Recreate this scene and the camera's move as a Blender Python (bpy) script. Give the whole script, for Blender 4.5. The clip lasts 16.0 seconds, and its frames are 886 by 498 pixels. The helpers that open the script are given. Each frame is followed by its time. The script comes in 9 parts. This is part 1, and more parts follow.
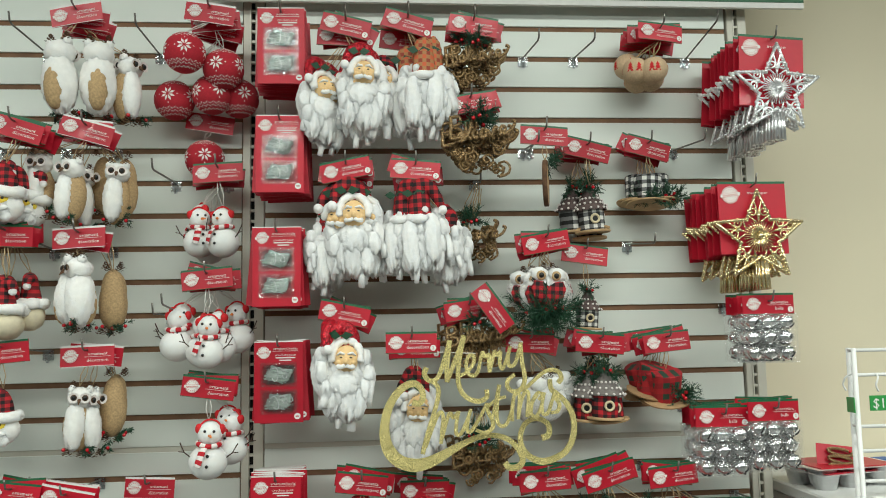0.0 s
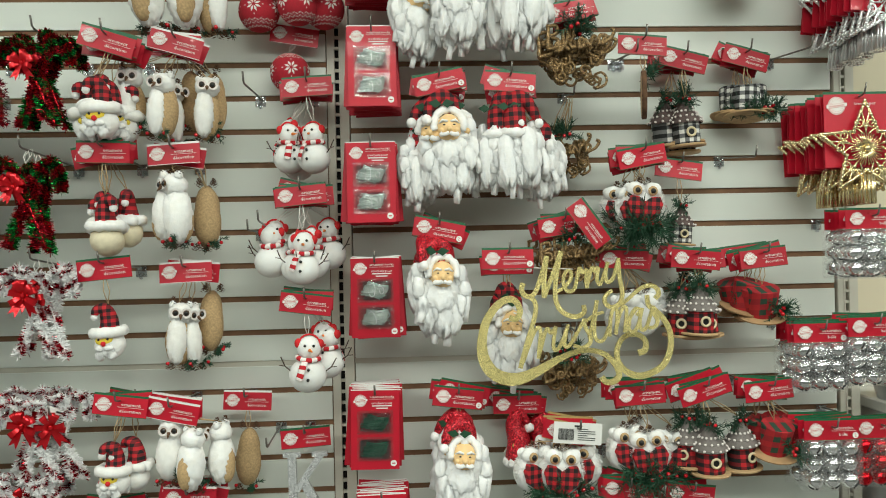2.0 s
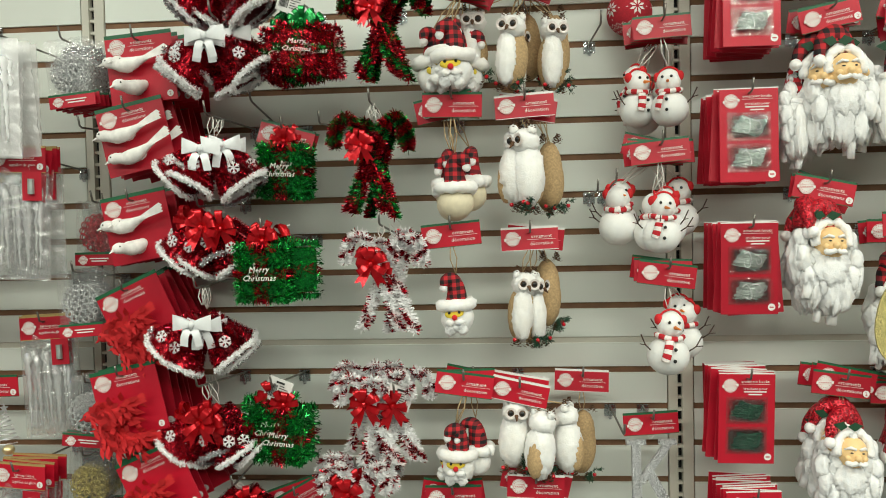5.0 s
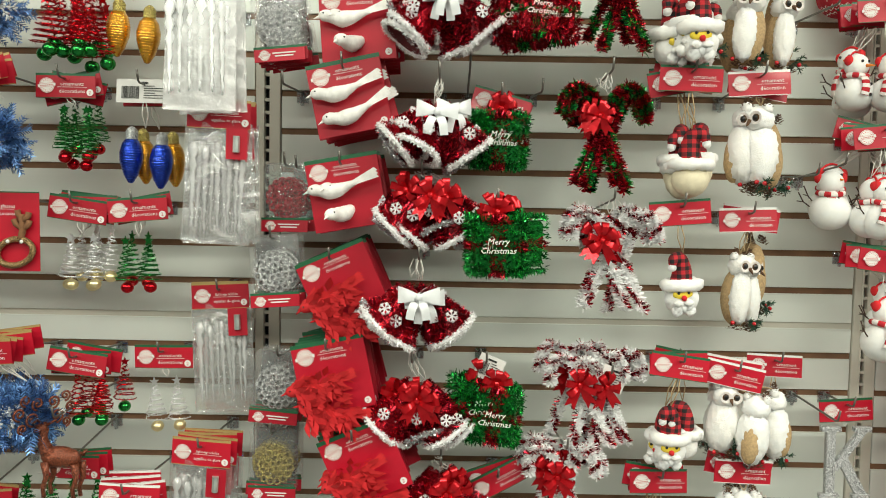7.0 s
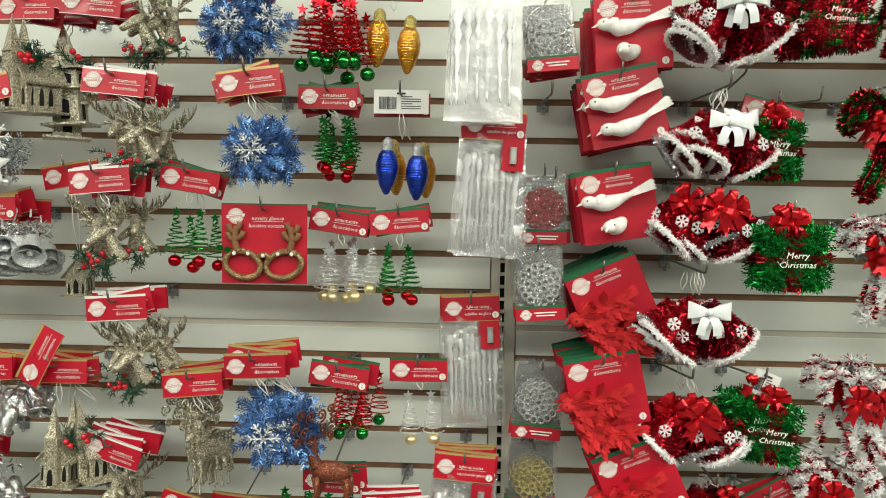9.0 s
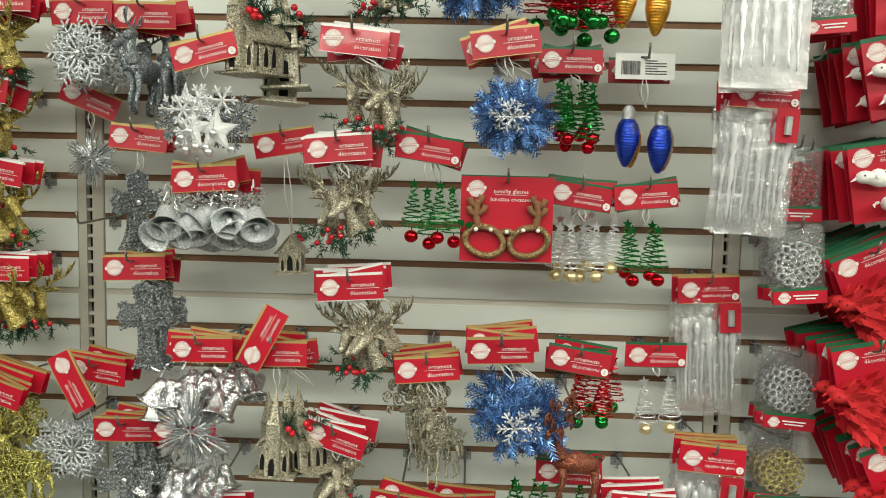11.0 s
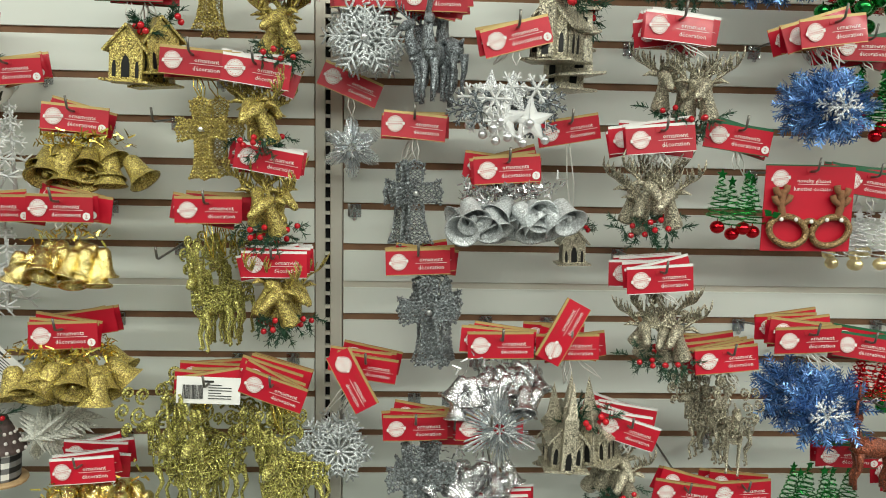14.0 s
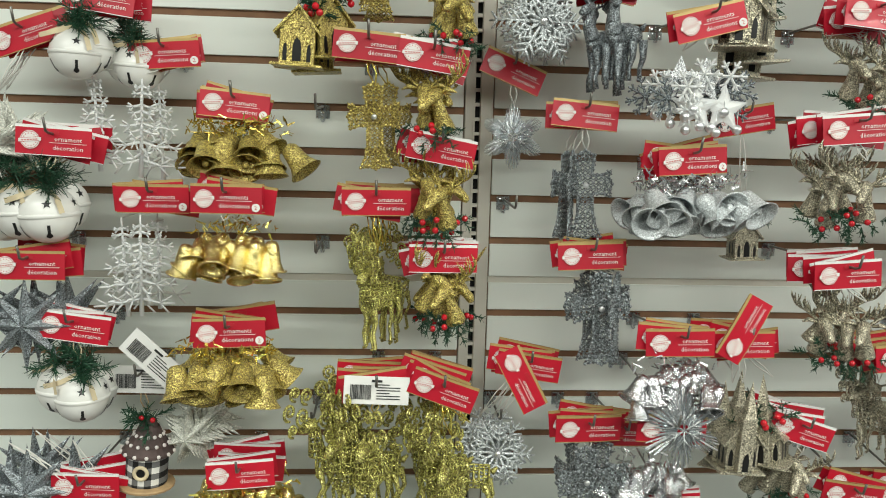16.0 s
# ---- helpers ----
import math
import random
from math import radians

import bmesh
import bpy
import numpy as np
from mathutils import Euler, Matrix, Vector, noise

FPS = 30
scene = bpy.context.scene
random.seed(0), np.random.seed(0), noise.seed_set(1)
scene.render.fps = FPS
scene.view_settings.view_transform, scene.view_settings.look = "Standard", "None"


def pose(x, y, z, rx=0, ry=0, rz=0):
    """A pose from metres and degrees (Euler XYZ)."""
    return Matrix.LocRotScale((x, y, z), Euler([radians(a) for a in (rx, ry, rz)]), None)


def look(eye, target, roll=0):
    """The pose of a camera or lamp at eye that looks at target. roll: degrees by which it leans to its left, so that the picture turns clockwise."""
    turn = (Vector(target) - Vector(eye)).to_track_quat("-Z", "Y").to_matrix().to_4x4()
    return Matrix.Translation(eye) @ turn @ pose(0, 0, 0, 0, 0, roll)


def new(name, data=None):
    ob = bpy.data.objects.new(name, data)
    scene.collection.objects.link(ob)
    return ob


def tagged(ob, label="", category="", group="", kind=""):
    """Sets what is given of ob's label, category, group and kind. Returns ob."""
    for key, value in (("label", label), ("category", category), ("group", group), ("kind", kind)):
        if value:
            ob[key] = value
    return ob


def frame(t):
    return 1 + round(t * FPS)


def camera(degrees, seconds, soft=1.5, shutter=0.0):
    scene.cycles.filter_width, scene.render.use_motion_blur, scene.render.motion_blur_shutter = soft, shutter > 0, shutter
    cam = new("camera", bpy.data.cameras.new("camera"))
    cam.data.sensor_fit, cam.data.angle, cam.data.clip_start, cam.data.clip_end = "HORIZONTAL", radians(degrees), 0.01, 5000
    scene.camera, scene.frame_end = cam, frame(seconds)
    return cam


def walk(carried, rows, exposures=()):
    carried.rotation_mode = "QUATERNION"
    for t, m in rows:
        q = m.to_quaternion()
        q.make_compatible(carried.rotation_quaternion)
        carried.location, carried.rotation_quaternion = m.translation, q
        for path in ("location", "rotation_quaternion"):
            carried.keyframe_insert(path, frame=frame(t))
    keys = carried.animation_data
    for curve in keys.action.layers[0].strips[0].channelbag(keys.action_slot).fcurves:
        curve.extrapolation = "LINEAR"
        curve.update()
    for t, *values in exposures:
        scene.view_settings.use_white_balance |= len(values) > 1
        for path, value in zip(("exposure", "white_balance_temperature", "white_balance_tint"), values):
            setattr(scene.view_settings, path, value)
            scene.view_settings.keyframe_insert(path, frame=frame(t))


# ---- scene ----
cam = camera(58.5, 16.0, 1.0)
PATH = [
    (0, (0.289, -1.854, 1.555), (0.452, 0.129, 1.757), -1.1),
    (0.5, (0.285, -1.847, 1.542), (0.443, 0.146, 1.614), -1.2),
    (1, (0.27, -1.843, 1.528), (0.426, 0.15, 1.575), -1.4),
    (1.5, (0.226, -1.841, 1.542), (0.378, 0.153, 1.55), -1.4),
    (2, (0.14, -1.822, 1.547), (0.242, 0.175, 1.552), -1.2),
    (2.5, (0.043, -1.799, 1.55), (0.108, 0.199, 1.557), -1.4),
    (3, (-0.023, -1.759, 1.552), (0.035, 0.24, 1.545), -1.2),
    (3.5, (-0.038, -1.696, 1.551), (0.03, 0.302, 1.536), -1.4),
    (4, (-0.085, -1.658, 1.551), (-0.247, 0.335, 1.519), -1.9),
    (4.2, (-0.139, -1.664, 1.555), (-0.355, 0.324, 1.52), -2.1),
    (6.3, (-0.704, -1.594, 1.552), (-0.727, 0.401, 1.414), 0.7),
    (6.5, (-0.761, -1.611, 1.549), (-0.788, 0.385, 1.421), 0.7),
    (7, (-0.854, -1.607, 1.538), (-0.865, 0.39, 1.419), 1.0),
    (7.5, (-0.94, -1.562, 1.535), (-1.007, 0.434, 1.418), 1.1),
    (8, (-1.022, -1.523, 1.541), (-1.163, 0.468, 1.425), 1.1),
    (8.5, (-1.156, -1.547, 1.54), (-1.244, 0.448, 1.433), 1.0),
    (9, (-1.28, -1.591, 1.551), (-1.359, 0.404, 1.432), 0.9),
    (9.5, (-1.369, -1.59, 1.543), (-1.407, 0.406, 1.419), 1.5),
    (10, (-1.453, -1.534, 1.538), (-1.611, 0.455, 1.398), 1.4),
    (10.2, (-1.487, -1.51, 1.537), (-1.682, 0.475, 1.392), 1.6),
    (12.3, (-2.005, -1.504, 1.549), (-1.806, 0.47, 1.299), 1.2),
    (12.5, (-2.008, -1.478, 1.546), (-1.836, 0.499, 1.296), 1.4),
    (13, (-2.045, -1.437, 1.551), (-2.038, 0.546, 1.293), 1.2),
    (13.5, (-2.158, -1.44, 1.559), (-2.097, 0.54, 1.29), 1.6),
    (14, (-2.295, -1.473, 1.564), (-2.203, 0.508, 1.301), 1.2),
    (14.5, (-2.386, -1.508, 1.557), (-2.263, 0.471, 1.292), 1.4),
    (15, (-2.455, -1.477, 1.547), (-2.317, 0.5, 1.279), 1.6),
    (15.5, (-2.526, -1.42, 1.545), (-2.391, 0.556, 1.268), 1.5),
    (16, (-2.598, -1.405, 1.548), (-2.456, 0.571, 1.274), 1.5),
]
walk(cam, [(t, look(eye, target, roll)) for t, eye, target, roll in PATH],
     [(0, -0.4, 6450, 7), (2.0, -0.31, 6650, 6), (4.2, -0.32, 6850, 7), (6.3, 0.01, 7050, 9), (9.0, 0.05, 7050, 9), (12.5, 0.08, 6900, 9), (16, 0.1, 6600, 10)])

# ---- world, lamps, exposure ----
world = bpy.data.worlds.new("store_air")
scene.world = world
world.use_nodes = True
world.node_tree.nodes["Background"].inputs[0].default_value = (0.95, 0.98, 1.0, 1)
world.node_tree.nodes["Background"].inputs[1].default_value = 0.008


def area_lamp(x, y, z, sx, sy, watts):
    lamp = bpy.data.lights.new("tube_light", "AREA")
    lamp.shape, lamp.size, lamp.size_y, lamp.energy = "RECTANGLE", sx, sy, watts
    lamp.color = (0.95, 1.0, 0.93)
    ob = new("tube_light", lamp)
    ob.matrix_world = pose(x, y, z)
    return ob


for lx in (-4.2, -1.7, 0.8, 3.3):
    for ly, watts in ((-1.55, 46 if lx > 0 else 28), (-3.6, 82)):
        area_lamp(lx, ly, 2.93, 2.2, 0.28, watts)


# ---- materials ----
def base_material(name, colour, rough=0.6, metal=0.0):
    m = bpy.data.materials.new(name)
    m.use_nodes = True
    b = m.node_tree.nodes["Principled BSDF"]
    b.inputs["Base Color"].default_value = (*colour, 1)
    b.inputs["Roughness"].default_value = rough
    b.inputs["Metallic"].default_value = metal
    return m, m.node_tree, b


def link(tree, a, b):
    tree.links.new(a, b)


def node(tree, kind, **inputs):
    n = tree.nodes.new(kind)
    for key, value in inputs.items():
        n.inputs[key.replace("_", " ")].default_value = value
    return n


def ramp(tree, source, stops):
    r = tree.nodes.new("ShaderNodeValToRGB")
    els = r.color_ramp.elements
    while len(els) < len(stops):
        els.new(0.5)
    for e, (p, c) in zip(els, stops):
        e.position, e.color = p, (*c, 1)
    link(tree, source, r.inputs[0])
    return r.outputs[0]


def shade(c, f):
    return tuple(min(1.0, v * f) for v in c)


def grainy(name, colour, rough=0.6, metal=0.0, scale=60.0, spread=0.14, bump=0.15, fine=400.0, vary=0.06, coat=0.0):
    """A surface with two scales of variation: broad stains, fine relief, and a change from piece to piece."""
    m, t, b = base_material(name, colour, rough, metal)
    co = t.nodes.new("ShaderNodeTexCoord")
    n1 = node(t, "ShaderNodeTexNoise", Scale=scale, Detail=4.0)
    link(t, co.outputs["Object"], n1.inputs["Vector"])
    c = ramp(t, n1.outputs[0], [(0.3, shade(colour, 1 - spread)), (0.7, shade(colour, 1 + spread))])
    if vary:
        info = t.nodes.new("ShaderNodeObjectInfo")
        hsv = t.nodes.new("ShaderNodeHueSaturation")
        mr = node(t, "ShaderNodeMapRange", To_Min=1 - vary, To_Max=1 + vary)
        link(t, info.outputs["Random"], mr.inputs["Value"])
        link(t, mr.outputs[0], hsv.inputs["Value"])
        link(t, c, hsv.inputs["Color"])
        c = hsv.outputs[0]
    link(t, c, b.inputs["Base Color"])
    if bump:
        n2 = node(t, "ShaderNodeTexNoise", Scale=fine, Detail=3.0)
        link(t, co.outputs["Object"], n2.inputs["Vector"])
        bp = node(t, "ShaderNodeBump", Strength=bump, Distance=0.002)
        link(t, n2.outputs[0], bp.inputs["Height"])
        link(t, bp.outputs[0], b.inputs["Normal"])
    b.inputs["Coat Weight"].default_value = coat
    return m


def glitter(name, colour, dark=0.2, scale=700.0, metal=0.4, rough=0.32, bright=2.1, tilt=0.9):
    """Glued glitter: little cells, each with its own tilt; glints and shaded gaps are painted as tones."""
    m, t, b = base_material(name, colour, rough, metal)
    co = t.nodes.new("ShaderNodeTexCoord")
    v = node(t, "ShaderNodeTexVoronoi", Scale=scale)
    link(t, co.outputs["Object"], v.inputs["Vector"])
    sep = t.nodes.new("ShaderNodeSeparateColor")
    link(t, v.outputs["Color"], sep.inputs[0])
    c = ramp(t, sep.outputs[0], [(0.0, shade(colour, dark)), (0.6, colour), (1.0, shade(colour, bright))])
    link(t, c, b.inputs["Base Color"])
    geo = t.nodes.new("ShaderNodeNewGeometry")
    sub = t.nodes.new("ShaderNodeVectorMath")
    sub.operation = "SUBTRACT"
    link(t, v.outputs["Color"], sub.inputs[0])
    sub.inputs[1].default_value = (0.5, 0.5, 0.5)
    mul = t.nodes.new("ShaderNodeVectorMath")
    mul.operation = "SCALE"
    mul.inputs["Scale"].default_value = tilt
    link(t, sub.outputs[0], mul.inputs[0])
    add = t.nodes.new("ShaderNodeVectorMath")
    link(t, geo.outputs["Normal"], add.inputs[0])
    link(t, mul.outputs[0], add.inputs[1])
    norm = t.nodes.new("ShaderNodeVectorMath")
    norm.operation = "NORMALIZE"
    link(t, add.outputs[0], norm.inputs[0])
    link(t, norm.outputs[0], b.inputs["Normal"])
    return m


def foil(name, colour, rough=0.22, vary=0.25, metal=0.75):
    """Thin bright foil strips; every strip takes its own tone, which paints in sparkle and shade."""
    m, t, b = base_material(name, colour, rough, metal)
    geo = t.nodes.new("ShaderNodeNewGeometry")
    c = ramp(t, geo.outputs["Random Per Island"], [(0.0, shade(colour, 1 - 2.4 * vary)), (0.6, colour), (1.0, shade(colour, 1 + 5 * vary))])
    link(t, c, b.inputs["Base Color"])
    return m


def checked(name, a, c, d, size=0.012, rough=0.8):
    """Woven check cloth: a base, a cross colour and where both cross."""
    m, t, b = base_material(name, a, rough)
    co = t.nodes.new("ShaderNodeTexCoord")
    sep = t.nodes.new("ShaderNodeSeparateXYZ")
    link(t, co.outputs["Object"], sep.inputs[0])
    bands = []
    for axis in (0, 2):
        mul = t.nodes.new("ShaderNodeMath")
        mul.operation = "PINGPONG"
        link(t, sep.outputs[axis], mul.inputs[0])
        mul.inputs[1].default_value = size
        gt = t.nodes.new("ShaderNodeMath")
        gt.operation = "GREATER_THAN"
        link(t, mul.outputs[0], gt.inputs[0])
        gt.inputs[1].default_value = size * 0.5
        bands.append(gt.outputs[0])
    add = t.nodes.new("ShaderNodeMath")
    link(t, bands[0], add.inputs[0])
    link(t, bands[1], add.inputs[1])
    half = t.nodes.new("ShaderNodeMath")
    half.operation = "MULTIPLY"
    half.inputs[1].default_value = 0.5
    link(t, add.outputs[0], half.inputs[0])
    colour = ramp(t, half.outputs[0], [(0.0, a), (0.4, c), (0.8, d)])
    colour.node.color_ramp.interpolation = "CONSTANT"
    link(t, colour, b.inputs["Base Color"])
    n2 = node(t, "ShaderNodeTexNoise", Scale=900.0, Detail=2.0)
    link(t, co.outputs["Object"], n2.inputs["Vector"])
    bp = node(t, "ShaderNodeBump", Strength=0.3, Distance=0.001)
    link(t, n2.outputs[0], bp.inputs["Height"])
    link(t, bp.outputs[0], b.inputs["Normal"])
    return m


def clear_film(name, tint=(0.97, 0.98, 0.98), gloss=0.14):
    """Thin clear plastic: mostly see-through, with a shine and crinkles."""
    m, t, b = base_material(name, tint, 0.12)
    out = t.nodes["Material Output"]
    glossy = node(t, "ShaderNodeBsdfGlossy", Roughness=0.12)
    clear = t.nodes.new("ShaderNodeBsdfTransparent")
    clear.inputs[0].default_value = (*tint, 1)
    co = t.nodes.new("ShaderNodeTexCoord")
    n1 = node(t, "ShaderNodeTexNoise", Scale=55.0, Detail=3.0)
    link(t, co.outputs["Object"], n1.inputs["Vector"])
    bp = node(t, "ShaderNodeBump", Strength=0.9, Distance=0.006)
    link(t, n1.outputs[0], bp.inputs["Height"])
    link(t, bp.outputs[0], glossy.inputs["Normal"])
    mix = t.nodes.new("ShaderNodeMixShader")
    mix.inputs[0].default_value = gloss
    link(t, clear.outputs[0], mix.inputs[1])
    link(t, glossy.outputs[0], mix.inputs[2])
    link(t, mix.outputs[0], out.inputs[0])
    return m



def milky(name, tint=(0.8, 0.83, 0.84), veil=0.45, gloss=0.18, crinkle=120.0):
    """Half-clear moulded plastic; on bag films the white veil is painted glare."""
    m, t, p = base_material(name, tint, 0.15)
    out = t.nodes["Material Output"]
    clear = t.nodes.new("ShaderNodeBsdfTransparent")
    solid = t.nodes.new("ShaderNodeBsdfDiffuse")
    solid.inputs[0].default_value = (*tint, 1)
    glossy = node(t, "ShaderNodeBsdfGlossy", Roughness=0.15)
    co = t.nodes.new("ShaderNodeTexCoord")
    n1 = node(t, "ShaderNodeTexNoise", Scale=crinkle, Detail=4.0)
    link(t, co.outputs["Object"], n1.inputs["Vector"])
    bp = node(t, "ShaderNodeBump", Strength=0.9, Distance=0.5 / crinkle)
    link(t, n1.outputs[0], bp.inputs["Height"])
    link(t, bp.outputs[0], glossy.inputs["Normal"])
    one, two = t.nodes.new("ShaderNodeMixShader"), t.nodes.new("ShaderNodeMixShader")
    one.inputs[0].default_value, two.inputs[0].default_value = veil, gloss
    link(t, clear.outputs[0], one.inputs[1])
    link(t, solid.outputs[0], one.inputs[2])
    link(t, one.outputs[0], two.inputs[1])
    link(t, glossy.outputs[0], two.inputs[2])
    link(t, two.outputs[0], out.inputs[0])
    return m


RED = (0.47, 0.005, 0.022)
MAT = {
    "slat": grainy("grey_slat_laminate", (0.755, 0.8, 0.742), 0.45, scale=3.0, spread=0.03, bump=0.05, vary=0.025),
    "groove": grainy("brown_hardboard_groove", (0.2, 0.105, 0.055), 0.8, scale=20, spread=0.2, bump=0.2),
    "trim": grainy("putty_metal_trim", (0.6, 0.58, 0.5), 0.4, scale=8, spread=0.05, bump=0.04),
    # Near black, painted in for the shade inside recesses.
    "slot": grainy("recess_shade_black", (0.006, 0.006, 0.006), 0.9),
    "beige": grainy("beige_wall_paint", (0.74, 0.67, 0.5), 0.75, scale=1.5, spread=0.03, bump=0.1, vary=0),
    "white_paint": grainy("white_paint", (0.78, 0.78, 0.76), 0.5, scale=5, spread=0.03, bump=0.04),
    # Floor and ceiling stay out of view; their low tones cut bounced light.
    "floor": grainy("vinyl_floor", (0.1, 0.1, 0.095), 0.35, scale=6, spread=0.08, bump=0.05),
    "ceiling": grainy("ceiling_board", (0.4, 0.4, 0.39), 0.9, scale=30, spread=0.04, bump=0.2),
    "hook": grainy("dull_steel_wire", (0.2, 0.19, 0.17), 0.4, 0.8, spread=0.2, bump=0.05),
    "clip": clear_film("clear_plastic_clip", (0.86, 0.88, 0.9), 0.3),
    "card": grainy("red_card", RED, 0.42, scale=25, spread=0.07, bump=0.12, fine=38, vary=0.14, coat=0.1),
    "card_back": grainy("dark_red_card", (0.45, 0.01, 0.022), 0.5, scale=25, spread=0.08, bump=0.03, vary=0.1),
    "green_band": grainy("green_band", (0.01, 0.11, 0.045), 0.45, spread=0.08, bump=0.03),
    "gold_band": grainy("gold_band", (0.5, 0.36, 0.14), 0.4, 0.3, spread=0.08, bump=0.03),
    "white_band": grainy("white_band", (0.78, 0.77, 0.74), 0.5, spread=0.04, bump=0.03),
    "white_ink": grainy("white_ink", (0.8, 0.78, 0.75), 0.55, spread=0.03, bump=0.0, vary=0),
    "badge": grainy("badge_ink", (0.75, 0.6, 0.55), 0.55, scale=500, spread=0.25, bump=0.0, vary=0),
    "black_ink": grainy("black_ink", (0.02, 0.02, 0.02), 0.6, bump=0.0, vary=0),
    "string": grainy("jute_string", (0.5, 0.36, 0.2), 0.8, spread=0.2),
    "thread": grainy("white_thread", (0.75, 0.73, 0.68), 0.7, spread=0.1),
    # Clear film; its slight white veil paints in glare.
    "film": milky("clear_bag_film", (0.96, 0.97, 0.97), 0.025, 0.08),
    # Dark tone for the added, unseen walls, so that little light bounces back.
    "far_wall": grainy("unseen_dark_wall", (0.11, 0.118, 0.11), 0.75, scale=1.5, spread=0.03, bump=0.1, vary=0),
}

# ---- mesh helpers ----
class Shape:
    """Gathers vertices and faces of one mesh."""

    def __init__(self):
        self.v, self.f, self.m = [], [], []

    def add(self, verts, faces, slot=0):
        o = len(self.v)
        self.v.extend(tuple(p) for p in verts)
        self.f.extend(tuple(i + o for i in q) for q in faces)
        self.m.extend([slot] * len(faces))
        return self

    def box(self, x0, x1, y0, y1, z0, z1, slot=0, bevel=0.0):
        if bevel <= 0:
            vs = [(x, y, z) for x in (x0, x1) for y in (y0, y1) for z in (z0, z1)]
            fs = [(0, 1, 3, 2), (4, 6, 7, 5), (0, 4, 5, 1), (2, 3, 7, 6), (0, 2, 6, 4), (1, 5, 7, 3)]
            return self.add(vs, fs, slot)
        b = bevel
        ring = lambda i, y: [(x0 + i, y, z0 + b), (x0 + b, y, z0 + i), (x1 - b, y, z0 + i), (x1 - i, y, z0 + b),
                             (x1 - i, y, z1 - b), (x1 - b, y, z1 - i), (x0 + b, y, z1 - i), (x0 + i, y, z1 - b)]
        vs = ring(b * 0.6, y0) + ring(0, y0 + b) + ring(0, y1)
        fs = [tuple(range(8)), tuple(range(23, 15, -1))]
        for k in (0, 8):
            fs += [(k + j, k + 8 + j, k + 8 + (j + 1) % 8, k + (j + 1) % 8) for j in range(8)]
        return self.add(vs, fs, slot)

    def tube(self, path, r, seg=6, slot=0, closed=False, radii=None, flat=1.0):
        pts = [Vector(p) for p in path]
        n = len(pts)
        vs, fs = [], []
        up = Vector((0, 0, 1))
        side = None
        for i, p in enumerate(pts):
            a = pts[(i - 1) % n] if (closed or i > 0) else p
            b = pts[(i + 1) % n] if (closed or i < n - 1) else p
            d = (b - a)
            d = d.normalized() if d.length > 1e-9 else Vector((0, 0, 1))
            if side is None:
                side = d.cross(up if abs(d.z) < 0.9 else Vector((0, 1, 0))).normalized()
            side = (side - d * side.dot(d))
            side = side.normalized() if side.length > 1e-6 else d.orthogonal().normalized()
            other = d.cross(side)
            rr = radii[i] if radii else r
            for k in range(seg):
                t = 2 * math.pi * k / seg
                vs.append(p + side * (rr * math.cos(t)) + other * (rr * flat * math.sin(t)))
        rows = n if closed else n - 1
        for i in range(rows):
            j = (i + 1) % n
            fs += [(i * seg + k, i * seg + (k + 1) % seg, j * seg + (k + 1) % seg, j * seg + k) for k in range(seg)]
        if not closed:
            fs += [tuple(range(seg - 1, -1, -1)), tuple((n - 1) * seg + k for k in range(seg))]
        return self.add(vs, fs, slot)

    def ball(self, c, r, seg=16, rings=10, slot=0, lump=0.0, seed=0.0, freq=3.0):
        rx, ry, rz = r if isinstance(r, tuple) else (r, r, r)
        vs, fs = [(c[0], c[1], c[2] + rz)], []
        for i in range(1, rings):
            t = math.pi * i / rings
            for k in range(seg):
                a = 2 * math.pi * k / seg
                d = Vector((math.sin(t) * math.cos(a), math.sin(t) * math.sin(a), math.cos(t)))
                w = 1 + (lump * noise.noise(d * freq + Vector((seed, seed * 1.7, 3.1))) if lump else 0)
                vs.append((c[0] + rx * d.x * w, c[1] + ry * d.y * w, c[2] + rz * d.z * w))
        vs.append((c[0], c[1], c[2] - rz))
        last = len(vs) - 1
        fs += [(0, 1 + k, 1 + (k + 1) % seg) for k in range(seg)]
        for i in range(rings - 2):
            o = 1 + i * seg
            fs += [(o + k, o + seg + k, o + seg + (k + 1) % seg, o + (k + 1) % seg) for k in range(seg)]
        o = 1 + (rings - 2) * seg
        fs += [(o + (k + 1) % seg, o + k, last) for k in range(seg)]
        return self.add(vs, fs, slot)

    def lathe(self, profile, seg=20, slot=0, m=None):
        """Turns (radius, height) pairs about z; m: where it goes."""
        vs, fs = [], []
        for r, z in profile:
            for k in range(seg):
                a = 2 * math.pi * k / seg
                p = Vector((r * math.cos(a), r * math.sin(a), z))
                vs.append(m @ p if m else p)
        for i in range(len(profile) - 1):
            fs += [(i * seg + k, i * seg + (k + 1) % seg, (i + 1) * seg + (k + 1) % seg, (i + 1) * seg + k) for k in range(seg)]
        return self.add(vs, fs, slot)

    def plate(self, outline, y0, y1, slot=0):
        """A flat shape in x and z, given thickness along y."""
        n = len(outline)
        vs = [(x, y0, z) for x, z in outline] + [(x, y1, z) for x, z in outline]
        fs = [tuple(range(n)), tuple(range(2 * n - 1, n - 1, -1))]
        fs += [(i, i + n, (i + 1) % n + n, (i + 1) % n) for i in range(n)]
        return self.add(vs, fs, slot)

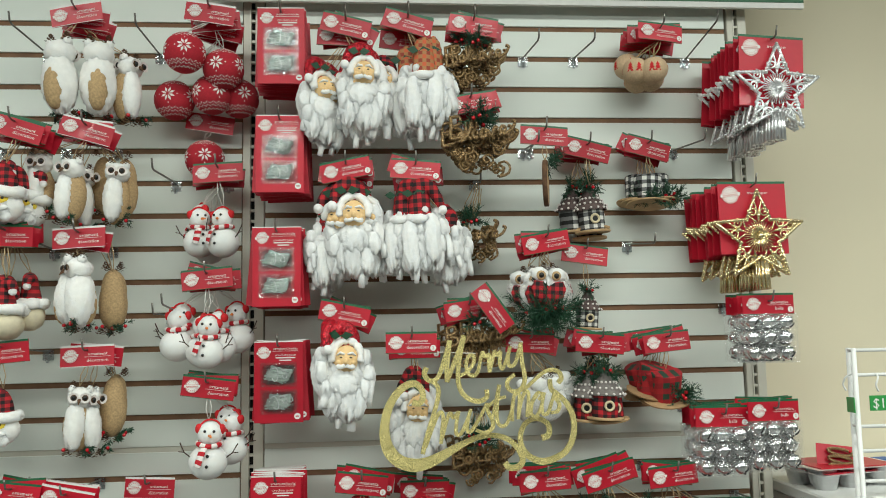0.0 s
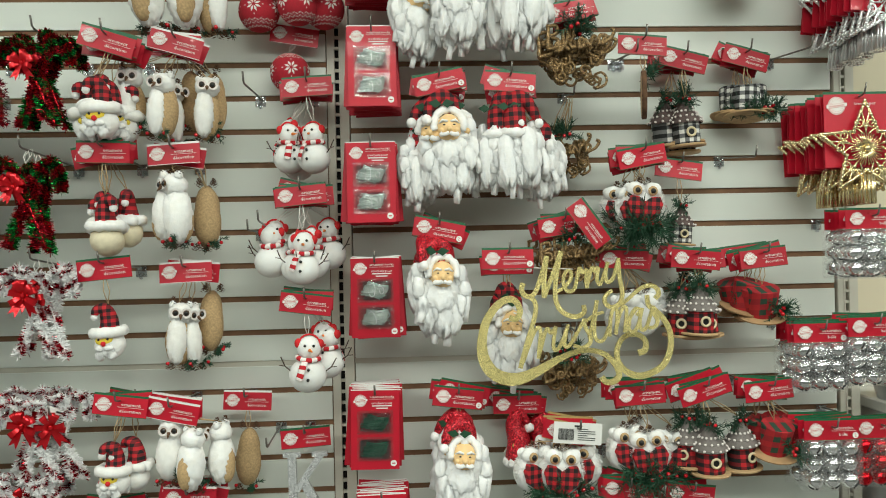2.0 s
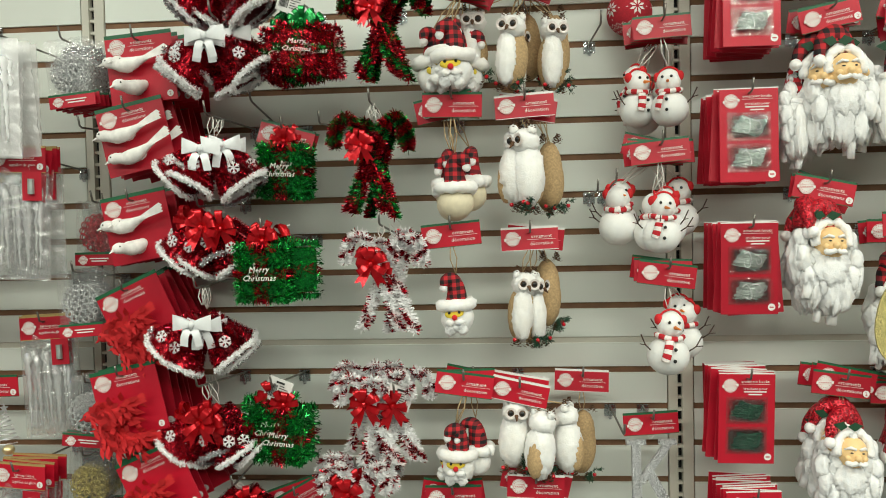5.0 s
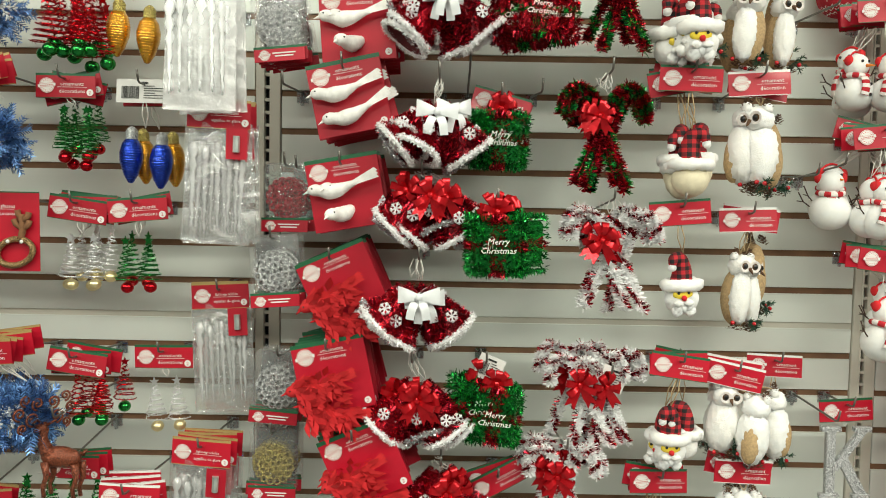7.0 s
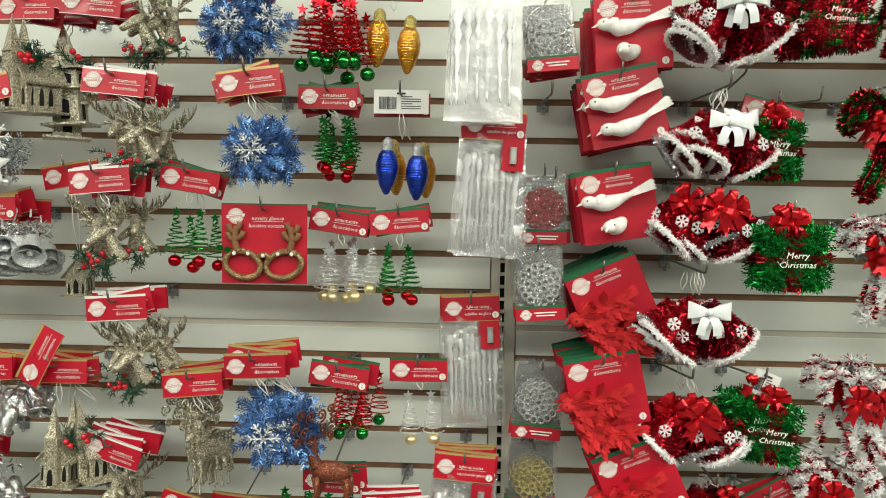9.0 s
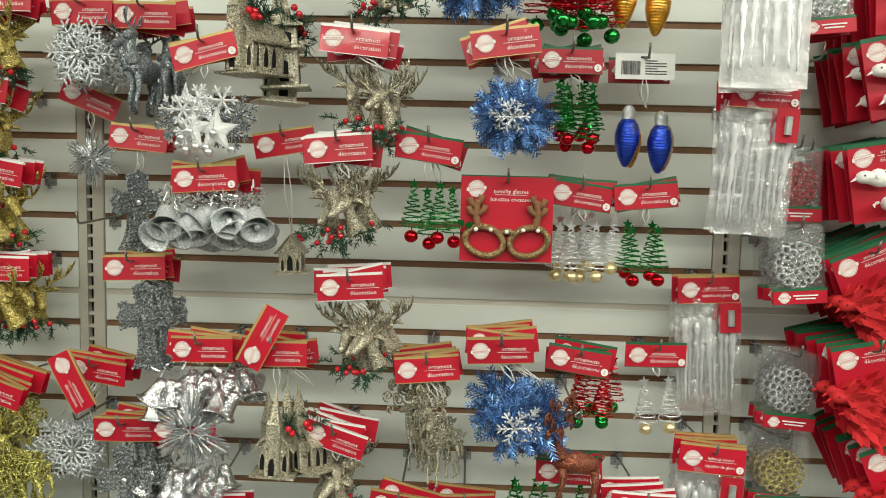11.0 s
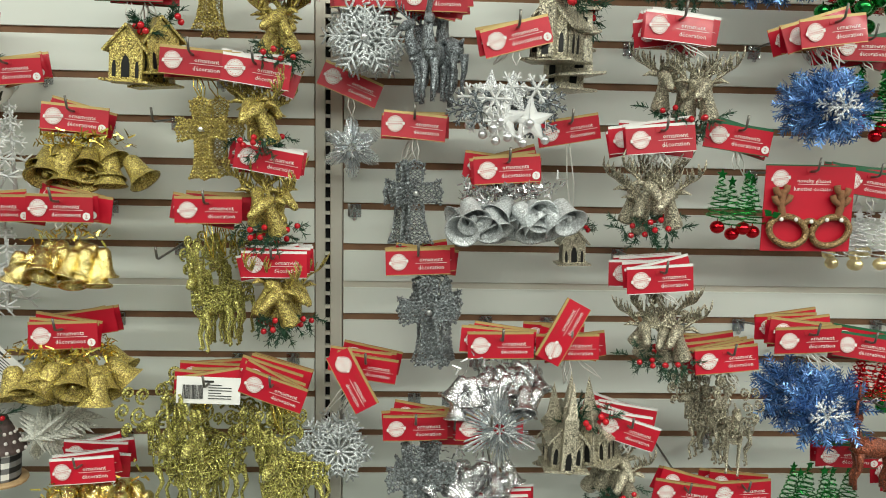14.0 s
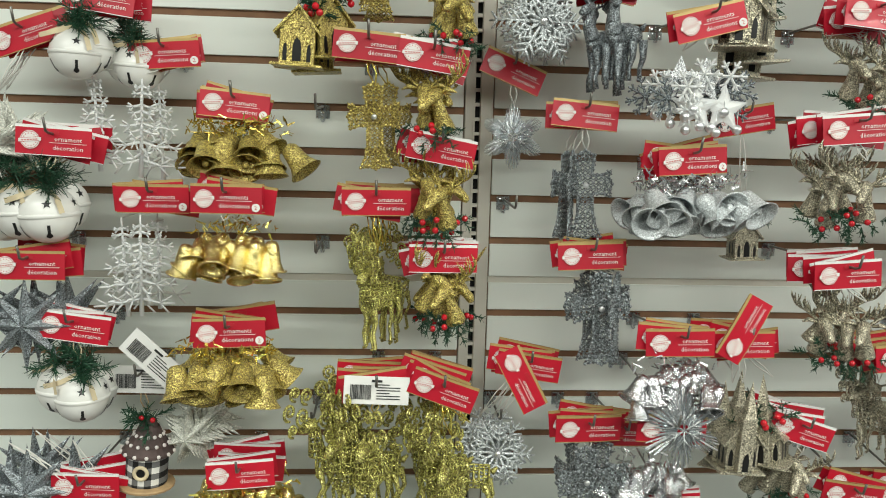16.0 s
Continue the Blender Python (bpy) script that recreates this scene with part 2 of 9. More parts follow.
    def ribbon(self, path, width, depth, slot=0, y=0.0):
        """A flat strip that follows a line of (x, z), cut out of a sheet of that depth."""
        n = len(path)
        vs = []
        for i, (x, z) in enumerate(path):
            ax, az = path[max(0, i - 1)]
            bx, bz = path[min(n - 1, i + 1)]
            l = math.hypot(bx - ax, bz - az) or 1
            nx, nz = -(bz - az) / l, (bx - ax) / l
            w = (width[i] if isinstance(width, list) else width) / 2
            c = y[i] if isinstance(y, list) else y
            vs += [(x + nx * w, c - depth / 2, z + nz * w), (x - nx * w, c - depth / 2, z - nz * w),
                   (x - nx * w, c + depth / 2, z - nz * w), (x + nx * w, c + depth / 2, z + nz * w)]
        fs = []
        for i in range(n - 1):
            a, b = i * 4, i * 4 + 4
            fs += [(a, a + 1, b + 1, b), (a + 1, a + 2, b + 2, b + 1), (a + 2, a + 3, b + 3, b + 2), (a + 3, a, b, b + 3)]
        e = (n - 1) * 4
        fs += [(3, 2, 1, 0), (e, e + 1, e + 2, e + 3)]
        return self.add(vs, fs, slot)

    def strand(self, a, b, w, slot=0, wob=None):
        """One flat sliver from a to b."""
        a, b = Vector(a), Vector(b)
        d = (b - a)
        s = d.cross(wob if wob else Vector((0.3, 1, 0.2)))
        s = s.normalized() * w / 2 if s.length > 1e-9 else Vector((w / 2, 0, 0))
        return self.add([a - s, a + s, b + s * 0.6, b - s * 0.6], [(0, 1, 2, 3)], slot)

    def mesh(self, name, materials, smooth=True):
        me = bpy.data.meshes.new(name)
        me.from_pydata([tuple(p) for p in self.v], [], self.f)
        for mm in materials:
            me.materials.append(mm)
        if len(materials) > 1:
            me.polygons.foreach_set("material_index", self.m)
        if smooth:
            me.polygons.foreach_set("use_smooth", [True] * len(me.polygons))
        me.update()
        return me


def glide(points, steps=6, closed=False):
    """A smooth line through points of any dimension."""
    pts = [np.array(p, float) for p in points]
    n = len(pts)
    out = []
    for i in range(n if closed else n - 1):
        p0 = pts[i - 1] if (closed or i > 0) else pts[0]
        p1, p2 = pts[i], pts[(i + 1) % n]
        p3 = pts[(i + 2) % n] if (closed or i + 2 < n) else pts[-1]
        for s in range(steps):
            t = s / steps
            out.append(tuple(0.5 * (2 * p1 + (p2 - p0) * t + (2 * p0 - 5 * p1 + 4 * p2 - p3) * t * t + (3 * p1 - p0 - 3 * p2 + p3) * t ** 3)))
    if not closed:
        out.append(tuple(pts[-1]))
    return out


STRIPS = ("tinsel", "stripe_tinsel", "cross_tinsel", "tinsel_top", "rim", "sprig", "wreath", "starburst", "wire_hooks", "dots")


def part(name, mesh, parent, m=None, label=""):
    ob = new(name, mesh)
    ob.parent = parent
    if m is not None:
        ob.matrix_basis = m
    return tagged(ob, label, kind="stuff" if name in STRIPS else "")


def structure(name, mesh, label, category, m=None):
    ob = new(name, mesh)
    if m is not None:
        ob.matrix_basis = m
    return tagged(ob, label, category, kind="structure")


def text_mesh(name, body, size, material, width=0.0, align="CENTER"):
    cu = bpy.data.curves.new(name, "FONT")
    cu.body, cu.size, cu.resolution_u, cu.align_x = body, size, 1, align
    ob = bpy.data.objects.new(name, cu)
    scene.collection.objects.link(ob)
    bpy.context.view_layer.update()
    me = bpy.data.meshes.new_from_object(ob.evaluated_get(bpy.context.evaluated_depsgraph_get()))
    bpy.data.objects.remove(ob)
    bpy.data.curves.remove(cu)
    me.name = name
    me.transform(Matrix.Rotation(radians(90), 4, "X"))
    me.materials.clear()
    me.materials.append(material)
    return me


# ---- the slat wall ----
PITCH, FIRST, JOINT, LOWER = 0.0762, 1.370, 1.302, 1.237
GROOVE = 0.0125
UPRIGHTS = (1.19, 0.0, -1.22, -2.44, -3.66)
RISE = [FIRST + PITCH * i for i in range(14)]
FALL = [LOWER - PITCH * i for i in range(15)]
GROOVES = sorted(RISE + FALL)
TOP, FOOT = RISE[-1] + 0.02, 0.16


def slat_bands():
    """The flat faces between grooves, from the foot to the top, with the seam between the two boards."""
    edges = [FOOT] + [z for g in GROOVES for z in (g - GROOVE / 2, g + GROOVE / 2)] + [TOP]
    bands = list(zip(edges[::2], edges[1::2]))
    out = []
    for a, b in bands:
        if a < JOINT < b:
            out += [(a, JOINT - 0.009), (JOINT + 0.003, b)]
        else:
            out.append((a, b))
    return out


def nearest_groove(z):
    return min(GROOVES, key=lambda g: abs(g - z))


def build_slat_wall():
    for i in range(4):
        x1, x0 = UPRIGHTS[i] - 0.026, UPRIGHTS[i + 1] + 0.026
        if i == 0:
            x1 = UPRIGHTS[0] - 0.03
        back = Shape().box(x0, x1, 0.005, 0.02, FOOT, TOP).mesh("slat_backing", [MAT["groove"]], False)
        wall = structure("wall_panel_%d" % (i + 1), back, "grey slatted display board with brown grooves", "slat wall")
        for a, b in slat_bands():
            s = Shape().box(x0 + 0.001, x1 - 0.001, 0.0, 0.0049, a, b, bevel=0.0012)
            part("slat", s.mesh("slat", [MAT["slat"]], False), wall)
        seam = Shape().box(x0, x1, 0.003, 0.0049, JOINT - 0.009, JOINT + 0.003)
        part("seam_strip", seam.mesh("seam_strip", [MAT["trim"]], False), wall, label="putty-coloured seam strip between two boards")
    for i, x in enumerate(UPRIGHTS):
        s = Shape()
        for a, b in ((-0.025, -0.0075), (0.0025, 0.025)):
            s.box(x + a, x + b, -0.002, 0.03, 0.0, TOP + 0.1, bevel=0.002)
        s.box(x - 0.0105, x - 0.0072, -0.004, 0.03, 0.0, TOP + 0.1)
        post = structure("upright_%d" % (i + 1), s.mesh("upright_post", [MAT["trim"]], False), "putty-coloured steel upright with a row of slots", "upright")
        # A near-black sheet gives the slots their inner shade.
        part("slot_backing", Shape().box(x - 0.0075, x + 0.0025, 0.012, 0.03, 0.0, TOP + 0.1).mesh("slot_backing", [MAT["slot"]], False), post)
        web = Shape().box(-0.005, 0.005, 0.0005, 0.011, -0.003, 0.003).mesh("slot_web", [MAT["trim"]], False)
        for k in range(80):
            part("slot_web", web, post, Matrix.Translation((x - 0.0025, 0, 0.62 + 0.0254 * k)))


build_slat_wall()


def room():
    # All but the beige north wall are unseen and dark, to limit fill light.
    f = Shape().box(-9, 7, -6, 0.3, -0.05, 0.0)
    structure("floor", f.mesh("floor", [MAT["floor"]], False), "unseen vinyl floor, darkened to cut bounced light", "floor")
    c = Shape().box(-9, 7, -6, 0.3, 3.0, 3.05)
    structure("ceiling", c.mesh("ceiling", [MAT["ceiling"]], False), "unseen ceiling board, greyed to cut bounced light", "ceiling")
    for name, b in (("wall_north", (-9, 7, 0.2, 0.3)), ("wall_south", (-9, 7, -6.0, -5.9))):
        structure(name, Shape().box(b[0], b[1], b[2], b[3], 0, 3.0).mesh(name, [MAT["beige" if name == "wall_north" else "far_wall"]], False), "plain beige painted wall" if name == "wall_north" else "unseen dark grey wall, added to keep bounced light low", "wall")
    for name, x in (("wall_west", -9), ("wall_east", 6.9)):
        structure(name, Shape().box(x, x + 0.1, -5.9, 0.2, 0, 3.0).mesh(name, [MAT["far_wall"]], False), "unseen dark grey wall, added to keep bounced light low", "wall")
    base = Shape().box(-3.7, 1.21, -0.0, 0.19, 0.0, 0.159, bevel=0.003)
    structure("plinth", base.mesh("plinth", [MAT["trim"]], False), "putty-coloured metal plinth", "plinth")
    for lx in (-4.2, -1.7, 0.8, 3.3):
        for ly in (-1.55, -3.6):
            lamp = new("ceiling_light", None)
            lamp.matrix_basis = pose(lx, ly, 2.99)
            tagged(lamp, "long white fluorescent ceiling fitting", "ceiling light", "ceiling lights")
            part("frame", Shape().box(-1.15, -1.1, -0.16, 0.16, -0.05, 0.0).box(1.1, 1.15, -0.16, 0.16, -0.05, 0.0)
                 .box(-1.1, 1.1, -0.16, -0.145, -0.05, 0).box(-1.1, 1.1, 0.145, 0.16, -0.05, 0).mesh("light_frame", [MAT["white_paint"]], False), lamp)


room()


# ---- cards, hooks ----
CARD_W, CARD_H = 0.106, 0.044
CACHE = {}


def cached(key, make):
    if key not in CACHE:
        CACHE[key] = make()
    return CACHE[key]


def card_mesh(w, h, band):
    """A folded header card with a slight bow, a coloured band above and a thin one below, and a hang slot."""
    def make():
        s = Shape()
        cols = 8
        slot_w, slot_h, sz = 0.008, 0.0025, h * 0.27

        def bow(x):
            return -0.0022 * math.cos(math.pi * x / w)
        rows = [-h / 2, -h / 2 + 0.0011, h / 2 - 0.0042, h / 2]
        for k in range(cols):
            xa, xb = -w / 2 + w * k / cols, -w / 2 + w * (k + 1) / cols
            for r in range(3):
                a, b = rows[r], rows[r + 1]
                s.add([(xa, bow(xa), a), (xb, bow(xb), a), (xb, bow(xb), b), (xa, bow(xa), b)], [(0, 1, 2, 3)], 1 if r != 1 else 0)
                s.add([(xa, 0.002, a), (xb, 0.002, a), (xb, 0.002, b), (xa, 0.002, b)], [(3, 2, 1, 0)], 0)
        s.add([(-w / 2, bow(-w / 2), h / 2), (w / 2, bow(w / 2), h / 2), (w / 2, 0.002, h / 2), (-w / 2, 0.002, h / 2)], [(0, 1, 2, 3)], 1)
        s.box(-slot_w, slot_w, -0.0031, -0.0024, sz - slot_h, sz + slot_h, 2)
        return s.mesh("header_card", [MAT["card"], MAT[band], MAT["card_back"]], False)
    return cached(("card", w, h, band), make)


def disc(s, x, z, r, y, seg=18, slot=0):
    s.add([(x + r * math.cos(2 * math.pi * k / seg), y, z + r * math.sin(2 * math.pi * k / seg)) for k in range(seg)], [tuple(range(seg))], slot)


def badge_mesh(r):
    """The round white stamp with a slanted band, drawn as plain shapes."""
    def make():
        s = Shape()
        disc(s, 0, 0, r, 0, 20, 0)
        for k in range(14):
            a = 2 * math.pi * k / 14
            c, q = math.cos(a) * r * 0.68, math.sin(a) * r * 0.68
            s.box(c - r * 0.045, c + r * 0.045, -0.0004, -0.0002, q - r * 0.07, q + r * 0.07, 1)
        n = 20
        ring = [(math.cos(2 * math.pi * q / n), math.sin(2 * math.pi * q / n)) for q in range(n)]
        s.add([(c * r * 0.93, -0.0003, z * r * 0.93) for c, z in ring] + [(c * r * 0.87, -0.0003, z * r * 0.87) for c, z in ring], [(q, (q + 1) % n, n + (q + 1) % n, n + q) for q in range(n)], 1)
        s.add([(-r * 1.15, -0.0006, -r * 0.32), (r * 1.15, -0.0006, -r * 0.06), (r * 1.15, -0.0006, r * 0.32), (-r * 1.15, -0.0006, r * 0.06)], [(0, 1, 2, 3)], 0)
        for e in (-1, 1):
            s.add([(-r * 0.95, -0.0008, -r * 0.13 + e * r * 0.2), (r * 0.95, -0.0008, r * 0.13 + e * r * 0.2), (r * 0.95, -0.0008, r * 0.17 + e * r * 0.2), (-r * 0.95, -0.0008, -r * 0.09 + e * r * 0.2)], [(0, 1, 2, 3)], 1)
        for k in range(6):
            x = -r * 0.85 + k * r * 0.29
            z = 0.13 * x
            s.add([(x, -0.0009, z - r * 0.07), (x + r * 0.2, -0.0009, z - r * 0.05), (x + r * 0.2, -0.0009, z + r * 0.08), (x, -0.0009, z + r * 0.06)], [(0, 1, 2, 3)], 1)
        return s.mesh("badge", [MAT["white_ink"], MAT["badge_dark"]], False)
    return cached(("badge", r), make)


MAT["badge_dark"] = grainy("badge_red_ink", (0.55, 0.12, 0.12), 0.55, bump=0.0, vary=0)


def words_mesh(kind):
    """The two printed lines of a header card and the rule between them."""
    def make():
        a, b = {"1": ("ornament", "décoration"), "2": ("ornaments", "décorations"), "i": ("light-up icicles", "aiguilles de glace"),
                "b": ("decorative", "bells"), "h": ("ornament hooks", "crochets pour"), "g": ("novelty glasses", "lunettes cocasses"), "t": ("tree topper", "")}[kind]
        size = 0.0098 if kind in "12b" else 0.0075 if kind in "ih" else 0.0095
        s = Shape()
        for line, z in ((a, 0.0035), (b, -0.0095)):
            if line:
                me = text_mesh("words", line, size, MAT["white_ink"])
                s.add([(v.co.x, 0, v.co.z + z) for v in me.vertices], [tuple(p.vertices) for p in me.polygons])
                bpy.data.meshes.remove(me)
        if b:
            s.box(-0.026, 0.026, -0.0001, 0.0, 0.0006, 0.0012)
        return s.mesh("lettering", [MAT["white_ink"]], False)
    return cached(("words", kind), make)


def count_mesh():
    def make():
        s = Shape()
        disc(s, 0, 0, 0.0062, 0, 16, 0)
        me = text_mesh("two", "2", 0.009, MAT["card"])
        s.add([(v.co.x, -0.0004, v.co.z - 0.003) for v in me.vertices], [tuple(p.vertices) for p in me.polygons], 1)
        return s.mesh("count_badge", [MAT["white_ink"], MAT["card"]], False)
    return cached("count", make)


def barcode_mesh(w, h):
    return cached(("barcode", w, h), lambda: Shape().box(-w / 2, w / 2, -0.0002, 0.0012, -h / 2, h / 2, 0, bevel=0.0004).mesh("barcode_card", [MAT["white_band"]], False))


def barcode_print(w, h):
    """Barcode lines and unreadable print on a card's back."""
    def make():
        s = Shape()
        rng = random.Random(5)
        x = -w * 0.4
        while x < -w * 0.08:
            d = rng.choice((0.0006, 0.0009, 0.0013))
            s.box(x, x + d, -0.0004, 0.0, -h * 0.32, h * 0.2)
            x += d + rng.choice((0.0006, 0.001))
        for k in range(6):
            s.box(0.0, w * (0.36 if k % 3 else 0.2), -0.0004, 0.0, h * (0.2 - 0.1 * k), h * (0.23 - 0.1 * k))
        s.box(-0.008, 0.008, -0.0004, 0.0, h * 0.3, h * 0.38)
        return s.mesh("print", [MAT["black_ink"]], False)
    return cached(("barprint", w, h), make)


def add_card(thing, m, band, words, front, w=CARD_W, h=CARD_H, label=""):
    if band == "barcode":
        c = part("barcode_card", barcode_mesh(w * 0.95, h), thing, m, "white card back with a barcode")
        part("print", barcode_print(w * 0.95, h), c, pose(0, -0.0009, 0))
        return c
    c = part("header_card", card_mesh(w, h, band), thing, m, label)
    part("badge", badge_mesh(0.0135 * min(1, w / 0.1)), c, pose(-w * 0.3, -0.0036, 0.0))
    if words and front:
        part("lettering", words_mesh(words), c, pose(w * 0.2 if words in "1b" else w * 0.12, -0.0036, -0.0035))
        if words in "2ib":
            part("count_badge", count_mesh(), c, pose(w * 0.42, -0.0034, -h * 0.27))
    return c


def hook(x, z, reach, tip=None):
    """A straight steel hook with an upturned tip, in a clear clip that sits in a groove."""
    g = nearest_groove(z)
    e = z if tip is None else tip
    ob = new("display_hook", None)
    ob.matrix_basis = pose(x, 0, g)
    tagged(ob, "dark steel display hook in a clear plastic clip", "hook", "hooks on the slat wall")
    d = e - g
    path = [(0, 0.008, 0), (0, -0.004, 0), (0, -reach + 0.012, d), (0, -reach + 0.003, d + 0.003), (0, -reach - 0.004, d + 0.022)]
    part("wire", Shape().tube(path, 0.0021, 6).mesh("wire", [MAT["hook"]]), ob)

    def clip():
        s = Shape()
        s.box(-0.012, 0.012, -0.004, -0.001, -0.02, 0.004, bevel=0.001)
        s.tube([(0, -0.004, 0), (0, -0.014, -0.006), (0, -0.005, -0.024)], 0.004, 6)
        s.box(-0.010, 0.010, -0.001, 0.009, -0.002, 0.004)
        return s.mesh("clip", [MAT["clip"]], False)
    part("clip", cached("clip", clip), ob)
    return ob


# kinds: name -> (label, category, string material, builder that gives [(part name, mesh, label)] and the height of the top)
KINDS = {}
STYLE = {"g": "green_band", "o": "gold_band", "w": "white_band", "b": "barcode"}


def kind(name, label, category, top, string="string"):
    def keep(fn):
        KINDS[name] = (label, category, string, fn, top)
        return fn
    return keep


def build_kind(name, variant):
    return cached(("kind", name, variant), lambda: KINDS[name][3](random.Random(hash_name(name) + variant)))


def hash_name(name):
    return sum(ord(c) * (i + 7) for i, c in enumerate(name))


SPIN = random.Random(77)


def hang(name, x, y, z, roll=0.0, style="g", words="1", n=3, dx=0.0, dz=-0.1, s=1.0, turn=0.0, step=0.018, wide=0.012, hooked=True, sway=45.0, lift=0.012):
    """n packs of one kind on a hook: the front card's middle is at (x, y, z), the front piece hangs at (dx, dz) below it."""
    label, category, string, fn, top = KINDS[name]
    if hooked:
        hook(x, z + 0.012, max(0.1, -y + 0.03), z + 0.012)
    bare = style == "-"
    step = min(step, (-y - 0.03) / max(1, n))
    for i in range(n):
        thing = new(name_of(name), None)
        jx = (SPIN.uniform(-1, 1) + SPIN.choice((-0.3, 0.3))) * wide * (1 if i < 3 else 0.55) if i else 0
        jr = SPIN.uniform(-13, 13) if i else 0
        thing.matrix_basis = pose(x + (SPIN.uniform(-0.016, 0.016) if i else 0), y + i * step, z + (SPIN.uniform(-0.004, 0.008) if i else 0))
        tagged(thing, label, category, category + "s on the wall")
        m = pose(0, 0, 0, SPIN.uniform(-6, 3), roll + jr, SPIN.uniform(-5, 5))
        band = STYLE.get(style, "green_band") if i == 0 or style != "b" else "gold_band"
        if style == "t":
            if i == 0:
                add_card(thing, m @ pose(0.006, -0.006, 0.0, 0, 14, 0), "barcode", words, True, 0.05, 0.044)
        elif not bare:
            add_card(thing, m, band, words, i < 2)
        px, pz = dx + jx * 1.7 * (1 if i else 0), dz + (SPIN.uniform(-lift, lift) if i else 0)
        facing = SPIN.uniform(-sway, sway) if i else turn
        body = pose(px, SPIN.uniform(-0.004, 0.004), pz, 0, SPIN.uniform(-5, 5), facing) @ Matrix.Scale(s, 4)
        for pname, mesh, plabel in build_kind(name, i % 3):
            part(pname, mesh, thing, body, plabel)
        a, b = Vector((0, 0.003, -CARD_H / 2 + 0.004 if not bare else 0.01)), Vector((px, 0, pz + top * s))
        if string and (a - b).length > 0.006:
            lines = Shape()
            for e in (-1, 1):
                mid = (a + b) / 2 + Vector((0.006 * e, 0, 0))
                lines.tube([a + Vector((0.002 * e, 0, 0)), mid, b], 0.001, 4)
            part("string", lines.mesh("string", [MAT[string]]), thing)


def name_of(k):
    return NAMES.get(k, k)


NAMES = {}

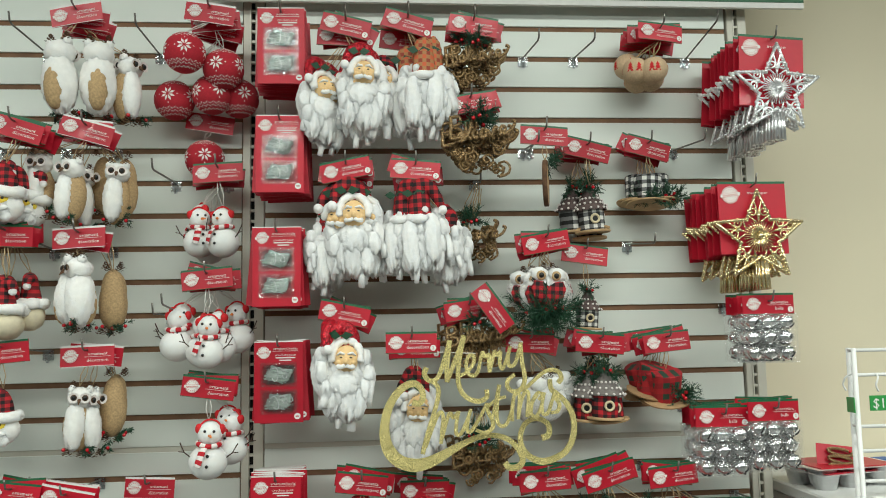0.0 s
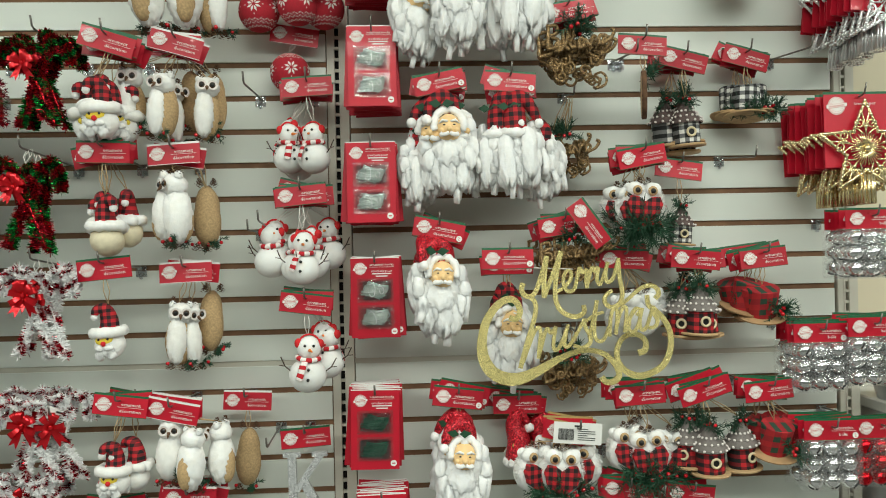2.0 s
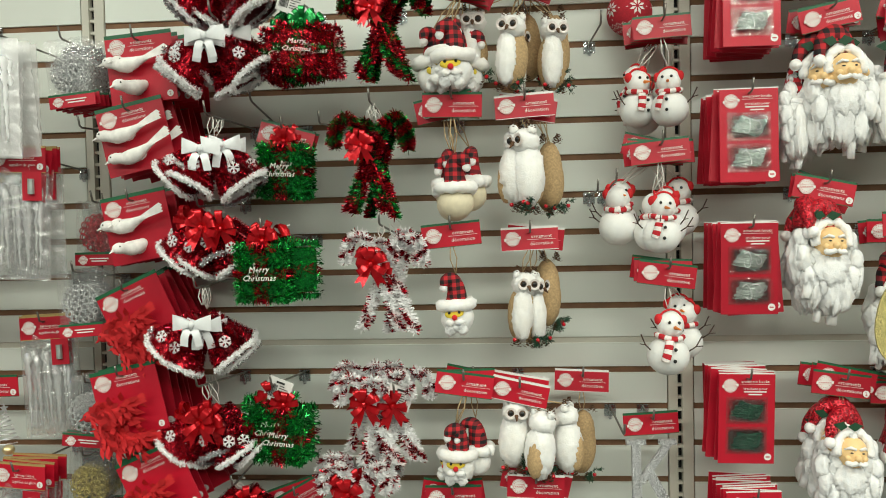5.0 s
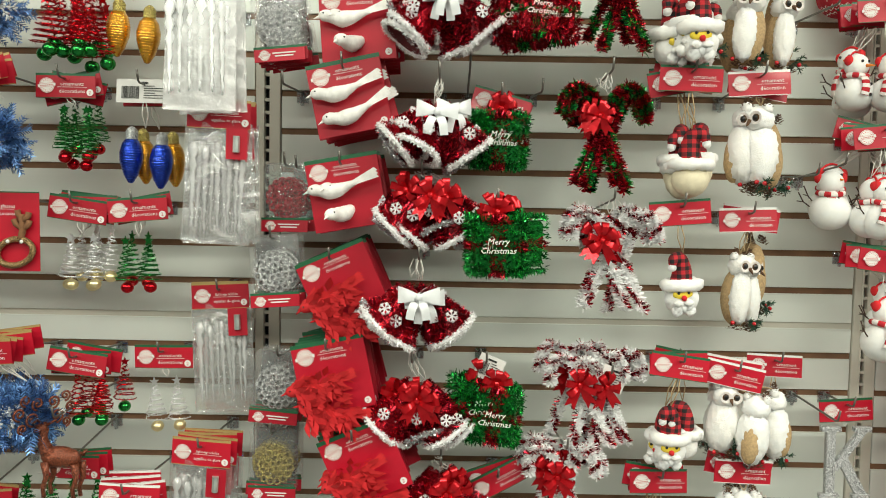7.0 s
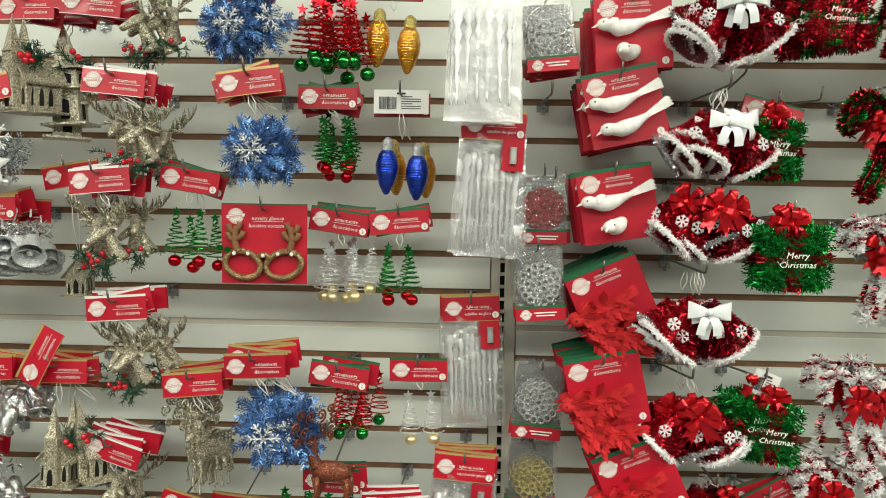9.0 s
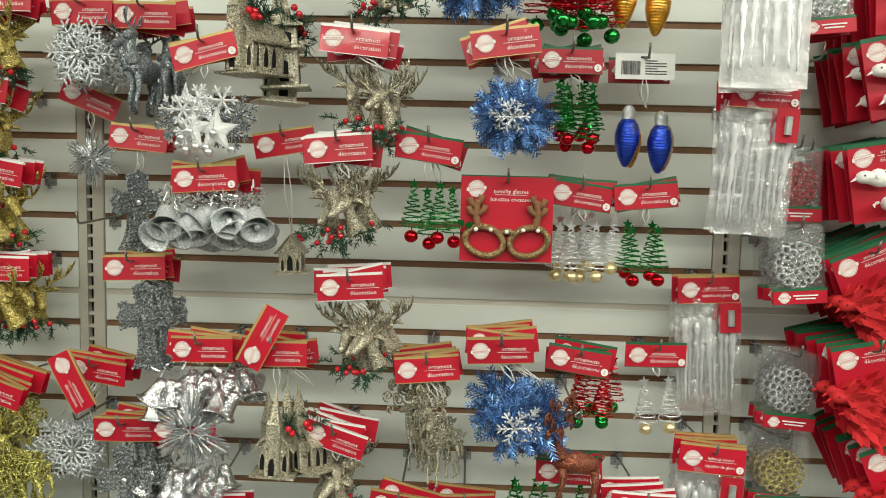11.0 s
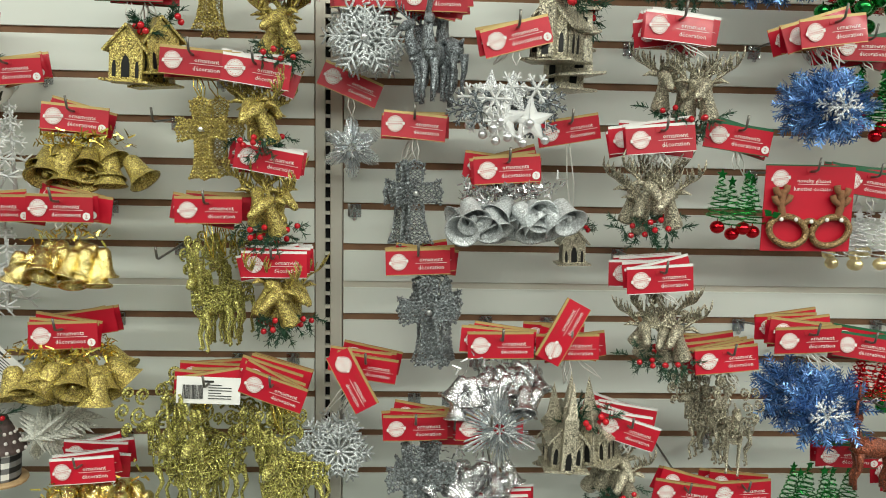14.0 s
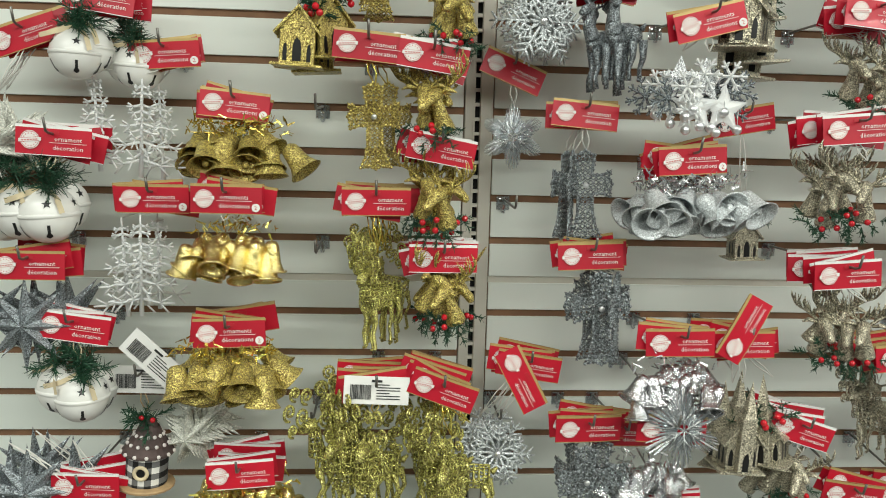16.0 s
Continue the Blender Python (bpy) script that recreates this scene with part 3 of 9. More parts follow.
# ---- materials of the ornaments ----
MAT.update({
    "yarn": grainy("white_yarn", (0.92, 0.91, 0.89), 0.95, scale=120, spread=0.04, bump=0.7, fine=420),
    "fur": grainy("white_fleece", (0.9, 0.885, 0.85), 0.95, scale=90, spread=0.05, bump=0.8, fine=420),
    "cream": grainy("cream_fleece", (0.74, 0.66, 0.48), 0.95, scale=80, spread=0.07, bump=0.5, fine=600),
    "burlap": grainy("tan_burlap", (0.5, 0.34, 0.175), 0.9, scale=260, spread=0.22, bump=0.5, fine=900),
    "tan": grainy("tan_moulded_plastic", (0.85, 0.58, 0.28), 0.5, scale=60, spread=0.05, bump=0.05),
    "yellow": grainy("yellow_felt", (0.8, 0.6, 0.06), 0.9, bump=0.3),
    "red_felt": grainy("red_felt", (0.6, 0.015, 0.02), 0.85, spread=0.1, bump=0.3),
    "orange": grainy("orange_plastic", (0.8, 0.22, 0.03), 0.5),
    "black": grainy("black_plastic", (0.008, 0.008, 0.008), 0.3, bump=0.0),
    "bark": grainy("brown_bark", (0.12, 0.06, 0.03), 0.9, scale=90, spread=0.4, bump=0.6, fine=300),
    "wood": grainy("pale_wood", (0.5, 0.33, 0.17), 0.7, scale=70, spread=0.18, bump=0.15),
    "cardboard": grainy("brown_cardboard", (0.42, 0.26, 0.13), 0.85, scale=80, spread=0.1),
    "pine": grainy("green_plastic_pine", (0.012, 0.06, 0.028), 0.55, spread=0.25, vary=0.2),
    "berry": grainy("red_berry", (0.55, 0.01, 0.02), 0.25, bump=0.0, coat=0.4),
    "foam": grainy("white_foam", (0.82, 0.82, 0.8), 0.7, scale=150, spread=0.02, bump=0.25, fine=800),
    "twig_brown": grainy("brown_twig", (0.06, 0.035, 0.025), 0.8, spread=0.2),
    "roof": grainy("grey_roof", (0.16, 0.14, 0.13), 0.75, scale=80, spread=0.2, bump=0.3),
    "roof_brown": grainy("brown_shingle", (0.09, 0.06, 0.055), 0.75, scale=80, spread=0.25, bump=0.3),
    "plaid": checked("red_black_check", (0.5, 0.012, 0.02), (0.16, 0.008, 0.012), (0.006, 0.005, 0.006), 0.0085),
    "plaid_bw": checked("black_white_check", (0.75, 0.74, 0.7), (0.16, 0.16, 0.16), (0.008, 0.008, 0.008), 0.009),
    "tartan": checked("red_tartan", (0.42, 0.015, 0.02), (0.3, 0.012, 0.018), (0.02, 0.05, 0.03), 0.012),
    "plaid_tan": checked("orange_check", (0.6, 0.12, 0.05), (0.4, 0.2, 0.08), (0.3, 0.05, 0.03), 0.008),
    "scarf_red": grainy("red_scarf_knit", (0.5, 0.015, 0.025), 0.9, scale=300, spread=0.15, bump=0.6),
    "scarf": checked("striped_scarf", (0.7, 0.66, 0.62), (0.55, 0.02, 0.03), (0.55, 0.02, 0.03), 0.011),
    "knit": grainy("red_knit", (0.45, 0.015, 0.03), 0.9, scale=300, spread=0.15, bump=0.8, fine=500),
    "knit_white": grainy("white_knit", (0.8, 0.74, 0.71), 0.9, scale=300, spread=0.1, bump=0.5),
    "red_glit": glitter("red_sequin_glitter", (0.55, 0.015, 0.03), scale=500),
    "gold_glit": glitter("gold_glitter", (0.52, 0.385, 0.115), dark=0.1, scale=820, bright=2.3),
    "champ_glit": glitter("champagne_glitter", (0.44, 0.4, 0.3), dark=0.1, scale=820, bright=2.3),
    "green_gold": glitter("yellow_green_gold_glitter", (0.5, 0.435, 0.13), dark=0.1, scale=760, bright=2.3),
    "brown_glit": glitter("bronze_brown_glitter", (0.27, 0.17, 0.075), scale=820),
    "silver_glit": glitter("silver_glitter", (0.55, 0.57, 0.58), scale=820),
    "dark_glit": glitter("dark_silver_glitter", (0.24, 0.265, 0.28), dark=0.1, scale=760, bright=2.3),
    "white_glit": glitter("white_glitter", (0.82, 0.84, 0.86), scale=800, metal=0.2),
    "brown_stat": glitter("copper_brown_glitter", (0.22, 0.06, 0.03), scale=900),
    "blue_foil": grainy("blue_foil_paint", (0.012, 0.06, 0.55), 0.24, 0.8, scale=120, spread=0.18, bump=0.35, fine=420),
    "amber": grainy("amber_foil_paint", (0.78, 0.36, 0.03), 0.24, 0.8, scale=120, spread=0.2, bump=0.35, fine=420),
    "silver": grainy("bright_silver", (0.88, 0.88, 0.89), 0.32, 0.9, spread=0.03, bump=0.35, fine=150),
    "gold": grainy("bright_gold", (0.93, 0.79, 0.45), 0.32, 0.85, spread=0.05, bump=0.3, fine=150),
    "pale_gold": grainy("pale_champagne_gold", (0.83, 0.69, 0.4), 0.26, 0.9, spread=0.05, bump=0.1, fine=150),
    "red_shine": grainy("bright_red_metal", (0.62, 0.01, 0.02), 0.15, 0.9, spread=0.05, bump=0.02),
    "green_shine": grainy("bright_green_metal", (0.02, 0.3, 0.06), 0.15, 0.9, spread=0.05, bump=0.02),
    "tin_red": foil("red_tinsel", (0.46, 0.008, 0.022), 0.22, 0.38),
    "tin_green": foil("green_tinsel", (0.012, 0.3, 0.06), 0.22, 0.38),
    "tin_white": foil("white_tinsel", (0.9, 0.9, 0.9), 0.6, 0.02, 0.0),
    "tin_silver": foil("silver_tinsel", (0.75, 0.75, 0.77)),
    "tin_gold": foil("gold_tinsel", (0.85, 0.62, 0.12)),
    "tin_blue": foil("blue_tinsel", (0.1, 0.22, 0.52), 0.3, 0.3, 0.5),
    "ribbon_red": grainy("red_foil_ribbon", (0.62, 0.012, 0.02), 0.2, 0.55, spread=0.1, bump=0.25, fine=60),
    "ribbon_green": grainy("green_foil_ribbon", (0.01, 0.26, 0.06), 0.2, 0.55, spread=0.1, bump=0.25, fine=60),
    "satin": grainy("white_satin", (0.8, 0.82, 0.83), 0.3, spread=0.04, bump=0.05),
    "raffia": grainy("cream_raffia", (0.66, 0.55, 0.36), 0.7, spread=0.12),
    "pack_green": grainy("dark_green_wire", (0.01, 0.07, 0.04), 0.4, spread=0.3, bump=0.4),
    "wire_grey": grainy("grey_wire", (0.55, 0.6, 0.57), 0.35, 0.6, spread=0.2),
    "bird_white": grainy("white_bird_foam", (0.85, 0.83, 0.8), 0.8, bump=0.3),
    "frost": milky("half_clear_icicle_plastic", (0.95, 0.96, 0.96), 0.5, 0.35),
})


for glossy_one in ("blue_foil", "amber"):
    MAT[glossy_one].node_tree.nodes["Principled BSDF"].inputs["Coat Weight"].default_value = 0.8
for soft_one in ("yarn", "fur", "foam"):
    shader = MAT[soft_one].node_tree.nodes["Principled BSDF"]
    shader.inputs["Subsurface Weight"].default_value = 0.7
    shader.inputs["Subsurface Scale"].default_value = 0.01
    shader.inputs["Subsurface Radius"].default_value = (1.0, 0.95, 0.9)


# ---- pieces that many ornaments share ----
def on_ball(rng):
    z = rng.uniform(-1, 1)
    a = rng.uniform(0, 2 * math.pi)
    r = math.sqrt(1 - z * z)
    return Vector((r * math.cos(a), r * math.sin(a), z))


def fur(s, c, r, n, length, rng, slot=0, droop=0.3, w=0.0016):
    for _ in range(n):
        d = on_ball(rng)
        p = Vector((c[0] + r[0] * d.x, c[1] + r[1] * d.y, c[2] + r[2] * d.z))
        e = (d + Vector((rng.uniform(-.5, .5), rng.uniform(-.5, .5), rng.uniform(-.5, .5) - droop))).normalized()
        s.strand(p - d * 0.001, p + e * length * rng.uniform(0.5, 1.2), w, slot, on_ball(rng))


def fleece(s, c, r, slot, rng, seg=30, rings=22, amp=0.1, freq=7.0):
    """A soft nap: a ball with small tufts pulled out of it."""
    o = Vector((rng.uniform(0, 30), rng.uniform(0, 30), rng.uniform(0, 30)))
    vs, fs = [(c[0], c[1], c[2] + r[2])], []
    for i in range(1, rings):
        a = math.pi * i / rings
        for k in range(seg):
            q = 2 * math.pi * (k + 0.5 * (i % 2)) / seg
            d = Vector((math.sin(a) * math.cos(q), math.sin(a) * math.sin(q), math.cos(a)))
            w = 1 + amp * (noise.noise(d * freq + o) + 0.9 * noise.noise(d * freq * 2.7 + o)) + rng.uniform(-0.25, 0.25) * amp
            vs.append((c[0] + r[0] * d.x * w, c[1] + r[1] * d.y * w, c[2] + r[2] * d.z * w))
    vs.append((c[0], c[1], c[2] - r[2]))
    last = len(vs) - 1
    fs += [(0, 1 + k, 1 + (k + 1) % seg) for k in range(seg)]
    for i in range(rings - 2):
        b = 1 + i * seg
        fs += [(b + k, b + seg + k, b + seg + (k + 1) % seg, b + (k + 1) % seg) for k in range(seg)]
    b = 1 + (rings - 2) * seg
    fs += [(b + (k + 1) % seg, b + k, last) for k in range(seg)]
    s.add(vs, fs, slot)


def lobe(s, c, r, slot, rng, seg=34, rings=20):
    """A hank of combed wool: an oval with grooves that run down it and a ragged lower edge."""
    o = Vector((rng.uniform(0, 40), rng.uniform(0, 40), rng.uniform(0, 40)))
    vs, fs = [(c[0], c[1], c[2] + r[2])], []
    for i in range(1, rings):
        a = math.pi * i / rings
        for k in range(seg):
            q = 2 * math.pi * k / seg
            ring = Vector((math.cos(q), math.sin(q), 0))
            wave = 0.35 * noise.noise(Vector((ring.x * 1.5, ring.y * 1.5, a * 1.6)) + o)
            groove = abs(noise.noise(Vector((ring.x * 4.2 + wave, ring.y * 4.2 - wave, a * 0.9)) + o))
            w = 0.84 + 0.42 * groove + 0.16 * noise.noise(Vector((ring.x * 11, ring.y * 11, a * 6)) + o) + rng.uniform(-0.055, 0.055)
            low = max(0.0, -math.cos(a))
            fall = low * 0.45 * noise.noise(Vector((ring.x * 3.6, ring.y * 3.6, 0.4)) - o)
            vs.append((c[0] + r[0] * math.sin(a) ** 0.8 * ring.x * w, c[1] + r[1] * math.sin(a) ** 0.8 * ring.y * w, c[2] + r[2] * (math.cos(a) + fall)))
    vs.append((c[0], c[1], c[2] - r[2] * 0.9))
    last = len(vs) - 1
    fs += [(0, 1 + k, 1 + (k + 1) % seg) for k in range(seg)]
    for i in range(rings - 2):
        b = 1 + i * seg
        fs += [(b + k, b + seg + k, b + seg + (k + 1) % seg, b + (k + 1) % seg) for k in range(seg)]
    b = 1 + (rings - 2) * seg
    fs += [(b + (k + 1) % seg, b + k, last) for k in range(seg)]
    s.add(vs, fs, slot)


def wool(s, path, r, rng, slot=0, seg=9, rough=0.55, blunt=0.9):
    """A thick soft roving: a tube of uneven girth with a blunt, frayed end."""
    n = len(path)
    start = len(s.v)
    s.tube(path, r, seg, slot, radii=[r * (1 + rng.uniform(-0.22, 0.22)) * (blunt if i == n - 1 else 0.8 if i == 0 else 1) for i in range(n)])
    o = Vector((rng.uniform(0, 30), rng.uniform(0, 30), 0))
    for i in range(start, len(s.v)):
        v = Vector(s.v[i])
        s.v[i] = tuple(v + Vector((noise.noise(v * 230 + o) + 0.5 * noise.noise(v * 620 + o), noise.noise(v * 230 - o), 0.8 * noise.noise(v * 300 + o * 2))) * r * rough)


def foil_bow(size, material, rng):
    """A gift bow of stiff foil strips: loops that stand out all round and two notched ends, stapled at one point."""
    vs, fs = [Vector((0, 0, 0))], []
    for k in range(7):
        a = radians(-25 + 230 * k / 6 + rng.uniform(-12, 12))
        d, q = Vector((math.cos(a), 0, math.sin(a))), Vector((-math.sin(a), 0, math.cos(a)))
        ln, w = size * rng.uniform(0.8, 1.05), size * 0.2
        lift = -size * rng.uniform(0.3, 0.6)
        line = glide([(0.03, 0.05), (0.45, 0.9), (0.85, 1.0), (1.0, 0.55), (0.8, 0.12), (0.03, 0.0)], 4)
        o = len(vs)
        for u, h in line:
            c = d * ln * u + Vector((0, lift * h, 0))
            vs += [c - q * w * (0.5 + 0.5 * u), c + q * w * (0.5 + 0.5 * u)]
        fs += [(o + 2 * i, o + 2 * i + 1, o + 2 * i + 3, o + 2 * i + 2) for i in range(len(line) - 1)] + [(0, o, o + 1)]
    for e in (-1, 1):
        d = Vector((e * 0.55, -0.1, -1)).normalized()
        q = Vector((0.9, -0.3, 0.45 * e)).normalized() * size * 0.27
        o = len(vs)
        vs += [Vector((0, -0.004, 0)) - q * 0.5, Vector((0, -0.004, 0)) + q * 0.5, d * size * 0.8 - q, d * size * 0.8 + q, d * size * 1.45 - q * 1.1, d * size * 1.15, d * size * 1.45 + q * 1.1]
        fs += [(o, o + 1, o + 3, o + 2), (o + 2, o + 5, o + 4), (o + 2, o + 3, o + 5), (o + 3, o + 6, o + 5), (0, o, o + 1)]
    s = Shape().add(vs, fs)
    s.ball((0, -size * 0.2, 0), (size * 0.16, size * 0.1, size * 0.16), 8, 6)
    return s.mesh("bow", [material], False)


def tinsel(s, path, radius, n, rng, slot=0, w=0.0016, slots=None):
    pts = [Vector(p) for p in path]
    for _ in range(n):
        u = rng.random() * (len(pts) - 1)
        i = min(int(u), len(pts) - 2)
        p = pts[i].lerp(pts[i + 1], u - i)
        d = on_ball(rng)
        s.strand(p + d * radius * 0.15, p + d * radius * rng.uniform(0.7, 1.15), w, slots(u / (len(pts) - 1)) if slots else slot, on_ball(rng))


def sprig(s, base, n, length, rng, slot=0, spread=1.0, aim=(0, -0.3, 0.2)):
    """Pine: a few stems set with needles."""
    for _ in range(n):
        d = (Vector(aim) + Vector((rng.uniform(-1, 1), rng.uniform(-0.6, 0.4), rng.uniform(-0.8, 0.8))) * spread).normalized()
        p = Vector(base)
        for k in range(30):
            q = p + d * length * (k / 30)
            e = (d * 0.9 + on_ball(rng)).normalized()
            s.strand(q, q + e * length * 0.38, 0.0017, slot, on_ball(rng))


def berries(rng, spots, r=0.005):
    return [("berry", Shape().ball(p, r, 10, 7).mesh("berry", [MAT["berry"]]), "") for p in spots]


def cone_scales(s, c, r, h, rng, slot=0):
    """A little pine cone."""
    for k in range(28):
        z = k / 28
        a = k * 2.4
        rad = r * (1 - 0.75 * z)
        p = Vector((c[0] + rad * 0.6 * math.cos(a), c[1] + rad * 0.6 * math.sin(a), c[2] + (z - 0.5) * h))
        e = Vector((c[0] + rad * 1.25 * math.cos(a), c[1] + rad * 1.25 * math.sin(a), p.z + h * 0.14))
        s.strand(p, e, r * 0.5, slot, Vector((0, 0, 1)))


def band(s, path, w, slot=0):
    """A soft strip, its width up and down."""
    n = len(path)
    vs = []
    for i, p in enumerate(path):
        p = Vector(p)
        a, b = Vector(path[max(0, i - 1)]), Vector(path[min(n - 1, i + 1)])
        d = (b - a)
        up = Vector((0, 0, 1)) if abs(d.normalized().z) < 0.8 else Vector((1, 0, 0))
        up = (up - d.normalized() * up.dot(d.normalized())).normalized()
        vs += [p + up * w / 2, p - up * w / 2]
    s.add(vs, [(i * 2, i * 2 + 1, i * 2 + 3, i * 2 + 2) for i in range(n - 1)], slot)


def bell_shape(s, m, r, h, slot=0, seg=22, inner=1):
    prof = [(r * 0.02, h), (r * 0.3, h * 0.99), (r * 0.5, h * 0.88), (r * 0.58, h * 0.6), (r * 0.66, h * 0.3), (r * 0.82, h * 0.12), (r * 1.0, 0.0), (r * 1.03, -h * 0.02), (r * 0.95, 0.0)]
    s.lathe(prof, seg, slot, m)
    s.lathe([(r * 0.95, 0.0), (r * 0.7, h * 0.15), (r * 0.55, h * 0.5), (r * 0.4, h * 0.8), (0.0001, h * 0.82)], seg, inner, m)


def star_outline(points, r0, r1, turn=90):
    out = []
    for k in range(points * 2):
        a = radians(turn + 180 * k / points)
        r = r0 if k % 2 == 0 else r1
        out.append((r * math.cos(a), r * math.sin(a)))
    return out


def spiral(cx, cz, r, turns, start, hand=1, steps=18):
    return [(cx + r * (1 - k / steps * 0.85) * math.cos(start + hand * turns * 2 * math.pi * k / steps), 0, cz + r * (1 - k / steps * 0.85) * math.sin(start + hand * turns * 2 * math.pi * k / steps)) for k in range(steps + 1)]


# ---- bearded head dolls, one mesh each ----
def bearded(rng, hat, face=True, droop=1):
    """A head with a beard of thick soft wool locks under a pointed cap."""
    s = Shape()
    cz = 0.064
    lobe(s, (0, -0.004, cz - 0.048), (0.04, 0.026, 0.058), 0, rng)
    for e in (-1, 1):
        lobe(s, (e * 0.034, 0.002, cz - 0.026 + rng.uniform(-0.006, 0.006)), (0.02, 0.019, 0.042), 0, rng)
        lobe(s, (e * 0.022 + rng.uniform(-0.005, 0.005), -0.012, cz - 0.075 + rng.uniform(-0.008, 0.008)), (0.02, 0.016, 0.036), 0, rng)
    lobe(s, (rng.uniform(-0.008, 0.008), -0.016, cz - 0.07), (0.022, 0.016, 0.042), 0, rng)
    lobe(s, (rng.uniform(-0.004, 0.004), -0.022, cz - 0.045), (0.027, 0.014, 0.03), 0, rng)

    def lock(x0, y0, z0, x1, y1, z1, r):
        n = 7
        ph, wv = rng.uniform(0, 6), rng.uniform(0.002, 0.006)
        path = []
        for i in range(n):
            u = i / (n - 1)
            path.append((x0 + (x1 - x0) * math.sin(u * math.pi / 2) + wv * math.sin(ph + 5 * u), y0 + (y1 - y0) * u - 0.01 * math.sin(math.pi * u) + wv * math.cos(ph + 4 * u), z0 + (z1 - z0) * u ** 1.1))
        wool(s, path, r, rng)
    for layer, count, reach in ((0, 4, 0.1),):
        for k in range(count):
            u = (k + rng.uniform(0.2, 0.8)) / count * 2 - 1
            a = u * 1.75
            x0, z0 = 0.029 * math.sin(a), cz - 0.006 - 0.026 * math.cos(a)
            side = abs(u)
            drop = reach * (1 - 0.32 * side ** 2) * rng.uniform(0.8, 1.1)
            x1 = x0 + (0.024 - 0.004 * layer) * u * (0.7 + 0.6 * side) + rng.uniform(-0.009, 0.009)
            lock(x0, 0.004 - 0.008 * layer, z0 + 0.006, x1, -0.006 - 0.007 * layer + rng.uniform(-0.007, 0.005), z0 - drop, rng.uniform(0.005, 0.0085))
    for e in (-1, 1):
        for k in range(3):
            lobe(s, (e * (0.036 + 0.006 * (k % 2)), -0.002 - 0.006 * k, cz - 0.004 - 0.026 * k + rng.uniform(-0.005, 0.005)), (0.014, 0.013, 0.022), 0, rng, 22, 13)
    if face:
        s.ball((0, -0.02, cz), (0.0225, 0.021, 0.027), 18, 12, 2)
        s.ball((0, -0.0425, cz - 0.003), (0.0055, 0.0055, 0.006), 10, 7, 2)
        for e in (-1, 1):
            wool(s, glide([(e * 0.001, -0.042, cz - 0.0105), (e * 0.009, -0.042, cz - 0.0135), (e * 0.017, -0.035, cz - 0.012)], 3), 0.0042, rng, 0, 7, 0.2, 0.4)
            s.tube([(e * 0.003, -0.0405, cz + 0.0105), (e * 0.011, -0.038, cz + 0.013), (e * 0.018, -0.031, cz + 0.008)], 0.003, 6, 0, radii=[0.0022, 0.0028, 0.0014])
            s.ball((e * 0.009, -0.0385, cz + 0.0045), (0.0028, 0.002, 0.0013), 8, 6, 4)
            s.ball((e * 0.013, -0.0355, cz - 0.005), (0.006, 0.004, 0.005), 8, 6, 2)
        rim = [(0.027 * math.cos(radians(q)), -0.022 + 0.006 * math.sin(radians(q)), cz + 0.006 + 0.0295 * math.sin(radians(q))) for q in range(-20, 201, 20)]
        wool(s, glide(rim, 2), 0.0075, rng, 0, 9, 0.18, 0.9)
        tip = Vector((-0.04 * droop, -0.022, cz + 0.022))
        path = glide([(0, 0.004, cz + 0.02), (0.003 * droop, 0.004, cz + 0.046), (-0.012 * droop, 0.0, cz + 0.06), (-0.03 * droop, -0.012, cz + 0.046), tip], 4)
        big = 0.0195
    else:
        lobe(s, (0, -0.016, cz - 0.05), (0.038, 0.02, 0.056), 0, rng)
        for e in (-1, 1):
            lobe(s, (e * 0.02, -0.026, cz - 0.052 + 0.006 * e), (0.02, 0.014, 0.05), 0, rng)
        wool(s, glide([(-0.03, -0.008, cz - 0.004), (0, -0.036, cz - 0.008), (0.03, -0.008, cz - 0.004)], 4), 0.0085, rng, 0, 9, 0.18, 0.9)
        tip = Vector((0.046 * droop, -0.014, cz + 0.016))
        path = glide([(0, -0.004, cz - 0.002), (0, -0.006, cz + 0.03), (0.006 * droop, -0.008, cz + 0.062), (0.026 * droop, -0.012, cz + 0.054), tip], 4)
        big = 0.022
    n = len(path)
    s.tube(path, 0.03, 16, 1, radii=[big * (1 - i / n) ** 0.75 + 0.004 + rng.uniform(-0.0012, 0.0012) for i in range(n)])
    fleece(s, tuple(tip + Vector((0, -0.004, -0.006))), (0.0095, 0.0095, 0.0095), 0, rng, 14, 10, 0.08, 5)
    for e in (-1, 1):
        o = Vector((-0.012, -0.024, cz + 0.044))
        s.add([o, o + Vector((e * 0.009, -0.004, 0.009)), o + Vector((e * 0.024, -0.002, 0.003)), o + Vector((e * 0.011, -0.002, -0.007))], [(0, 1, 2, 3)], 3)
    return [("doll", s.mesh("doll", [MAT["yarn"], MAT[hat], MAT["tan"], MAT["pine"], MAT["black"]]), "")]


kind("beard_r", "white yarn-bearded doll head with red glitter hat", "doll ornament", 0.1)(lambda rng: bearded(rng, "red_glit"))
kind("beard_p", "white yarn-bearded doll head with checked hat", "doll ornament", 0.1)(lambda rng: bearded(rng, "plaid"))
kind("beard_back", "white yarn doll seen from behind, checked hat", "doll ornament", 0.1)(lambda rng: bearded(rng, "plaid", False, 1))
kind("beard_tan", "white yarn doll turned away, orange checked hat", "doll ornament", 0.1)(lambda rng: bearded(rng, "plaid_tan", False, -0.3))


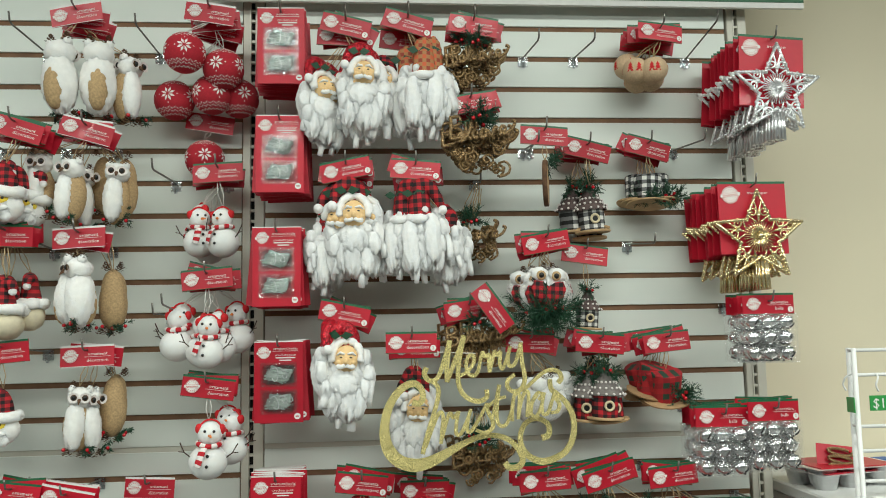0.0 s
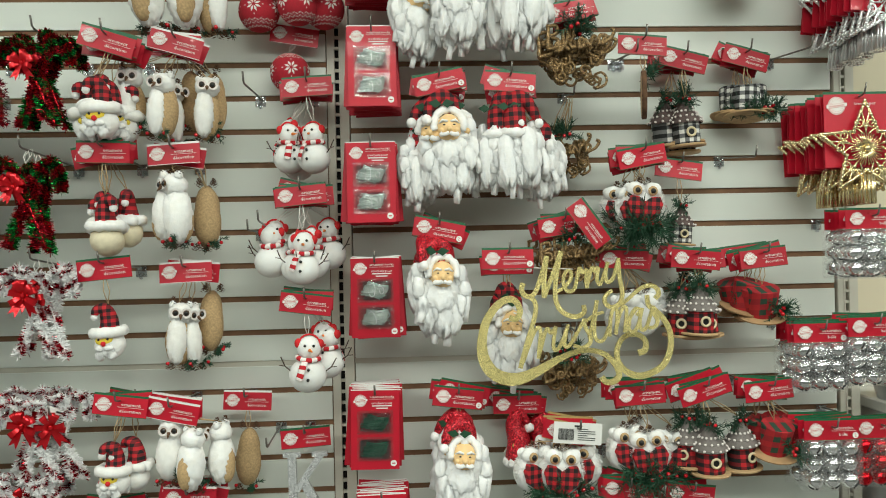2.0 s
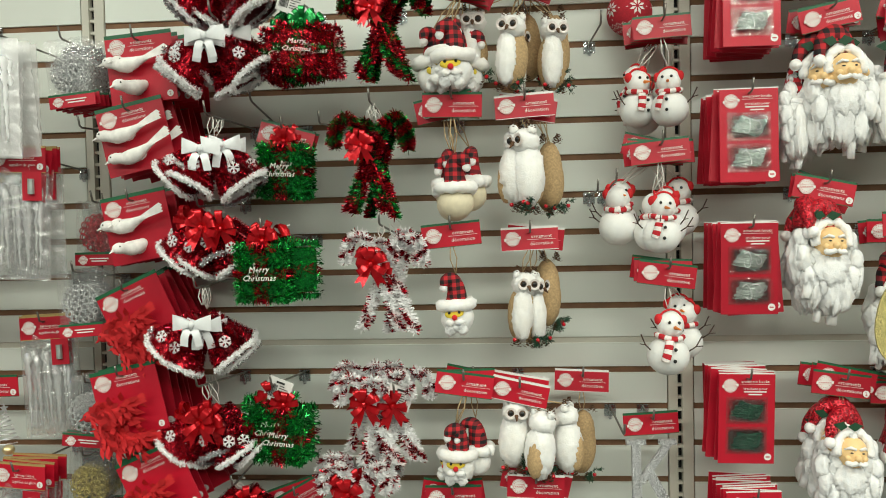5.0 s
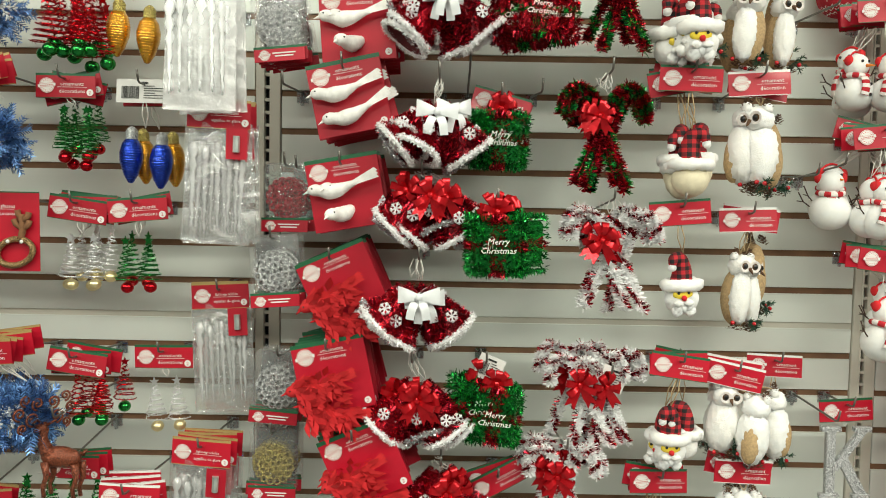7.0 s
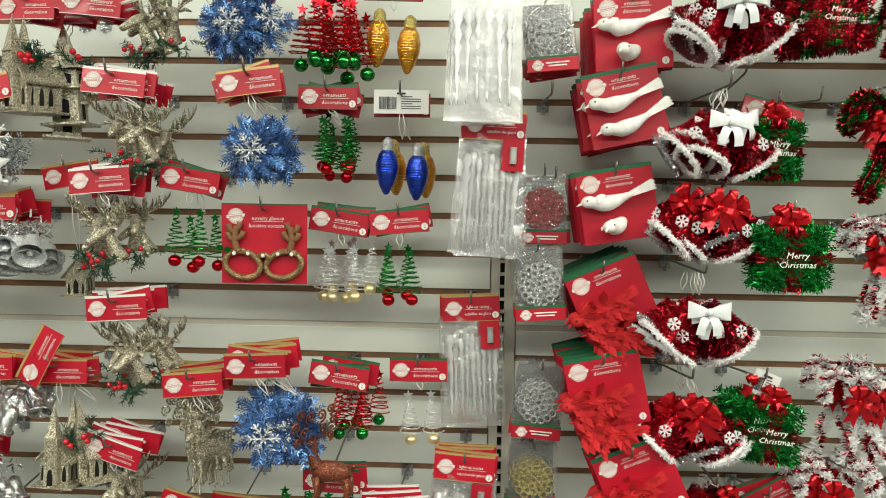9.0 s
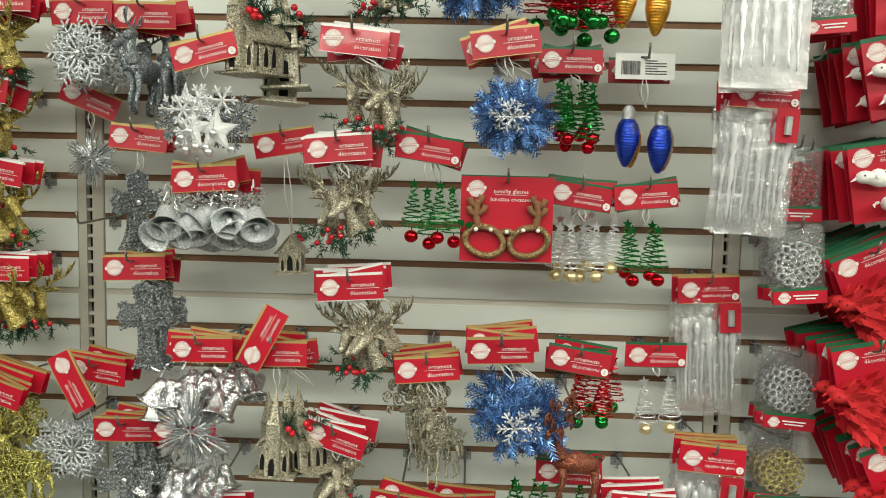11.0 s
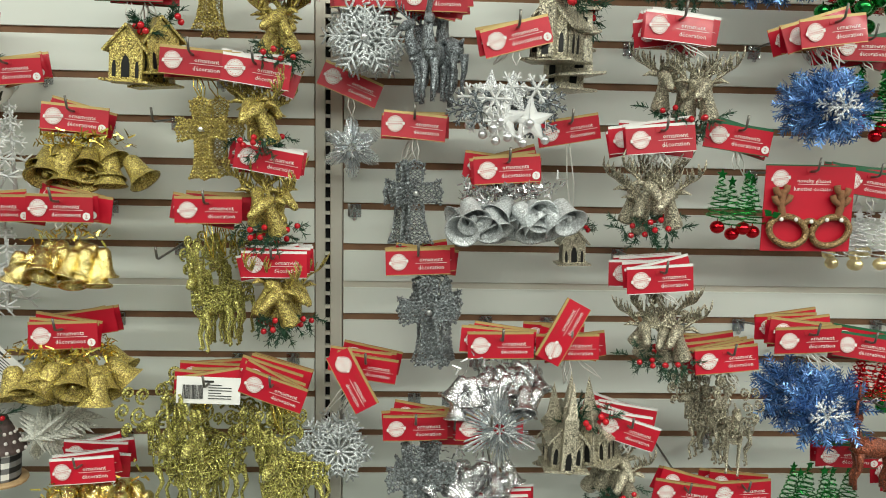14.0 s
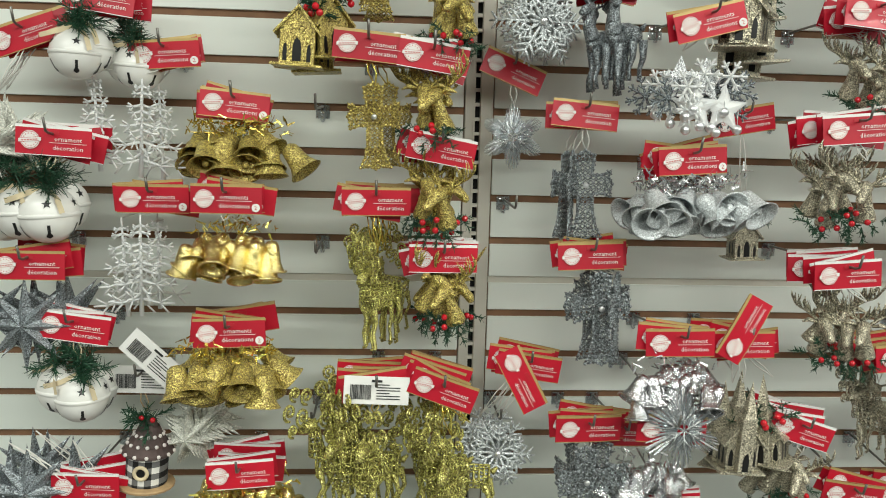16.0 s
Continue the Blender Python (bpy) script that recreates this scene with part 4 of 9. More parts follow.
def plush(rng, face):
    """A round fleece head with a wide fleece band and a pointed checked cap."""
    s = Shape()
    fleece(s, (0, 0, -0.024), (0.037, 0.033, 0.035), 1 if face else 0, rng, 28, 20, 0.05 if face else 0.03, 8)
    ring = [(0.035 * math.cos(2 * math.pi * k / 22), 0.031 * math.sin(2 * math.pi * k / 22), 0.006) for k in range(23)]
    wool(s, ring, 0.0125, rng, 1, 10, 0.28, 1.0)
    lean = rng.choice((-1, 1, 1))
    tip = (0.024 * lean, -0.022, 0.046)
    path = glide([(0, 0.002, 0.008), (-0.003 * lean, 0, 0.036), (0.004 * lean, -0.006, 0.062), (0.02 * lean, -0.018, 0.062), tip], 4)
    s.tube(path, 0.03, 16, 2, radii=[0.0215 * (1 - i / len(path)) ** 0.8 + 0.0035 for i in range(len(path))])
    fleece(s, tip, (0.009, 0.009, 0.009), 1, rng, 14, 10, 0.1, 5)
    if face:
        s.ball((-0.004, -0.026, -0.013), (0.022, 0.009, 0.0115), 16, 10, 3)
        s.ball((-0.004, -0.036, -0.02), 0.0062, 10, 8, 4)
        for e in (-1, 1):
            s.ball((-0.004 + e * 0.011, -0.034, -0.009), 0.0032, 8, 6, 5)
            fleece(s, (-0.004 + e * 0.01, -0.032, -0.031), (0.012, 0.008, 0.007), 1, rng, 14, 10, 0.15, 5)
        for k in range(5):
            fleece(s, (-0.004 + rng.uniform(-0.02, 0.02), -0.026, -0.046 + rng.uniform(-0.005, 0.008)), (0.012, 0.009, 0.012), 1, rng, 12, 9, 0.2, 5)
    return [("doll", s.mesh("doll", [MAT["cream"], MAT["fur"], MAT["plaid"], MAT["yellow"], MAT["red_felt"], MAT["black"]]), "")]


kind("plush", "plush white doll head with red checked cap", "doll ornament", 0.075)(lambda rng: plush(rng, True))
kind("plush_back", "cream plush doll turned away, red checked cap", "doll ornament", 0.075)(lambda rng: plush(rng, False))


# ---- owls ----
def owl(rng, brown=False, cape=False):
    """A slim owl: white fleece breast and head on a burlap body, or a white cape all round; cone tufts, a sprig at its feet."""
    b, back = Shape(), Shape()
    out = []
    if cape:
        fleece(b, (0, 0, -0.01), (0.0285, 0.0265, 0.052), 0, rng, 32, 24, 0.1, 6)
        fleece(back, (0, 0.014, -0.02), (0.0165, 0.0165, 0.038), 0, rng, 22, 16, 0.03, 3)
    else:
        fleece(back, (0, 0.006, -0.012), (0.0275, 0.0245, 0.053), 0, rng, 26, 20, 0.025, 3)
        if not brown:
            fleece(b, (-0.005, -0.013, -0.012), (0.0195, 0.0165, 0.049), 0, rng, 28, 24, 0.12, 7)
    if not brown:
        fleece(b, (0, -0.003, 0.043), (0.0245, 0.0225, 0.022), 0, rng, 28, 20, 0.1, 7)
        for e in (-1, 1):
            fleece(b, (e * 0.0165, -0.002, 0.06), (0.0075, 0.0085, 0.009), 0, rng, 14, 10, 0.15, 5)
        out.append(("body", b.mesh("body", [MAT["fur"]]), "white fleece breast and head"))
    else:
        fleece(back, (0, 0.006, 0.012), (0.024, 0.022, 0.05), 0, rng, 24, 18, 0.03, 3)
    out.append(("back", back.mesh("back", [MAT["burlap"]]), "tan burlap body"))
    for x, y, z, r in ((-0.015, -0.002, 0.069, 0.009), (0.015, -0.002, 0.069, 0.009), (-0.014, -0.014, -0.064, 0.011), (0.012, -0.014, -0.066, 0.011)):
        cone = Shape()
        cone_scales(cone, (x, y, z), r, 0.015, rng)
        out.append(("cone_tuft", cone.mesh("cone_tuft", [MAT["bark"]]), ""))
    g = Shape()
    sprig(g, (0.018, -0.014, -0.054), 4, 0.02, rng, aim=(0.5, -0.4, -0.3))
    out += [("sprig", g.mesh("sprig", [MAT["pine"]], False), "green pine sprig"), *berries(rng, [(-0.02, -0.02, -0.058), (0.024, -0.022, -0.058)], 0.0038)]
    if not brown:
        for x in (-0.0105, 0.0105):
            f = Shape()
            for k in range(70):
                a = 2 * math.pi * k / 70
                d = Vector((math.cos(a), -0.25, math.sin(a)))
                f.strand((x + 0.004 * d.x, -0.026, 0.045 + 0.004 * d.z), (x + 0.0105 * d.x, -0.0285, 0.045 + 0.0105 * d.z), 0.0011, 0, Vector((0, 1, 0)))
            f.ball((x, -0.0265, 0.045), (0.0062, 0.003, 0.0062), 14, 8, 1)
            f.ball((x, -0.0285, 0.045), (0.0046, 0.0028, 0.0046), 12, 8, 2)
            out.append(("eye", f.mesh("eye", [MAT["knit_white"], MAT["eye_brown"], MAT["black"]]), "brown eye in a pale fringe"))
        e = Shape().tube([(0, -0.027, 0.041), (0, -0.036, 0.032)], 0.003, 6, radii=[0.004, 0.0008])
        out.append(("beak", e.mesh("beak", [MAT["bark"]]), ""))
    return out


MAT["eye_brown"] = grainy("brown_glass_eye", (0.09, 0.045, 0.015), 0.2, spread=0.2, bump=0.0)


kind("owl_w", "white fleece owl ornament with brown burlap wings", "owl ornament", 0.066)(lambda rng: owl(rng))
kind("owl_c", "white fleece owl ornament turned aside, burlap beneath", "owl ornament", 0.066)(lambda rng: owl(rng, cape=True))
kind("owl_b", "brown burlap owl ornament with cone tufts", "owl ornament", 0.056)(lambda rng: owl(rng, True))


def owl_checked(rng, plain=False):
    b = Shape()
    b.ball((0, 0.012, -0.004), (0.046, 0.022, 0.044), 20, 14, 0, 0.08, rng.random() * 5)
    for e in (-1, 1):
        b.ball((e * 0.03, 0.006, 0.034), (0.011, 0.01, 0.011), 12, 8, 0, 0.2, e)
        b.ball((e * 0.018, -0.006, 0.03), (0.02, 0.012, 0.017), 14, 10, 0, 0.1, e)
    b.ball((0, -0.002, -0.004), (0.047, 0.014, 0.044), 20, 14, 0, 0.1, 2.0)
    fur(b, (0, 0.002, 0.002), (0.047, 0.022, 0.046), 1500, 0.0055, rng, 0, 0.4, 0.001)
    out = [("body", b.mesh("body", [MAT["fur"]]), "")]
    for x in (-0.008, 0.01):
        cone = Shape()
        cone_scales(cone, (x, 0, 0.05), 0.01, 0.014, rng)
        out.append(("cone_tuft", cone.mesh("cone_tuft", [MAT["bark"]]), ""))
    if plain:
        return out
    v = Shape()
    v.plate([(0, -0.045), (-0.03, -0.024), (-0.037, 0.0), (-0.03, 0.016), (-0.014, 0.014), (0, 0.004), (0.014, 0.014), (0.03, 0.016), (0.037, 0.0), (0.03, -0.024)], -0.026, -0.008)
    out.append(("belly", v.mesh("belly", [MAT["plaid"]], False), "red and black checked belly"))
    for x in (-0.0165, 0.0165):
        e = Shape()
        e.ball((x, -0.017, 0.028), (0.0105, 0.004, 0.0105), 14, 8, 0)
        e.ball((x, -0.02, 0.028), (0.006, 0.004, 0.006), 12, 8, 1)
        out.append(("eye", e.mesh("eye", [MAT["burlap"], MAT["black"]]), ""))
    g = Shape()
    sprig(g, (0, -0.018, -0.042), 16, 0.055, rng, aim=(0, -0.4, -0.15), spread=1.1)
    out.append(("sprig", g.mesh("sprig", [MAT["pine"]], False), "green pine sprig"))
    out.extend(berries(rng, [(0.012, -0.034, -0.042), (-0.006, -0.036, -0.046), (0.03, -0.03, -0.04)], 0.0045))
    return out


kind("owl_plaid", "white fleece owl with red checked belly and pine", "owl ornament", 0.056)(lambda rng: owl_checked(rng))
kind("owl_round", "round white fleece owl ornament turned away", "owl ornament", 0.056)(lambda rng: owl_checked(rng, True))


# ---- balls and snowmen ----
@kind("knit_ball", "red knitted ball with white snowflake pattern", "ball ornament", 0.046, "thread")
def knit_ball(rng):
    r = 0.044
    b = Shape().ball((0, 0, 0), r, 28, 20)
    p = Shape()
    up = Vector((0, 0, 1))

    def mark(lat, lon, dx, dz, w, h, turn=0.0):
        d = Vector((math.cos(lat) * math.sin(lon), -math.cos(lat) * math.cos(lon), math.sin(lat)))
        e = up.cross(d).normalized()
        f = d.cross(e)
        c = d * r + e * dx + f * dz
        e, f = e * math.cos(turn) + f * math.sin(turn), f * math.cos(turn) - e * math.sin(turn)
        p.add([(v.normalized() * (r + 0.0007)) for v in (c + e * w, c + f * h, c - e * w, c - f * h)], [(0, 1, 2, 3)])
    for k in range(5):
        lon = k * 2 * math.pi / 5 + 0.2
        for j in range(8):
            a = j * math.pi / 4 + math.pi / 8
            mark(0.08, lon, 0.0098 * math.cos(a), 0.0098 * math.sin(a), 0.0072, 0.0027, a)
        for j in range(4):
            a = j * math.pi / 2
            mark(0.08, lon, 0.021 * math.cos(a), 0.021 * math.sin(a), 0.0028, 0.0014, a)
    for lat in (-1.0, -0.78, -0.62, 0.72, 0.88, 1.08):
        for k in range(36):
            mark(lat + (0.025 if k % 2 else -0.025), k * 2 * math.pi / 36, 0, 0, 0.0042, 0.0011, 0.75 if k % 2 else -0.75)
    return [("ball", b.mesh("ball", [MAT["knit"]]), ""), ("pattern", p.mesh("pattern", [MAT["knit_white"]], False), "white knitted snowflakes")]


@kind("burlap_ball", "tan burlap ball printed with red trees", "ball ornament", 0.03)
def burlap_ball(rng):
    r = 0.03
    b = Shape().ball((0, 0, 0), r, 22, 16)
    p = Shape()
    for k in range(5):
        lon = k * 2 * math.pi / 5 + rng.random()
        for j, (z, w) in enumerate(((-0.008, 0.008), (-0.002, 0.0065), (0.004, 0.005))):
            q = [(-w, z), (w, z), (0, z + 0.009)]
            p.add([(Matrix.Rotation(lon, 4, "Z") @ Vector((x, -math.sqrt(max(0, r * r - x * x - zz * zz)), zz))) * 1.025 for x, zz in q], [(0, 1, 2)])
    return [("ball", b.mesh("ball", [MAT["burlap_pale"]]), ""), ("pattern", p.mesh("pattern", [MAT["red_felt"]], False), "red printed trees")]


MAT["burlap_pale"] = grainy("pale_burlap", (0.6, 0.43, 0.27), 0.9, scale=260, spread=0.15, bump=0.5, fine=900)


@kind("snowman", "white foam snowman with red earmuffs and scarf", "snowman ornament", 0.062, "thread")
def snowman(rng):
    b = Shape().ball((0, 0, -0.025), (0.041, 0.039, 0.038), 26, 18)
    h = Shape().ball((0, -0.003, 0.035), (0.026, 0.025, 0.026), 22, 16)
    m = Shape()
    muffs = [("earmuff", Shape().ball((e * 0.024, -0.003, 0.045), (0.008, 0.01, 0.011), 12, 9).mesh("earmuff", [MAT["red_felt"]]), "red felt earmuff") for e in (-1, 1)]
    m.tube([(0.024 * math.cos(radians(a)), -0.003, 0.041 + 0.024 * math.sin(radians(a))) for a in range(0, 181, 15)], 0.0022, 6)
    n = Shape().tube([(0, -0.024, 0.033), (0.006, -0.044, 0.031)], 0.004, 8, radii=[0.0042, 0.001])
    k = Shape()
    for p in ((-0.01, -0.026, 0.042), (0.009, -0.026, 0.042)):
        k.ball(p, 0.0032, 8, 6)
    for z in (-0.008, -0.03):
        k.ball((0, -0.0395, z), 0.0036, 8, 6)
    sc = Shape()

    def stripes(path, r, seg, flat, closed=False, wide=2):
        first = len(sc.m)
        sc.tube(path, r, seg, 0, closed=closed, flat=flat)
        for q in range(first, len(sc.m)):
            sc.m[q] = ((q - first) // (seg * wide)) % 2
    stripes([(0.0245 * math.cos(2 * math.pi * i / 28), -0.002 + 0.0245 * math.sin(2 * math.pi * i / 28), 0.0125 + 0.002 * math.cos(4 * math.pi * i / 28)) for i in range(28)], 0.0056, 8, 1.0, True)
    long = rng.uniform(0.04, 0.055)
    stripes(glide([(-0.006, -0.025, 0.012), (-0.012, -0.036, 0.0), (-0.016, -0.041, -0.016), (-0.02, -0.04, 0.012 - long)], 4), 0.0085, 8, 0.28, False, 2)
    arms = []
    for e in (-1, 1):
        w = Shape().tube([(e * 0.036, -0.006, -0.016), (e * 0.05, -0.012, -0.004), (e * 0.06, -0.012, 0.016)], 0.0014, 5)
        w.tube([(e * 0.05, -0.012, -0.004), (e * 0.062, -0.016, -0.002)], 0.001, 4)
        arms.append(("arm", w.mesh("arm", [MAT["twig_brown"]]), "thin brown twig arm"))
    return [("body", b.mesh("body", [MAT["foam"]]), ""), ("head", h.mesh("head", [MAT["foam"]]), ""), *muffs, ("headband", m.mesh("headband", [MAT["red_felt"]]), ""),
            ("nose", n.mesh("nose", [MAT["orange"]]), "orange nose"), ("buttons", k.mesh("buttons", [MAT["black"]]), ""), ("scarf", sc.mesh("scarf", [MAT["scarf_red"], MAT["knit_white"]]), "red and white striped scarf"), *arms]


@kind("jingle", "white metal jingle bell with pine and raffia bow", "jingle bell", 0.05, "raffia")
def jingle(rng):
    r = 0.043
    b = Shape().ball((0, 0, -0.012), r, 30, 20)
    b.lathe([(r * 0.985, -0.0155), (r * 1.035, -0.0145), (r * 1.035, -0.0095), (r * 0.985, -0.0085)], 30)
    # The ball is whole; black faces on it imitate the shaded inside.
    cuts = []
    for lon in (-0.9, 0.35, 1.5, 2.8):
        m = Matrix.Translation((0, 0, -0.012)) @ Matrix.Rotation(lon, 4, "Z")

        def put(outline, lat):
            q = m @ Matrix.Rotation(-lat, 4, "X")
            cut = Shape().add([q @ Vector((x, -math.sqrt(r * r - x * x - z * z) - 0.0006, z)) for x, z in outline], [tuple(range(len(outline)))])
            cuts.append(("cutout", cut.mesh("cutout", [MAT["black"]], False), "black patch painted as the shade in a cut-out"))
        put([(x * 0.0075, z * 0.0075) for x, z in star_outline(5, 1, 0.42)], 0.42)
        put([(-0.0022, 0.002), (-0.0022, -0.012), (-0.0042, -0.015), (-0.0045, -0.019), (0, -0.022), (0.0045, -0.019), (0.0042, -0.015), (0.0022, -0.012), (0.0022, 0.002)], -0.35)
    g = Shape()
    sprig(g, (0, -0.01, 0.034), 12, 0.045, rng, aim=(0, -0.3, 0.35), spread=1.1)
    cones = []
    for x in (-0.01, 0.01):
        c = Shape()
        cone_scales(c, (x, -0.014, 0.042), 0.011, 0.02, rng)
        cones.append(("cone", c.mesh("cone", [MAT["bark"]]), "small brown pine cone"))
    w = Shape()
    band(w, glide([(0, -0.018, 0.03), (-0.022, -0.03, 0.02), (-0.05, -0.026, 0.012)], 5), 0.008)
    band(w, glide([(0.005, -0.018, 0.03), (0.026, -0.034, 0.016), (0.034, -0.036, -0.008)], 5), 0.008)
    return [("bell", b.mesh("bell", [MAT["white_gloss"]]), ""), *cuts, ("sprig", g.mesh("sprig", [MAT["pine"]], False), "green pine sprig"),
            *cones, ("bow", w.mesh("bow", [MAT["raffia"]]), "cream raffia bow")]


MAT["white_gloss"] = grainy("white_enamel", (0.82, 0.81, 0.77), 0.28, scale=30, spread=0.03, bump=0.03, coat=0.3)


# ---- rustic ornaments ----
@kind("twig", "bronze glitter script word with vine scrolls and pine", "word ornament", 0.045)
def twig(rng):
    """The word Believe in rope script, with a tangle of scrolls under it."""
    s, w = Shape(), Shape()

    def loop_e(x):
        return [(x, 0.001), (x + 0.008, 0.004), (x + 0.011, 0.012), (x + 0.006, 0.016), (x + 0.002, 0.009), (x + 0.005, 0.001), (x + 0.012, 0.002)]
    strokes = [[(-0.06, 0.036), (-0.059, 0.016), (-0.06, -0.004)], [(-0.062, 0.036), (-0.046, 0.038), (-0.043, 0.026), (-0.056, 0.018), (-0.041, 0.013), (-0.041, 0.0), (-0.06, -0.004)],
               loop_e(-0.036), [(-0.024, 0.002), (-0.013, 0.02), (-0.015, 0.036), (-0.02, 0.03), (-0.018, 0.008), (-0.011, 0.001)],
               [(-0.01, 0.014), (-0.008, 0.004), (-0.001, 0.003)], loop_e(0.002), [(0.015, 0.014), (0.021, 0.001), (0.028, 0.016), (0.033, 0.013)], loop_e(0.034), [(0.046, 0.002), (0.056, 0.008), (0.062, 0.02), (0.056, 0.024)]]
    for q, pts in enumerate(strokes):
        w.tube(glide([(x * 1.12, -0.012 - 0.0006 * q, z + 0.12 * x) for x, z in pts], 5), 0.0036, 6)
    w.ball((-0.011, -0.013, 0.022), 0.0038, 8, 6)
    for k in range(13):
        cx, cz = rng.uniform(-0.055, 0.045), rng.uniform(-0.045, 0.012)
        p = [(a, rng.uniform(-0.004, 0.004) + 0.004, c) for a, _, c in spiral(cx, cz, rng.uniform(0.01, 0.019), 1.4, rng.random() * 6, rng.choice((-1, 1)))]
        s.tube(p, 0.0026, 6)
    g = Shape()
    sprig(g, (0.0, -0.012, 0.042), 7, 0.032, rng, aim=(0, -0.3, 0.3))
    return [("word", w.mesh("word", [MAT["brown_glit"]]), "rope-like glitter script word"), ("scroll", s.mesh("scroll", [MAT["brown_glit"]]), ""), ("sprig", g.mesh("sprig", [MAT["pine"]], False), "green pine sprig"),
            *berries(rng, [(0.004, -0.02, 0.042), (-0.008, -0.02, 0.038)], 0.004)]


@kind("wood_slice", "round wood slice ornament with pine sprig", "wood ornament", 0.05)
def wood_slice(rng):
    s = Shape()
    s.lathe([(0.0001, -0.005), (0.046, -0.005), (0.048, -0.003), (0.048, 0.003), (0.046, 0.005), (0.0001, 0.005)], 30, 0, Matrix.Rotation(radians(90), 4, "X"))
    bk = Shape().lathe([(0.0478, -0.0052), (0.0505, -0.0045), (0.0505, 0.0045), (0.0478, 0.0052)], 30, 0, Matrix.Rotation(radians(90), 4, "X"))
    g = Shape()
    sprig(g, (0, -0.008, 0.044), 10, 0.04, rng, aim=(0, -0.2, 0.0))
    return [("slice", s.mesh("slice", [MAT["wood"]], False), ""), ("bark", bk.mesh("bark", [MAT["bark"]]), "dark bark rim"), ("sprig", g.mesh("sprig", [MAT["pine"]], False), "green pine sprig")]


def birdhouse(rng, cloth, roof_mat, shingled):
    b = Shape().lathe([(0.0001, -0.045), (0.0285, -0.045), (0.0295, -0.043), (0.0295, 0.006), (0.0001, 0.006)], 20)
    base = Shape().lathe([(0.0001, -0.05), (0.04, -0.05), (0.041, -0.047), (0.04, -0.045), (0.0001, -0.045)], 20)
    r = Shape()
    if shingled:
        rows = 4
        for j in range(rows):
            z, rad = 0.005 + j * 0.011, 0.037 * (1 - j / (rows + 0.6))
            r.lathe([(rad, z - 0.004), (rad * 0.99, z), (rad * 0.68, z + 0.014)], 20)
    else:
        r.lathe([(0.04, -0.004), (0.039, 0.0), (0.02, 0.026), (0.006, 0.05), (0.0001, 0.054)], 8)
    dots = Shape()
    for j in range(3):
        z, rad = 0.005 + j * 0.012, 0.0375 * (1 - j / 4.4)
        for k in range(14):
            a = 2 * math.pi * k / 14
            dots.ball((rad * math.cos(a), rad * math.sin(a), z), 0.003, 6, 4)
    hole = Shape()
    hole.tube([(0.009 * math.cos(2 * math.pi * k / 14), -0.032, -0.02 + 0.009 * math.sin(2 * math.pi * k / 14)) for k in range(14)], 0.0028, 6, closed=True)
    # Black disc on the solid body, painted as the hole's inner shade.
    disc(hole, 0, -0.02, 0.0085, -0.0315, 14, 1)
    g = Shape()
    sprig(g, (0, -0.004, 0.052), 9, 0.034, rng, aim=(0, -0.2, 0.1))
    return [("body", b.mesh("body", [MAT[cloth]], False), ""), ("base", base.mesh("base", [MAT["wood"]], False), "pale wood base"), ("roof", r.mesh("roof", [MAT[roof_mat]], False), ""),
            ("dots", dots.mesh("dots", [MAT["knit_white"]]), "white dots on the roof"), ("hole_ring", hole.mesh("hole_ring", [MAT["raffia"], MAT["black"]]), "cord ring round the hole"),
            ("sprig", g.mesh("sprig", [MAT["pine"]], False), "green pine sprig"), *berries(rng, [(0.008, -0.014, 0.054), (-0.008, -0.014, 0.056)], 0.004)]


kind("house_bw", "small birdhouse with black and white check cloth", "birdhouse ornament", 0.06)(lambda rng: birdhouse(rng, "plaid_bw", "roof_brown", True))
kind("house_r", "small birdhouse with grey roof and red check", "birdhouse ornament", 0.06)(lambda rng: birdhouse(rng, "plaid", "roof", True))


def cloth_hat(rng, cloth, brim, lie):
    m = pose(0, 0, 0, lie)
    b = Shape().lathe([(0.0001, 0.042), (0.031, 0.042), (0.033, 0.04), (0.028, -0.02), (0.0001, -0.02)], 22, 0, m)
    d = Shape().lathe([(0.0001, -0.024), (0.05, -0.024), (0.051, -0.021), (0.0001, -0.019)], 26, 0, m)
    g = Shape()
    sprig(g, (0.026, -0.026, -0.012), 9, 0.036, rng, aim=(0.2, -0.4, 0.1))
    return [("crown", b.mesh("crown", [MAT[cloth]], False), ""), ("brim", d.mesh("brim", [MAT[brim]], False), ""), ("sprig", g.mesh("sprig", [MAT["pine"]], False), "green pine sprig"),
            *berries(rng, [(0.02, -0.036, -0.012), (0.028, -0.036, -0.006), (0.024, -0.038, -0.018)], 0.0045)]


kind("top_hat", "black and white checked top hat with berries", "hat ornament", 0.04)(lambda rng: cloth_hat(rng, "plaid_bw", "wood", -8))
kind("tartan_hat", "red tartan top hat with brown cardboard brim", "hat ornament", 0.045)(lambda rng: cloth_hat(rng, "tartan", "cardboard", 18))


